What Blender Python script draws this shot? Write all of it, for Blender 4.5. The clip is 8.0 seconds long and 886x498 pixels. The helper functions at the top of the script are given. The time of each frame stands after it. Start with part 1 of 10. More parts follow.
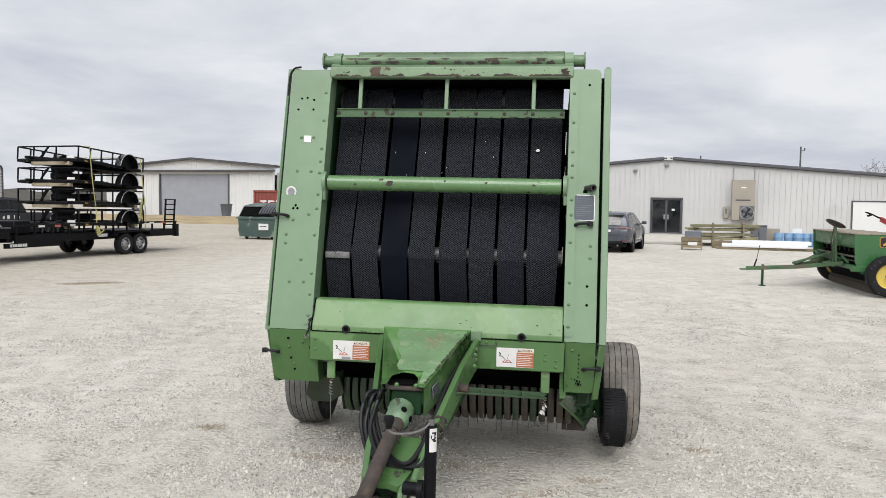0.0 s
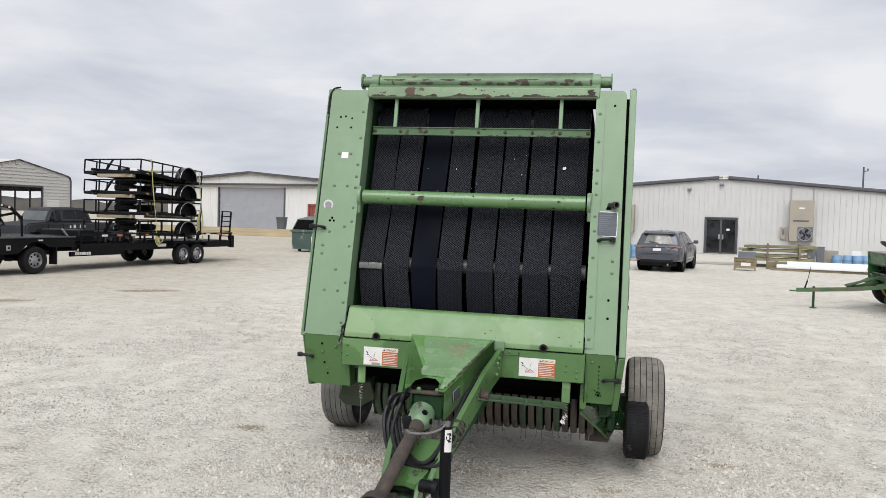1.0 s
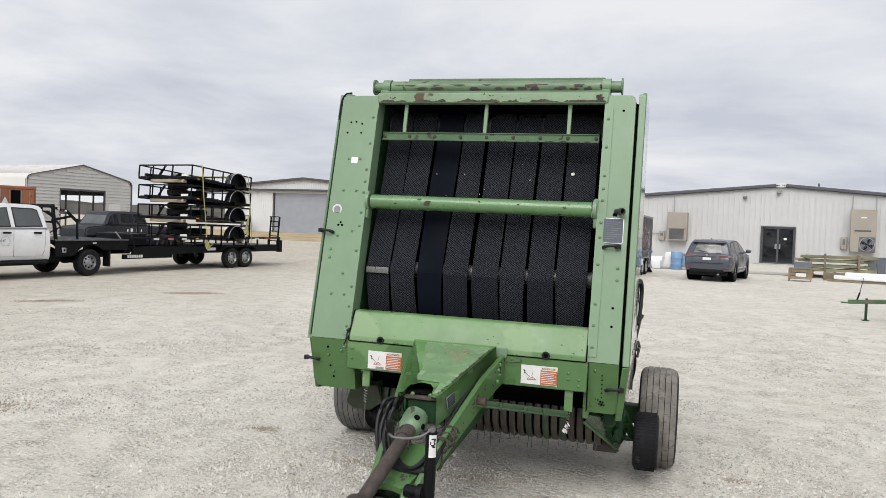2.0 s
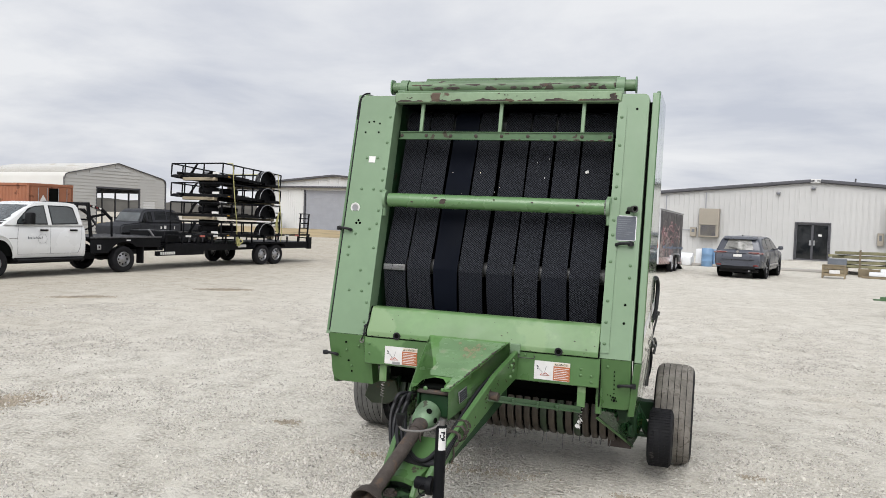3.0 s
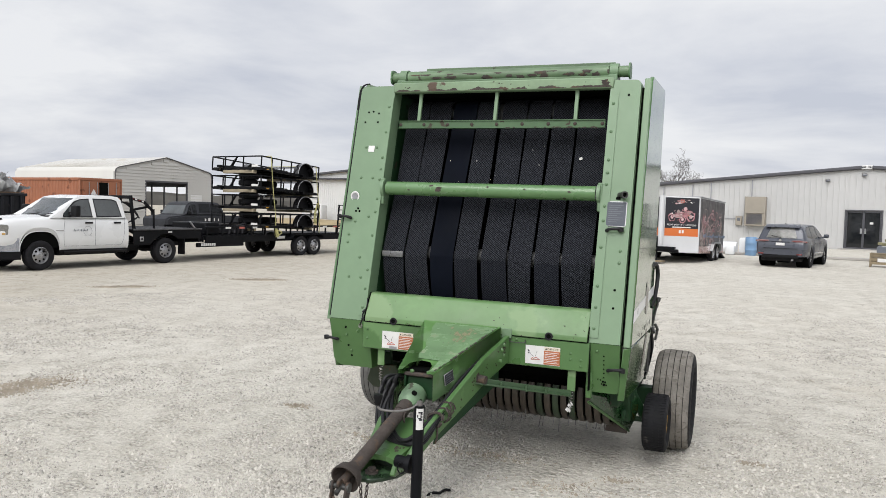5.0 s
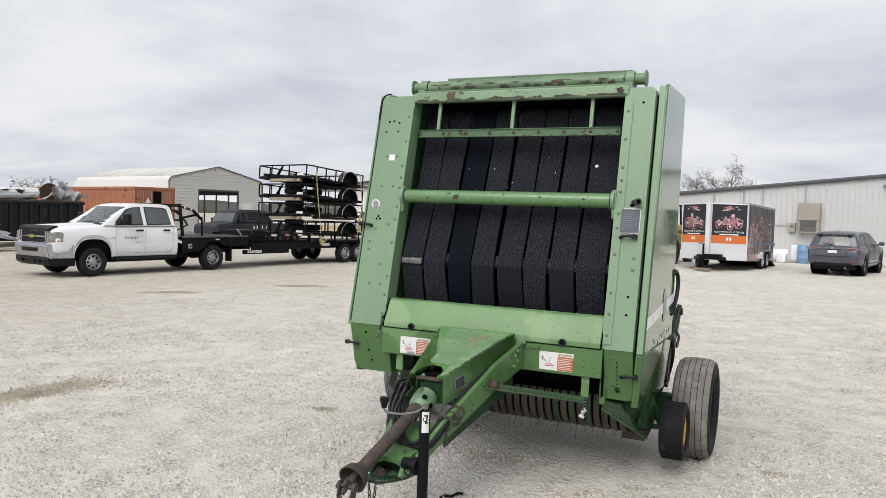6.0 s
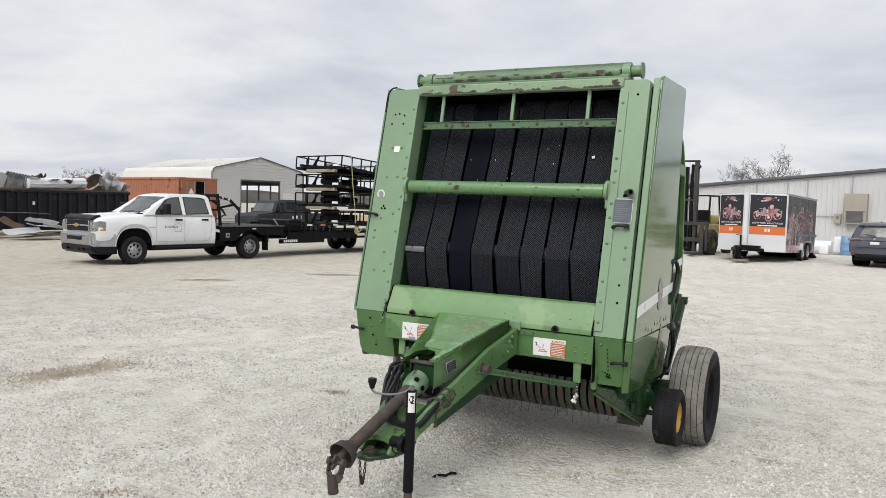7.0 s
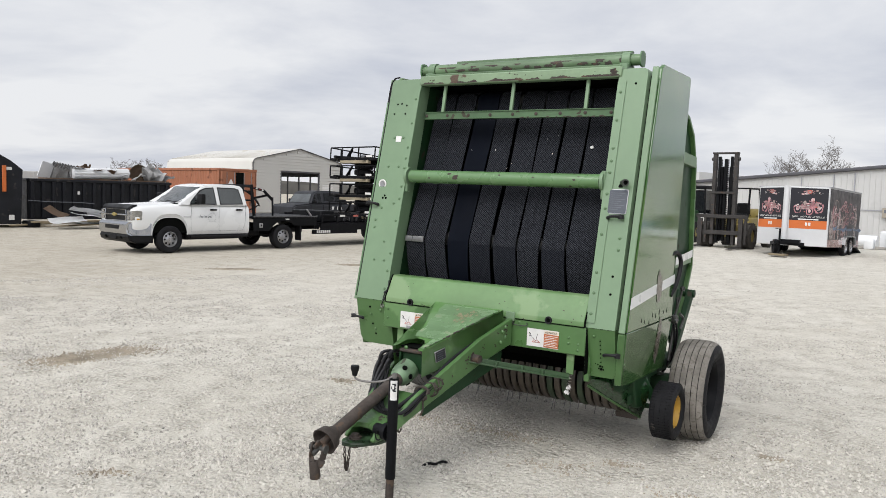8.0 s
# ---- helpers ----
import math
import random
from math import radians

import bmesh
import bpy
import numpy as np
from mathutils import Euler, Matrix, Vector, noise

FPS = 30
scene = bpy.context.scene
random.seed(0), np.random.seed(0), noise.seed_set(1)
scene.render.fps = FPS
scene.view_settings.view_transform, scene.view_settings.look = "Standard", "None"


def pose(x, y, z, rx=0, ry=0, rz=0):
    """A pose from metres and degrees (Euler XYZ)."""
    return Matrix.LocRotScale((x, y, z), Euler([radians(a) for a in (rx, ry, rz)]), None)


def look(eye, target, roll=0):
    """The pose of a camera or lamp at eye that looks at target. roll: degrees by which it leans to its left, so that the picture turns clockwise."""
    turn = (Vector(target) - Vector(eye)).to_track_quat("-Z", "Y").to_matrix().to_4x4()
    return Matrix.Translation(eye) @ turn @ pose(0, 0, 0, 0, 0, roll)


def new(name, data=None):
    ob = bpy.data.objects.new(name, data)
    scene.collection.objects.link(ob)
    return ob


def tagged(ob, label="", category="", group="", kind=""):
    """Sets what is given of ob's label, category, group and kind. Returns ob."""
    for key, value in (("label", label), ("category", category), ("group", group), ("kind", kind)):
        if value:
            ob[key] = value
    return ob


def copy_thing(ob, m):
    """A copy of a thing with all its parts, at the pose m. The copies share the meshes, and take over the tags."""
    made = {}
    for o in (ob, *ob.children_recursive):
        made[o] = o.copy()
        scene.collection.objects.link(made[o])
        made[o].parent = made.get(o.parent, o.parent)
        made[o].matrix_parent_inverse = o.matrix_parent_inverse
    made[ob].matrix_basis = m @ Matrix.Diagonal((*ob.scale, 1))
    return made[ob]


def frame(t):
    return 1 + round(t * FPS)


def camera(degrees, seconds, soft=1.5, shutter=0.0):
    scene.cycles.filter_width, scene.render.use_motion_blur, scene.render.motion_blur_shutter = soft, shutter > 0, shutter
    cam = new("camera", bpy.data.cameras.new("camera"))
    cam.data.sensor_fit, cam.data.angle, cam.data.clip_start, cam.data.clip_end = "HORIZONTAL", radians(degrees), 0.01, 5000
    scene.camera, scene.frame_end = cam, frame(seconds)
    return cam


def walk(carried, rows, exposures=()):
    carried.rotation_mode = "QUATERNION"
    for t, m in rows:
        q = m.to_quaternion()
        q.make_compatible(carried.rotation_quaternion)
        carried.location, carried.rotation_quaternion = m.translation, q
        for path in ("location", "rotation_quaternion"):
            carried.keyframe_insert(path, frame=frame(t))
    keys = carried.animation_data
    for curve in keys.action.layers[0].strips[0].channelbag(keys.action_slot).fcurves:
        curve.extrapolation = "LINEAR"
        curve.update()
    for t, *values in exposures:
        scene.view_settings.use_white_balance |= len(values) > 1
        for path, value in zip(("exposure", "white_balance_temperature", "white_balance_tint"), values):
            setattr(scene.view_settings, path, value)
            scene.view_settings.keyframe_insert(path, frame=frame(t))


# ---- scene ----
cam = camera(59.4, 8.0, soft=0.8)
PATH = [
    (0, (0.768, -5.263, 1.801), (0.484, -3.285, 1.705), 1.4),
    (0.5, (0.856, -5.35, 1.809), (0.51, -3.382, 1.736), 1.8),
    (1, (0.977, -5.462, 1.792), (0.558, -3.507, 1.733), 2.3),
    (2.5, (1.414, -5.337, 1.797), (0.813, -3.43, 1.749), 2.8),
    (3, (1.44, -5.425, 1.809), (0.811, -3.528, 1.749), 2.7),
    (3.5, (1.489, -5.502, 1.802), (0.84, -3.612, 1.722), 2.6),
    (4, (1.554, -5.561, 1.798), (0.887, -3.678, 1.702), 2.5),
    (5.5, (1.963, -5.339, 1.799), (1.168, -3.505, 1.72), 2.2),
    (6, (2.079, -5.384, 1.806), (1.222, -3.578, 1.732), 2.2),
    (6.5, (2.264, -5.412, 1.794), (1.352, -3.634, 1.709), 2.3),
    (7, (2.446, -5.403, 1.814), (1.493, -3.647, 1.711), 2.3),
    (7.5, (2.631, -5.326, 1.818), (1.636, -3.595, 1.698), 2.5),
    (8, (2.742, -5.241, 1.812), (1.698, -3.54, 1.684), 2.6),
]
YARD = pose(0, 0, 0, -0.8, 0.6, 0)      # the baler stands on a slight slope
GRID = pose(0, 0, 0, 0, 0, -10)         # buildings and parked things follow one grid
walk(cam, [(t, YARD @ look(eye, target, roll)) for t, eye, target, roll in PATH])
scene.view_settings.exposure = 0.0

# ---- world and light: bright overcast ----
SUN_EL, SUN_AZ = 47.0, 180.0
world = bpy.data.worlds.new("sky")
scene.world = world
world.use_nodes = True
wn, wl = world.node_tree.nodes, world.node_tree.links
wn.clear()
sky_out = wn.new("ShaderNodeOutputWorld")
sky_bg = wn.new("ShaderNodeBackground")
sky_tex = wn.new("ShaderNodeTexSky")
sky_tex.sky_type, sky_tex.sun_disc = "NISHITA", False
sky_tex.sun_elevation, sky_tex.sun_rotation = radians(SUN_EL), radians(SUN_AZ)
sky_tex.dust_density, sky_tex.altitude = 3.0, 100
sky_co = wn.new("ShaderNodeTexCoord")
sky_sep = wn.new("ShaderNodeSeparateXYZ")
wl.new(sky_co.outputs["Generated"], sky_sep.inputs[0])


def wmath(op, a, b):
    n = wn.new("ShaderNodeMath")
    n.operation = op
    for i, s in enumerate((a, b)):
        if isinstance(s, (int, float)):
            n.inputs[i].default_value = s
        else:
            wl.new(s, n.inputs[i])
    return n.outputs[0]


# a flat cloud layer seen in perspective
lift = wmath("ADD", wmath("MAXIMUM", sky_sep.outputs[2], 0.0), 0.16)
layer = wn.new("ShaderNodeCombineXYZ")
wl.new(wmath("DIVIDE", sky_sep.outputs[0], lift), layer.inputs[0])
wl.new(wmath("DIVIDE", sky_sep.outputs[1], lift), layer.inputs[1])
layer.inputs[2].default_value = 3.7
cloud = wn.new("ShaderNodeTexNoise")
cloud.inputs["Scale"].default_value, cloud.inputs["Detail"].default_value = 0.8, 7.0
cloud.inputs["Roughness"].default_value, cloud.inputs["Distortion"].default_value = 0.55, 0.25
wl.new(layer.outputs[0], cloud.inputs["Vector"])
tone = wn.new("ShaderNodeValToRGB")
tone.color_ramp.elements[0].position, tone.color_ramp.elements[0].color = 0.35, (0.59, 0.62, 0.70, 1)
tone.color_ramp.elements[1].position, tone.color_ramp.elements[1].color = 0.60, (0.865, 0.875, 0.90, 1)
wl.new(cloud.outputs["Fac"], tone.inputs[0])
veil = wn.new("ShaderNodeMix")
veil.data_type = "RGBA"
veil.inputs["Factor"].default_value = 0.94
sky_dim = wn.new("ShaderNodeMix")
sky_dim.data_type, sky_dim.blend_type = "RGBA", "MULTIPLY"
sky_dim.inputs["Factor"].default_value = 1.0
sky_dim.inputs[7].default_value = (0.1, 0.1, 0.1, 1)
wl.new(sky_tex.outputs[0], sky_dim.inputs[6])
wl.new(sky_dim.outputs[2], veil.inputs[6])
wl.new(tone.outputs[0], veil.inputs[7])
# the cloud is thinner and brighter round the hidden sun
toward = wn.new("ShaderNodeVectorMath")
toward.operation = "DOT_PRODUCT"
toward.inputs[1].default_value = (math.sin(radians(SUN_AZ)) * .72, math.cos(radians(SUN_AZ)) * .72, .69)
wl.new(sky_co.outputs["Generated"], toward.inputs[0])
glow = wmath("ADD", 1.0, wmath("MULTIPLY", wmath("MAXIMUM", wmath("SUBTRACT", toward.outputs["Value"], 0.25), 0.0), 1.1))
sky_glow = wn.new("ShaderNodeVectorMath")
sky_glow.operation = "SCALE"
wl.new(veil.outputs[2], sky_glow.inputs[0])
wl.new(glow, sky_glow.inputs["Scale"])
wl.new(sky_glow.outputs[0], sky_bg.inputs[0])
sky_bg.inputs[1].default_value = 1.0
wl.new(sky_bg.outputs[0], sky_out.inputs[0])

sun = new("sun", bpy.data.lights.new("sun", "SUN"))
sun.data.energy, sun.data.angle, sun.data.color = 2.5, radians(45), (1.0, 0.98, 0.955)
sun.matrix_world = look((20 * math.sin(radians(SUN_AZ)), 20 * math.cos(radians(SUN_AZ)), 20 * math.tan(radians(SUN_EL))), (0, 0, 0))


# ---- materials ----
def material(name, color, rough=0.6, metal=0.0, spread=0.12, big=1.2, small=30.0, bump=0.05, bump_scale=60.0,
             wear=None, wear_at=0.62, wear_scale=4.0, wear_rough=0.85, coat=0.0, per_object=0.0, spec=0.5, island=0.0):
    """Base colour with variation at two scales, fine relief and, if given, worn patches of another colour."""
    m = bpy.data.materials.new(name)
    m.use_nodes = True
    n, l = m.node_tree.nodes, m.node_tree.links
    p = n["Principled BSDF"]
    co = n.new("ShaderNodeTexCoord")

    def tex(scale, detail=4.0):
        t = n.new("ShaderNodeTexNoise")
        t.inputs["Scale"].default_value, t.inputs["Detail"].default_value = scale, detail
        l.new(co.outputs["Object"], t.inputs["Vector"])
        return t.outputs["Fac"]

    def ramp(src, lo, hi, a=0.3, b=0.7):
        r = n.new("ShaderNodeValToRGB")
        r.color_ramp.elements[0].position, r.color_ramp.elements[1].position = a, b
        r.color_ramp.elements[0].color, r.color_ramp.elements[1].color = (*lo, 1), (*hi, 1)
        l.new(src, r.inputs[0])
        return r.outputs[0]

    def mix(kind, fac, a, b):
        x = n.new("ShaderNodeMix")
        x.data_type, x.blend_type = "RGBA", kind
        if isinstance(fac, float):
            x.inputs[0].default_value = fac
        else:
            l.new(fac, x.inputs[0])
        l.new(a, x.inputs[6])
        if isinstance(b, tuple):
            x.inputs[7].default_value = (*b, 1)
        else:
            l.new(b, x.inputs[7])
        return x.outputs[2]

    color = tuple(c * .83 for c in color)
    wear = tuple(c * .83 for c in wear) if wear else None
    lo = tuple(max(0, c * (1 - spread)) for c in color)
    hi = tuple(min(1, c * (1 + spread)) for c in color)
    base = ramp(tex(big, 5), lo, hi)
    grain = ramp(tex(small, 3), (1 - spread * .6,) * 3, (1.0,) * 3)
    base = mix("MULTIPLY", 1.0, base, grain)
    if per_object:
        info = n.new("ShaderNodeObjectInfo")
        r = ramp(info.outputs["Random"], (1 - per_object,) * 3, (1.0,) * 3, 0.0, 1.0)
        base = mix("MULTIPLY", 1.0, base, r)
    if island:
        geo = n.new("ShaderNodeNewGeometry")
        base = mix("MULTIPLY", 1.0, base, ramp(geo.outputs["Random Per Island"], (1 - island,) * 3, (1.0,) * 3, 0.0, 1.0))
    rough_val = ramp(tex(big * 3, 4), (max(rough - .12, .03),) * 3, (min(rough + .1, 1),) * 3)
    if wear:
        w = tex(wear_scale, 8)
        fac = ramp(w, (0, 0, 0), (1, 1, 1), wear_at, wear_at + .03)
        base = mix("MIX", fac, base, wear)
        rough_val = mix("MIX", fac, rough_val, (wear_rough,) * 3)
    l.new(base, p.inputs["Base Color"])
    l.new(rough_val, p.inputs["Roughness"])
    p.inputs["Metallic"].default_value = metal
    p.inputs["Specular IOR Level"].default_value = spec
    p.inputs["Coat Weight"].default_value = coat
    p.inputs["Coat Roughness"].default_value = 0.08
    if bump:
        b = n.new("ShaderNodeBump")
        b.inputs["Strength"].default_value, b.inputs["Distance"].default_value = bump, 0.01
        l.new(tex(bump_scale, 3), b.inputs["Height"])
        l.new(b.outputs[0], p.inputs["Normal"])
    return m


GREEN = (0.168, 0.262, 0.152)
M = {
    "green": material("faded_green_paint", GREEN, 0.45, spread=.10, big=.9, small=14, bump=.03, wear=(.17, .31, .15), wear_at=.70, wear_scale=2.2, wear_rough=.5),
    "green_low": material("sound_green_paint", (.078, .168, .054), 0.36, spread=.15, big=1.2, small=14, bump=.03, wear=(.125, .24, .088), wear_at=.62, wear_scale=2.6, wear_rough=.5),
    "green_rust": material("rusty_green_paint", (.23, .33, .20), 0.5, spread=.2, big=2, bump=.12, wear=(.11, .075, .055), wear_at=.66, wear_scale=7.0),
    "green_worn": material("sun_bleached_green_paint", (.130, .245, .092), 0.38, spread=.18, big=1.6, small=20, bump=.05, wear=(.185, .29, .135), wear_at=.55, wear_scale=2.2, wear_rough=.5),
    # bolt green is darkened to carry the shading round the heads
    "green_bolt": material("shaded_green_bolt_paint", (.115, .20, .10), 0.5, spread=.2, bump=.04),
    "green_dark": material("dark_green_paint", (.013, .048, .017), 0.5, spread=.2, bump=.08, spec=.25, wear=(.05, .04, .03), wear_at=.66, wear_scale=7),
    "rust": material("rusty_steel", (.068, .054, .046), 0.8, metal=.2, spread=.35, big=8, small=60, bump=.35, wear=(.10, .068, .048), wear_at=.58, wear_scale=14),
    "steel": material("bare_steel", (.35, .34, .32), 0.38, metal=.85, spread=.2, big=10, bump=.1),
    "black_steel": material("black_painted_steel", (.006, .0065, .008), 0.5, spread=.3, big=3, bump=.08, wear=(.022, .02, .019), wear_at=.68, spec=.12),
    "black": material("black_plastic", (.007, .007, .008), 0.5, spread=.3, bump=.05, spec=.18),
    # near-black that puts the shade of hollows and gaps into the colour
    "dark": material("hollow_shade_black", (.004, .0045, .004), 0.9, spread=.2, bump=0, spec=.05),
    "hose": material("black_rubber_hose", (.012, .012, .014), 0.55, spread=.3, bump=.08, spec=.3),
    "rubber": material("black_rubber", (.014, .014, .016), 0.75, spread=.3, big=6, bump=.2, wear=(.07, .066, .06), wear_at=.66, wear_scale=9, spec=.2),
    "rubber_worn": material("dusty_worn_rubber", (.245, .228, .203), 0.9, spread=.28, big=9, small=70, bump=.4, wear=(.17, .155, .135), wear_at=.56, wear_scale=22, spec=.15),
    "white": material("white_paint", (.84, .85, .85), 0.35, spread=.05, bump=.01, coat=.3),
    "white_car": material("white_car_paint", (.80, .805, .80), 0.25, spread=.02, big=.5, bump=0.0, coat=.8, wear=(.55, .52, .47), wear_at=.72, wear_scale=1.3, wear_rough=.5),
    "chrome": material("chrome", (.56, .57, .59), 0.16, metal=1.0, spread=.05, bump=.02),
    "alloy": material("dull_alloy", (.42, .42, .43), 0.35, metal=.8, spread=.12, bump=.05),
    "glass": material("dark_window_glass", (.010, .012, .014), 0.05, spread=.1, bump=0, spec=.55),
    "suv": material("grey_metallic_car_paint", (.066, .072, .090), 0.34, metal=.2, spread=.1, bump=0, coat=.5, spec=.35),
    "primer": material("dull_charcoal_car_paint", (.030, .032, .038), 0.65, spread=.2, bump=.03, spec=.3),
    "lamp_red": material("red_lamp_lens", (.16, .025, .025), 0.15, spread=.15, bump=.02, coat=.6),
    "lamp_clear": material("clear_lamp_lens", (.42, .41, .38), 0.15, metal=.6, spread=.45, big=16, bump=.2, coat=.8),
    "siding": material("pale_metal_siding", (.555, .553, .543), 0.5, spread=.06, big=.25, small=3, bump=.02, wear=(.51, .508, .50), wear_at=.66, wear_scale=.35, wear_rough=.6),
    "siding_white": material("white_metal_siding", (.70, .70, .685), 0.5, spread=.05, big=.3, small=3, bump=.02),
    "shed": material("cream_metal_panels", (.54, .53, .50), 0.5, spread=.05, big=.3, bump=.02),
    "roof": material("pale_metal_roof", (.66, .645, .60), 0.45, spread=.05, big=.3, bump=.02, wear=(.58, .54, .47), wear_at=.64, wear_scale=.5),
    "trim": material("dark_grey_trim", (.075, .075, .085), 0.5, spread=.1, bump=.02),
    "grey_door": material("grey_roller_door", (.33, .34, .37), 0.5, spread=.06, bump=.02),
    "beige": material("beige_metal_cabinet", (.34, .305, .25), 0.5, spread=.07, bump=.02),
    "orange": material("faded_orange_container_paint", (.37, .14, .07), 0.6, spread=.15, big=.7, bump=.04, wear=(.20, .075, .04), wear_at=.6, wear_scale=1.5),
    "red_box": material("faded_red_container_paint", (.24, .055, .04), 0.6, spread=.15, bump=.04),
    "orange_paint": material("orange_paint", (.62, .15, .03), 0.4, spread=.08, bump=.02),
    "yellow": material("yellow_paint", (.50, .29, .03), 0.5, spread=.25, big=6, bump=.05, wear=(.16, .08, .03), wear_at=.54, wear_scale=12),
    "yellow_fork": material("dull_yellow_paint", (.34, .27, .08), 0.5, spread=.15, bump=.04, wear=(.08, .07, .05), wear_at=.62),
    "bin": material("weathered_green_bin_paint", (.06, .10, .09), 0.55, spread=.2, bump=.05, wear=(.20, .22, .20), wear_at=.58, wear_scale=2),
    "wood": material("weathered_lumber", (.30, .24, .15), 0.8, spread=.25, big=3, small=40, bump=.15, per_object=.35),
    "wood_green": material("treated_lumber", (.32, .30, .17), 0.8, spread=.2, big=3, small=40, bump=.15, per_object=.4),
    "blue": material("blue_plastic", (.19, .33, .52), 0.4, spread=.1, bump=.02),
    "grey_plastic": material("grey_plastic", (.13, .14, .16), 0.55, spread=.12, bump=.02),
    "foam": material("white_foam_panel", (.80, .81, .82), 0.6, spread=.04, bump=.02),
    "decal_white": material("white_decal", (.74, .73, .71), 0.5, spread=.06, big=20, bump=.02),
    "decal_orange": material("orange_decal", (.44, .135, .05), 0.5, spread=.1, big=20, bump=.02),
    "decal_dark": material("dark_decal", (.03, .03, .036), 0.5, spread=.1, bump=.01, spec=.2),
    "decal_grey": material("grey_decal", (.10, .11, .13), 0.5, spread=.1, bump=.01, spec=.2),
    "decal_red": material("red_print", (.50, .13, .10), 0.4, spread=.3, big=8, bump=.01),
    "scrap": material("crumpled_scrap_metal", (.42, .42, .42), 0.5, metal=.4, spread=.3, big=2, bump=.1, wear=(.22, .14, .09), wear_at=.6, per_object=.4),
    "brown": material("brown_sheet", (.17, .11, .07), 0.8, spread=.25, bump=.1),
    "bark": material("grey_bark", (.16, .145, .135), 0.9, spread=.25, bump=.2),
    "far_trees": material("far_bare_woods", (.13, .125, .115), 0.95, spread=.35, big=.04, small=.3, bump=0),
    "yellow_strap": material("pale_yellow_strap", (.55, .52, .22), 0.7, spread=.1, bump=.02),
    "concrete": material("pale_concrete", (.42, .40, .37), 0.85, spread=.08, big=.6, bump=.05),
}


M["grime_steel"] = material("greasy_dark_steel", (.07, .07, .065), 0.45, metal=.4, spread=.35, big=8, bump=.15)


def belt_material(name, color, strength):
    """Rubber belting with a fine raised diamond net."""
    m = material(name, color, 0.66, spread=.2, big=1.6, small=9, bump=0, spec=.05)
    n, l = m.node_tree.nodes, m.node_tree.links
    p = n["Principled BSDF"]
    co = n.new("ShaderNodeTexCoord")
    sep = n.new("ShaderNodeSeparateXYZ")
    l.new(co.outputs["Object"], sep.inputs[0])

    def calc(kind, a, b=None):
        q = n.new("ShaderNodeMath")
        q.operation = kind
        for i, v in enumerate((a, b)):
            if isinstance(v, float):
                q.inputs[i].default_value = v
            elif v is not None:
                l.new(v, q.inputs[i])
        return q.outputs[0]

    across = calc("MULTIPLY", sep.outputs[0], math.pi / .0205)
    along = calc("MULTIPLY", sep.outputs[2], math.pi / .0125)
    one = calc("ABSOLUTE", calc("SINE", calc("ADD", across, along)))
    two = calc("ABSOLUTE", calc("SINE", calc("SUBTRACT", across, along)))
    net = calc("POWER", calc("SUBTRACT", 1.0, calc("MINIMUM", one, two)), 3.0)
    b = n.new("ShaderNodeBump")
    b.inputs["Strength"].default_value, b.inputs["Distance"].default_value = strength, 0.004
    l.new(net, b.inputs["Height"])
    l.new(b.outputs[0], p.inputs["Normal"])
    old = p.inputs["Base Color"].links[0].from_socket
    x = n.new("ShaderNodeMix")
    x.data_type = "RGBA"
    s = n.new("ShaderNodeMath")
    s.operation = "MULTIPLY"
    s.inputs[1].default_value = min(1.0, strength)
    l.new(net, s.inputs[0])
    l.new(s.outputs[0], x.inputs[0])
    l.new(old, x.inputs[6])
    # highlights on the raised net are painted into the base colour
    x.inputs[7].default_value = (.088, .094, .108, 1)
    l.new(x.outputs[2], p.inputs["Base Color"])
    return m


M["belt"] = belt_material("ribbed_black_belting", (.0030, .0036, .0060), 0.8)
# weaker net, and a bluish sheen mixed into the colour
M["belt_worn_sheen"] = belt_material("half_worn_sheen_belting", (.0034, .0042, .0074), 0.38)
M["belt_smooth"] = belt_material("smooth_black_belting", (.0030, .0045, .0090), 0.02)


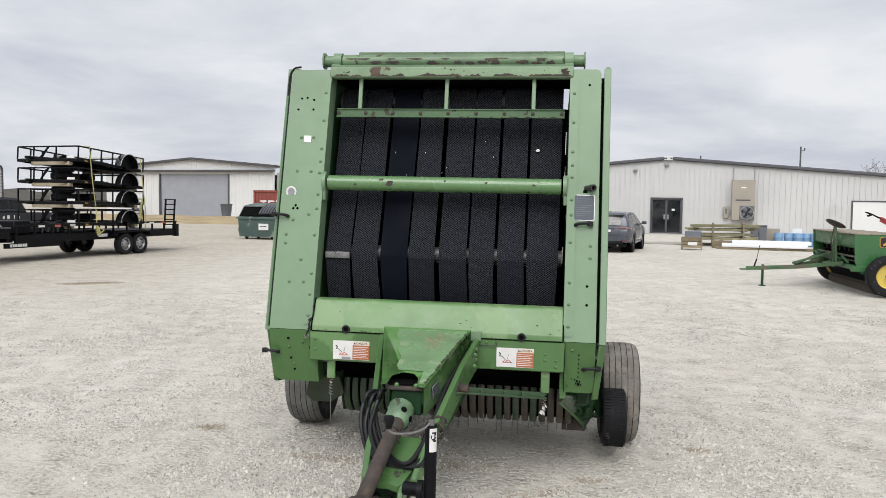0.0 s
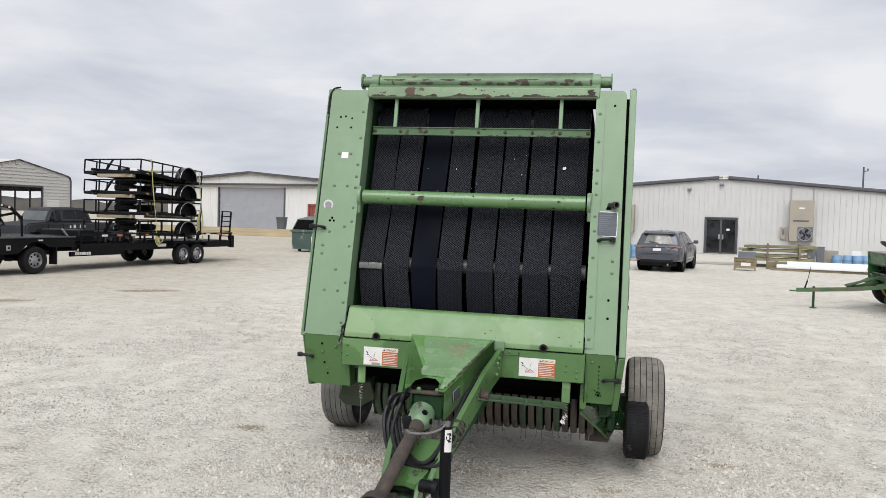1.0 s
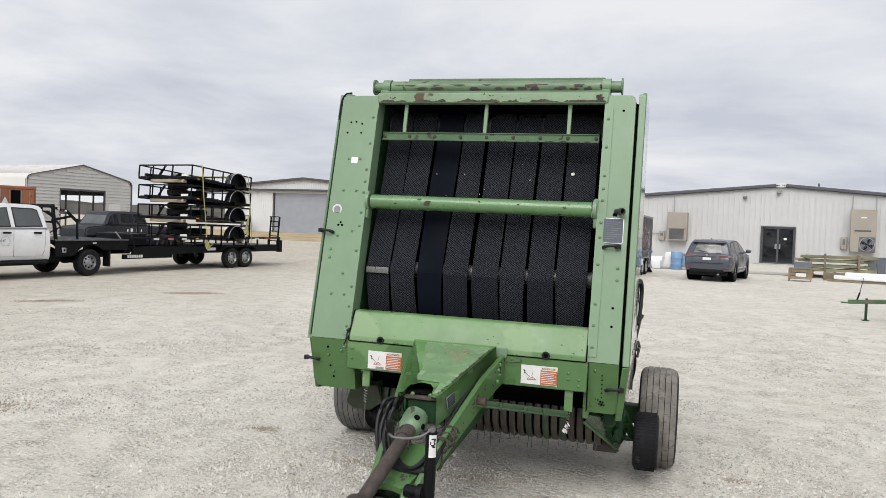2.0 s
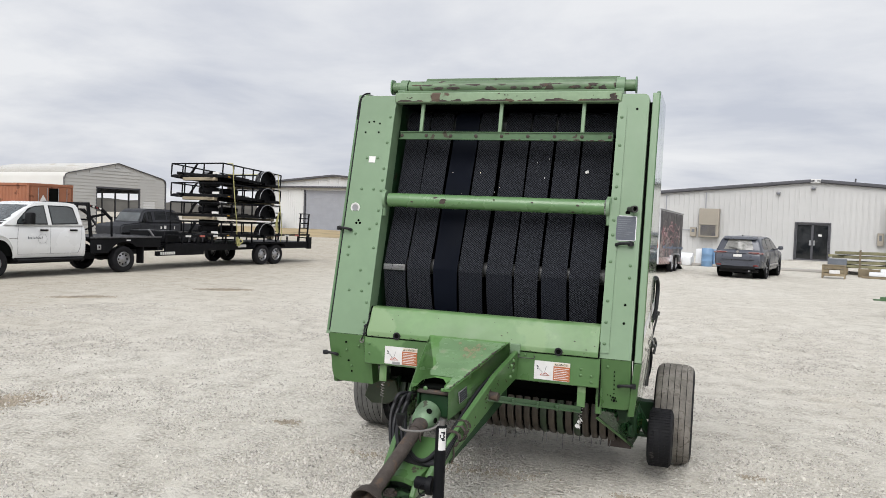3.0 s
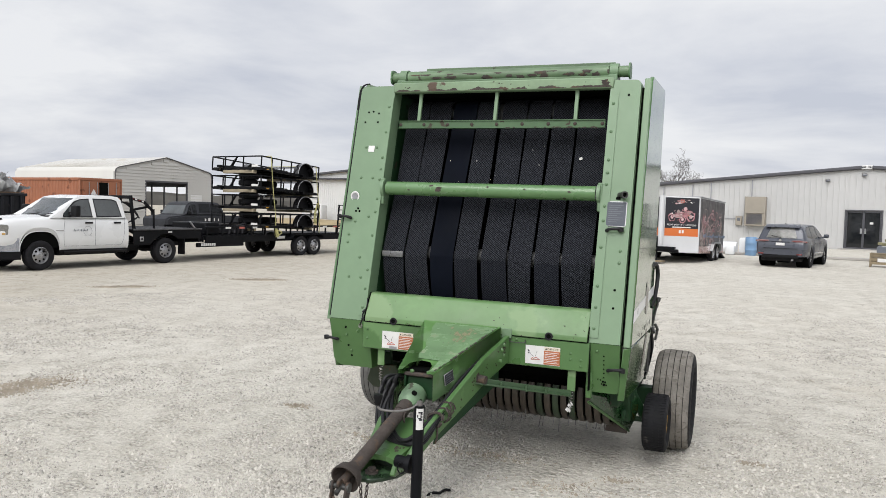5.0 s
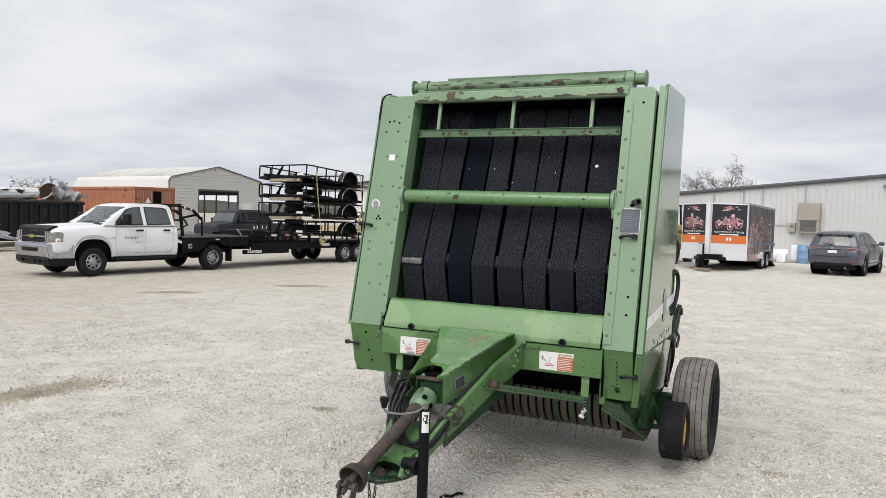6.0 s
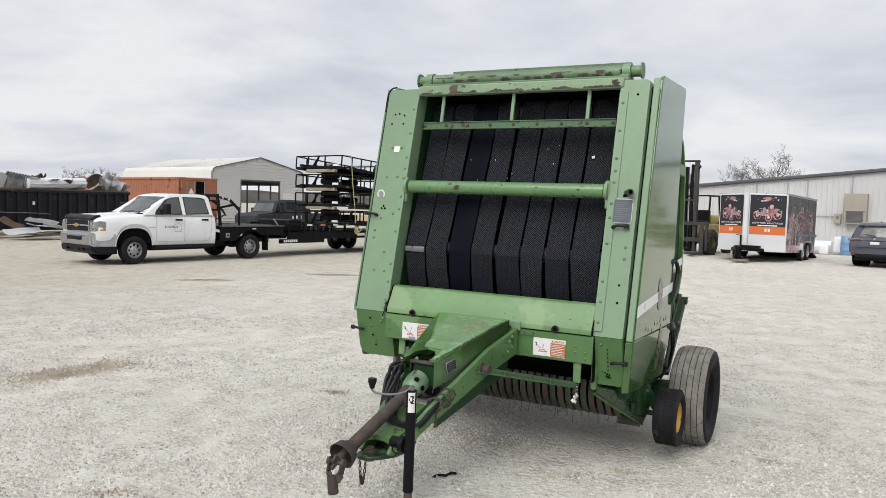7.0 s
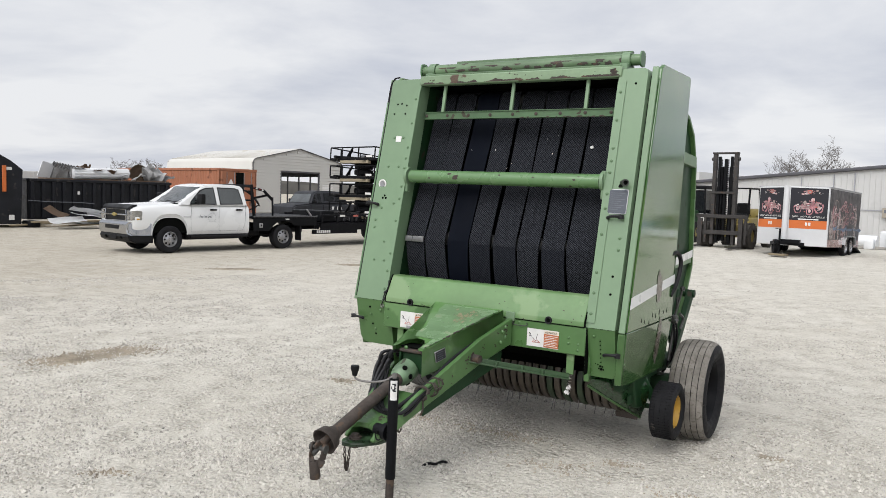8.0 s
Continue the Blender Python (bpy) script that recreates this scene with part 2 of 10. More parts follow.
def gravel_material():
    m = bpy.data.materials.new("pale_gravel")
    m.use_nodes = True
    n, l = m.node_tree.nodes, m.node_tree.links
    p = n["Principled BSDF"]
    p.inputs["Roughness"].default_value = 0.95
    p.inputs["Specular IOR Level"].default_value = 0.2
    co = n.new("ShaderNodeTexCoord")

    def noise_at(scale, detail=6, rough=.6):
        t = n.new("ShaderNodeTexNoise")
        t.inputs["Scale"].default_value, t.inputs["Detail"].default_value, t.inputs["Roughness"].default_value = scale, detail, rough
        l.new(co.outputs["Object"], t.inputs["Vector"])
        return t.outputs["Fac"]

    def ramp(src, stops):
        r = n.new("ShaderNodeValToRGB")
        while len(r.color_ramp.elements) < len(stops):
            r.color_ramp.elements.new(.5)
        for e, (pos, c) in zip(r.color_ramp.elements, stops):
            e.position, e.color = pos, (*c, 1)
        l.new(src, r.inputs[0])
        return r.outputs[0]

    def mix(kind, fac, a, b):
        x = n.new("ShaderNodeMix")
        x.data_type, x.blend_type = "RGBA", kind
        x.inputs[0].default_value = fac
        l.new(a, x.inputs[6])
        l.new(b, x.inputs[7])
        return x.outputs[2]

    base = ramp(noise_at(.30, 8, .65), [(.30, (.55, .522, .462)), (.48, (.59, .562, .502)), (.70, (.64, .616, .558))])
    mid = ramp(noise_at(5, 6, .7), [(.32, (.91, .905, .89)), (.60, (1, 1, 1))])
    stain = ramp(noise_at(.8, 4, .5), [(.20, (.93, .90, .86)), (.36, (1, 1, 1))])
    # stony bands between compacted fines
    stony = ramp(noise_at(2.6, 9, .75), [(.42, (.13, .13, .13)), (.68, (.92, .92, .92))])

    def stones(scale):
        v = n.new("ShaderNodeTexVoronoi")
        v.inputs["Scale"].default_value = scale
        l.new(co.outputs["Object"], v.inputs["Vector"])
        return v

    v1, v2 = stones(24), stones(52)
    # shadow between the stones is painted into the colour by both gap ramps
    gap = ramp(v1.outputs["Distance"], [(.40, (1, 1, 1)), (.68, (.70, .69, .67))])
    gap2 = ramp(v2.outputs["Distance"], [(.38, (1, 1, 1)), (.72, (.72, .71, .69))])
    tint = ramp(v2.outputs["Color"], [(.10, (.60, .59, .575)), (.30, (.88, .875, .86)), (.6, (1.0, 1.0, 1.0))])
    rock = mix("MULTIPLY", 1, mix("MULTIPLY", 1, gap, gap2), tint)
    white = n.new("ShaderNodeRGB")
    white.outputs[0].default_value = (1, 1, 1, 1)
    x = n.new("ShaderNodeMix")
    x.data_type = "RGBA"
    l.new(stony, x.inputs[0])
    l.new(mix("MIX", .10, white.outputs[0], rock), x.inputs[6])
    l.new(rock, x.inputs[7])
    clod = ramp(noise_at(8, 9, .78), [(.30, (.74, .71, .66)), (.40, (1, 1, 1))])
    c = mix("MULTIPLY", 1, mix("MULTIPLY", 1, base, clod), mid)
    c = mix("MULTIPLY", 1, c, x.outputs[2])
    c = mix("MULTIPLY", 1, c, stain)
    place = n.new("ShaderNodeSeparateXYZ")
    l.new(co.outputs["Object"], place.inputs[0])
    west = n.new("ShaderNodeMapRange")
    west.interpolation_type = "SMOOTHSTEP"
    west.inputs["From Min"].default_value, west.inputs["From Max"].default_value = -4.0, -15.0
    wob = n.new("ShaderNodeMath")
    wob.operation = "MULTIPLY_ADD"
    l.new(noise_at(.22, 5, .6), wob.inputs[0])
    wob.inputs[1].default_value = 9.0
    l.new(place.outputs[0], wob.inputs[2])
    off = n.new("ShaderNodeMath")
    off.operation = "SUBTRACT"
    l.new(wob.outputs[0], off.inputs[0])
    off.inputs[1].default_value = 4.5
    l.new(off.outputs[0], west.inputs["Value"])
    c = mix("MULTIPLY", 1, c, ramp(west.outputs[0], [(.0, (1, 1, 1)), (1.0, (.80, .775, .735))]))
    l.new(c, p.inputs["Base Color"])
    inv = ramp(v1.outputs["Distance"], [(.0, (1, 1, 1)), (.7, (0, 0, 0))])
    hgt = mix("MULTIPLY", 1, inv, stony)
    b = n.new("ShaderNodeBump")
    b.inputs["Strength"].default_value, b.inputs["Distance"].default_value = 1.0, 0.03
    l.new(hgt, b.inputs["Height"])
    b2 = n.new("ShaderNodeBump")
    b2.inputs["Strength"].default_value, b2.inputs["Distance"].default_value = 0.75, 0.02
    l.new(noise_at(26, 7, .72), b2.inputs["Height"])
    l.new(b.outputs[0], b2.inputs["Normal"])
    l.new(b2.outputs[0], p.inputs["Normal"])
    return m


M["gravel"] = gravel_material()
M["stone"] = material("pale_limestone_chips", (.685, .650, .586), 0.9, island=.42, spread=.15, big=9, small=50, bump=.2)
M["stone_dark"] = material("grey_stone_chips", (.44, .415, .37), 0.9, island=.45, spread=.3, big=9, small=50, bump=.2)
M["clod"] = material("brown_grey_stones", (.54, .505, .445), 0.95, island=.45, spread=.3, big=9, small=50, bump=.2)
M["dry_grass"] = material("dry_tan_grass", (.40, .31, .17), 0.95, spread=.25, big=.5, small=4, bump=.3, bump_scale=20)


# ---- building blocks ----
def thing(name, m, label, category, group="", kind=""):
    e = new(name)
    e.empty_display_size = 0.2
    e.matrix_world = m
    return tagged(e, label, category, group, kind)


def mesh_of(name, bm, mat, smooth=False):
    bmesh.ops.recalc_face_normals(bm, faces=bm.faces)
    me = bpy.data.meshes.new(name)
    bm.to_mesh(me)
    bm.free()
    for m in (mat if isinstance(mat, (list, tuple)) else [mat]):
        me.materials.append(m)
    if smooth:
        me.polygons.foreach_set("use_smooth", [True] * len(me.polygons))
        me.set_sharp_from_angle(angle=radians(38))
    return me


def part(name, bm, mat, parent, label="", smooth=True, at=None):
    """One mesh object under a thing or a part; bm may be a bmesh or a finished mesh."""
    me = bm if isinstance(bm, bpy.types.Mesh) else mesh_of(name, bm, mat, smooth)
    ob = new(name, me)
    ob.parent = parent
    if at is not None:
        ob.matrix_basis = at
    return tagged(ob, label)


def skin(rows, cap=True):
    """A sheet through rows of points, closed at both ends."""
    bm = bmesh.new()
    net = [[bm.verts.new(p) for p in row] for row in rows]
    for a, b in zip(net, net[1:]):
        for i in range(len(a) - 1):
            bm.faces.new((a[i], a[i + 1], b[i + 1], b[i]))
    if cap:
        bm.faces.new(net[0])
        bm.faces.new(net[-1][::-1])
    return bm


def solo(name, bm, mat, m, label, category, group="", kind="", smooth=True):
    """A thing that is one mesh."""
    ob = new(name, bm if isinstance(bm, bpy.types.Mesh) else mesh_of(name, bm, mat, smooth))
    ob.matrix_world = m
    return tagged(ob, label, category, group, kind)


def blank():
    return bmesh.new()


def join(bm, other):
    me = bpy.data.meshes.new("tmp")
    other.to_mesh(me)
    other.free()
    bm.from_mesh(me)
    bpy.data.meshes.remove(me)
    return bm


def box(bm, lo, hi, bevel=0.0, m=None, seg=1):
    t = bmesh.new()
    bmesh.ops.create_cube(t, size=1)
    c, s = [(a + b) / 2 for a, b in zip(lo, hi)], [abs(b - a) for a, b in zip(lo, hi)]
    bmesh.ops.transform(t, matrix=Matrix.LocRotScale(c, None, s), verts=t.verts)
    if bevel:
        bmesh.ops.bevel(t, geom=t.edges[:], offset=min(bevel, min(s) * .45), segments=seg, affect="EDGES", profile=.5)
    if m is not None:
        bmesh.ops.transform(t, matrix=m, verts=t.verts)
    return join(bm, t)


def rod(bm, a, b, r, n=10, r2=None, caps=True):
    a, b = Vector(a), Vector(b)
    d = b - a
    t = bmesh.new()
    bmesh.ops.create_cone(t, cap_ends=caps, segments=n, radius1=r, radius2=r if r2 is None else r2, depth=d.length)
    bmesh.ops.transform(t, matrix=Matrix.Translation((a + b) / 2) @ d.to_track_quat("Z", "Y").to_matrix().to_4x4(), verts=t.verts)
    return join(bm, t)


def bar(bm, a, b, w, h, bevel=0.0, roll=0.0):
    """A rectangular bar from a to b, w wide and h high."""
    a, b = Vector(a), Vector(b)
    d = b - a
    q = d.to_track_quat("X", "Z").to_matrix().to_4x4()
    return box(bm, (-d.length / 2, -w / 2, -h / 2), (d.length / 2, w / 2, h / 2), bevel, Matrix.Translation((a + b) / 2) @ q @ pose(0, 0, 0, roll))


def smooth_line(pts, n=6):
    """Catmull-Rom through the points."""
    pts = [Vector(p) for p in pts]
    p = [pts[0] * 2 - pts[1]] + pts + [pts[-1] * 2 - pts[-2]]
    out = []
    for i in range(1, len(p) - 2):
        for k in range(n):
            t = k / n
            out.append(.5 * (2 * p[i] + (p[i + 1] - p[i - 1]) * t + (2 * p[i - 1] - 5 * p[i] + 4 * p[i + 1] - p[i + 2]) * t ** 2
                             + (3 * p[i] - p[i - 1] - 3 * p[i + 1] + p[i + 2]) * t ** 3))
    return out + [pts[-1]]


def tube(bm, pts, r, n=8):
    """A round tube along a line of points; r may be a list."""
    pts = [Vector(p) for p in pts]
    rings, side = [], None
    for i, p in enumerate(pts):
        d = (pts[min(i + 1, len(pts) - 1)] - pts[max(i - 1, 0)]).normalized()
        if side is None:
            side = d.orthogonal().normalized()
        side = (side - d * side.dot(d)).normalized()
        up = d.cross(side)
        rr = r[i] if isinstance(r, (list, tuple)) else r
        rings.append([bm.verts.new(p + (side * math.cos(a) + up * math.sin(a)) * rr) for a in (2 * math.pi * k / n for k in range(n))])
    for a, b in zip(rings, rings[1:]):
        for k in range(n):
            bm.faces.new((a[k], a[(k + 1) % n], b[(k + 1) % n], b[k]))
    bm.faces.new(rings[0][::-1])
    bm.faces.new(rings[-1])
    return bm


def prism(bm, outline, lo, hi, axis="y", bevel=0.0, warp=None):
    """An outline in the other two axes, drawn out from lo to hi along axis. warp moves each corner."""
    t = bmesh.new()
    put = {"x": lambda a, b, c: (c, a, b), "y": lambda a, b, c: (a, c, b), "z": lambda a, b, c: (a, b, c)}[axis]
    f = [t.verts.new(put(a, b, lo)) for a, b in outline]
    k = [t.verts.new(put(a, b, hi)) for a, b in outline]
    t.faces.new(f)
    t.faces.new(k[::-1])
    for i in range(len(f)):
        j = (i + 1) % len(f)
        t.faces.new((f[j], f[i], k[i], k[j]))
    bmesh.ops.recalc_face_normals(t, faces=t.faces)
    if bevel:
        bmesh.ops.bevel(t, geom=t.edges[:], offset=bevel, segments=1, affect="EDGES")
    if warp:
        for v in t.verts:
            v.co = warp(v.co)
    return join(bm, t)


def lathe(bm, prof, n=24, m=None):
    """A shell turned about the x axis from (x, radius) pairs; closes on itself when the first pair repeats at the end."""
    t = bmesh.new()
    closed = prof[0] == prof[-1]
    rows = prof[:-1] if closed else prof
    rings = [[t.verts.new((x, r * math.cos(a), r * math.sin(a))) for a in (2 * math.pi * k / n for k in range(n))] for x, r in rows]
    pairs = list(zip(rings, rings[1:])) + ([(rings[-1], rings[0])] if closed else [])
    for a, b in pairs:
        for k in range(n):
            t.faces.new((a[k], a[(k + 1) % n], b[(k + 1) % n], b[k]))
    bmesh.ops.remove_doubles(t, verts=t.verts, dist=1e-5)
    if m is not None:
        bmesh.ops.transform(t, matrix=m, verts=t.verts)
    return join(bm, t)


def rounded(x0, z0, x1, z1, r, n=4, corners=(1, 1, 1, 1)):
    """A rounded rectangle; corners in the order bottom left, bottom right, top right, top left."""
    out = []
    for (cx, cz, a0), on in zip(((x0 + r, z0 + r, 180), (x1 - r, z0 + r, 270), (x1 - r, z1 - r, 0), (x0 + r, z1 - r, 90)), corners):
        if on:
            out += [(cx + r * math.cos(radians(a0 + 90 * k / n)), cz + r * math.sin(radians(a0 + 90 * k / n))) for k in range(n + 1)]
        else:
            out.append((x0 if a0 in (180, 90) else x1, z0 if a0 in (180, 270) else z1))
    return out


def skin_arc(bm, cx, cy, r, a0, a1, z0, z1, n=6):
    """A piece of paper wrapped round an upright tube, between two angles."""
    lo, hi = [], []
    for k in range(n + 1):
        a = radians(a0 + (a1 - a0) * k / n)
        lo.append(bm.verts.new((cx + r * math.cos(a), cy + r * math.sin(a), z0)))
        hi.append(bm.verts.new((cx + r * math.cos(a), cy + r * math.sin(a), z1)))
    for k in range(n):
        bm.faces.new((lo[k], lo[k + 1], hi[k + 1], hi[k]))
    return bm


# ---- ground ----
def ground_z(x, y):
    """The yard: level far off, sloping gently where the baler stands."""
    r = math.hypot(x, y)
    w = 1.0 if r < 5 else max(0.0, 1 - (r - 5) / 12) ** 2
    return (0.01396 * -y - 0.01047 * x) * w


def ground_sheet():
    bm = bmesh.new()
    rings = [0.0, .6] + [1.2 * 1.13 ** k for k in range(62)]
    n = 96
    last = None
    for r in rings:
        if r == 0:
            last = [bm.verts.new((0, 0, 0))]
            continue
        ring = []
        for k in range(n):
            a = 2 * math.pi * k / n
            x, y = r * math.cos(a), r * math.sin(a)
            rough = (noise.noise((x * .5, y * .5, 0)) * .012 + noise.noise((x * 2, y * 2, 5)) * .005) if r < 60 else 0
            ring.append(bm.verts.new((x, y, ground_z(x, y) + rough * min(1, abs(r - 3) * .3))))
        if len(last) == 1:
            for k in range(n):
                bm.faces.new((last[0], ring[k], ring[(k + 1) % n]))
        else:
            for k in range(n):
                bm.faces.new((last[k], ring[k], ring[(k + 1) % n], last[(k + 1) % n]))
        last = ring
    me = mesh_of("ground", bm, M["gravel"], True)
    return tagged(new("ground", me), "pale compacted limestone gravel yard", "ground", kind="structure")


ground_sheet()


# ---- round baler ----
baler = thing("round_baler", YARD, "faded green round hay baler with black belts, parked on gravel", "baler")


def face_y(z):
    """The sloping front of the machine."""
    return -0.244 + (0.215 * (z - .97) if z >= .97 else 0.26 * (.97 - z))


def lean(c):
    return Vector((c.x, c.y + face_y(c.z), c.z))


def dome_bolt_mesh(r=.010, mat="green"):
    bm = bmesh.new()
    lathe(bm, [(-.008, 0), (-.0065, r * .6), (-.002, r), (.004, r)], 8, pose(0, 0, 0, 0, 0, 90))
    return mesh_of("bolt", bm, M[mat], True)


BOLT, BOLT_BIG, BOLT_LOW, BOLT_MID = dome_bolt_mesh(.0115, "green_bolt"), dome_bolt_mesh(.014, "green_low"), dome_bolt_mesh(.010, "green_low"), dome_bolt_mesh(.013, "green_rust")
BOLT_RUST = dome_bolt_mesh(.014, "rust")


def bolts(parent, spots, me=None, name="bolt"):
    for x, y, z in spots:
        part(name, me or BOLT, None, parent, at=pose(x, y, z))


def hole(parent, x, y, z, r, n=12):
    bm = bmesh.new()
    rod(bm, (x, y - .002, z), (x, y + .004, z), r, n)
    part("hole", bm, M["dark"], parent)


# front pillars, one broad, one narrow
for side, x0, x1 in (("l", -1.13, -.835), ("r", .84, 1.048)):
    bm = blank()
    top = 2.79
    cut = (0, 0, 0, 1) if side == "l" else (0, 0, 1, 0)
    prism(bm, rounded(x0, .985, x1, top, .035, 3, cut), 0, .13, "y", 0, lean)
    pillar = part("front_pillar", bm, M["green"], baler, "faded green sheet steel front pillar")
    inner = x1 if side == "l" else x0
    sgn = -1 if side == "l" else 1
    bm = blank()
    prism(bm, rounded(min(inner, inner + sgn * .062), 1.02, max(inner, inner + sgn * .062), 2.70, .004, 1), -.008, -.001, "y", 0, lean)
    strip = part("edge_strip", bm, M["green"], pillar)
    bolts(strip, [(inner + sgn * .03, face_y(z) - .008, z) for z in (1.08, 1.22, 1.36, 1.62, 1.80, 1.90, 2.05, 2.13, 2.22, 2.42, 2.62)])
    bm = blank()
    if side == "l":
        prism(bm, rounded(x0, .615, x1 + .03, .982, .07, 4, (1, 0, 0, 0)), 0, .12, "y", 0, lean)
    else:
        prism(bm, rounded(x0 + .005, .64, x1, .982, .03, 3, (0, 1, 0, 0)), 0, .12, "y", 0, lean)
    lower = part("lower_panel", bm, M["green_low"], baler, "green lower corner panel bent inwards")
    if side == "l":
        bolts(lower, [(-1.0, face_y(.86), .86), (-.97, face_y(.74), .74), (-.9, face_y(.9), .9)], BOLT_LOW)
        for x, z in ((-1.0, .92), (-.97, .70), (-.99, .78), (-.85, .86), (-.85, .80)):
            hole(lower, x, face_y(z), z, .008, 8)
        for x, z in ((-1.04, 2.58), (-1.0, 2.585), (-.95, 2.57), (-1.06, 2.5), (-.95, 2.5)):
            hole(pillar, x, face_y(z), z, .008, 8)
        bolts(pillar, [(x, face_y(z), z) for x, z in ((-1.02, 2.30), (-.93, 2.30), (-1.03, 2.06), (-.93, 2.06), (-1.07, 1.62), (-1.07, 1.56), (-.95, 1.45), (-1.02, 1.3), (-.92, 1.3), (-1.03, 1.72), (-.92, 1.76))])
        bm = blank()
        box(bm, (-1.0, -.003, 2.265), (-.948, .002, 2.313), 0, pose(0, 0, 0))
        for v in bm.verts:
            v.co = lean(v.co)
        part("sticker", bm, M["decal_white"], pillar, "white square sticker")
        bm = blank()
        lathe(bm, [(0, 0), (-.004, .03), (-.006, .034), (-.004, .038), (0, .038)], 20, pose(-1.06, face_y(1.915), 1.915, 0, 0, 90))
        dial = part("dial", bm, M["decal_white"], pillar, "round white bale gauge")
        bm = blank()
        lathe(bm, [(-.006, 0), (-.0075, .024), (-.004, .025)], 16, pose(-1.06, face_y(1.915), 1.915, 0, 0, 90))
        part("dial_face", bm, M["alloy"], dial)
        for x, z in ((-1.02, 1.82), (-1.035, 1.80), (-1.005, 1.80)):
            hole(pillar, x, face_y(z), z, .009, 8)
    else:
        for x, z in ((.97, 2.68), (.985, 1.34), (.985, 1.22)):
            hole(pillar, x, face_y(z), z, .009, 8)
        bolts(pillar, [(1.0, face_y(z), z) for z in (1.60, 1.52)])
        bolts(lower, [(.90, face_y(.93), .93)], BOLT_LOW)
        for k in range(6):
            hole(lower, .945, face_y(.90 - k * .03), .90 - k * .03, .005, 6)
        for dx, dz, rr_ in ((0, 0, .004), (.018, -.004, .005), (.034, -.014, .007), (.05, -.016, .006), (.026, -.030, .005), (.042, -.034, .009), (.03, .012, .004), (.058, -.036, .005)):
            hole(lower, .905 + dx, face_y(.73), .735 + dz, rr_, 7)
        bm = blank()
        prism(bm, rounded(.885, 1.765, 1.022, 1.935, .012, 3), -.006, 0, "y", 0, lean)
        plate = part("rating_plate", bm, M["alloy"], pillar, "dark printed plate with a pale border")
        bm = blank()
        prism(bm, rounded(.890, 1.770, 1.017, 1.930, .008, 2), -.009, -.005, "y", 0, lean)
        plate_face = part("plate_face", bm, M["decal_grey"], plate)
        bm = blank()
        for k in range(9):
            prism(bm, [(.90, 1.906 - k * .014), (1.0 - .02 * (k % 3), 1.906 - k * .014), (1.0 - .02 * (k % 3), 1.910 - k * .014), (.90, 1.910 - k * .014)], -.0105, -.0085, "y", 0, lean)
        part("print_lines", bm, M["grey_plastic"], plate_face)
        bm = blank()
        at = pose(.975, face_y(1.98) - .012, 1.98, 0, 0, 90) @ pose(0, 0, 0, 0, 0, 35)
        lathe(bm, [(.02, .017), (-.035, .017), (-.036, .024), (-.062, .024), (-.062, .016), (-.03, .016)], 16, at)
        stub = part("pipe_stub", bm, M["grime_steel"], pillar, "bare metal pipe fitting with an open end")
        part("bore", lathe(blank(), [(-.045, 0), (-.046, .016)], 12, at), M["dark"], stub)
        hole(pillar, .958, face_y(1.955), 1.955, .016)


def rubber_latch(parent, x, z, sgn):
    y = face_y(z)
    bm = blank()
    tube(bm, smooth_line([(x - .05 * sgn, y - .01, z - .012), (x - .02 * sgn, y - .035, z), (x + .03 * sgn, y - .035, z + .004), (x + .05 * sgn, y - .018, z + .002)], 4), [.010, .013, .012, .011, .010, .010, .010, .010, .011, .012, .015, .017, .016][:13], 8)
    lathe(bm, [(-.014, .002), (-.014, .02), (.014, .02), (.014, .002)], 10, pose(x + .05 * sgn, y - .02, z, 0, 90, 0))
    part("latch", bm, M["hose"], parent, "black rubber latch")


for x, z, s in ((.945, 1.745, 1), (1.02, .815, 1), (-1.11, 1.755, -1), (-1.115, .83, -1)):
    rubber_latch(baler, x, z, s)

bm = blank()
tube(bm, [(-.865 + .013 * math.cos(a), face_y(.96) - .012, .945 + .013 * math.sin(a)) for a in (k * .63 for k in range(11))], .005, 6)
eye = part("eye_bolt", bm, M["steel"], baler, "small steel eye bolt with a knotted cord")
bm = blank()
tube(bm, smooth_line([(-.865, face_y(.95) - .02, .955), (-.845, face_y(1.0) - .025, 1.0), (-.85, face_y(1.03) - .02, 1.03), (-.825, face_y(1.09) - .02, 1.09), (-.83, face_y(1.15) - .012, 1.15)], 5), .005, 6)
for z in (1.0, 1.055):
    rod(bm, (-.85, face_y(z) - .03, z - .006), (-.835, face_y(z) - .016, z + .008), .009, 7)
part("cord", bm, M["hose"], eye)

M["green_mid"] = material("dull_mid_green_paint", (.10, .20, .09), 0.45, spread=.15, bump=.04, wear=(.06, .05, .035), wear_at=.69, wear_scale=9)
# side shields: smooth doors with a rim, a stripe and stains
M["shield"] = material("weathered_green_shield", (.050, .150, .030), 0.10, spread=.12, big=.8, small=8, bump=.12, bump_scale=2.2, wear=(.085, .178, .044), wear_at=.52, wear_scale=.7, wear_rough=.12, coat=.7, spec=.4)
M["shield"].node_tree.nodes["Principled BSDF"].inputs["Coat IOR"].default_value = 1.5
# own green below the bend stands in for a dark reflection on the shield
M["skirt"] = material("skirt_reflection_green", (.060, .140, .042), 0.16, spread=.15, big=1.2, small=10, bump=.05, bump_scale=3, wear=(.085, .165, .06), wear_at=.60, wear_scale=2, wear_rough=.2, coat=.5)
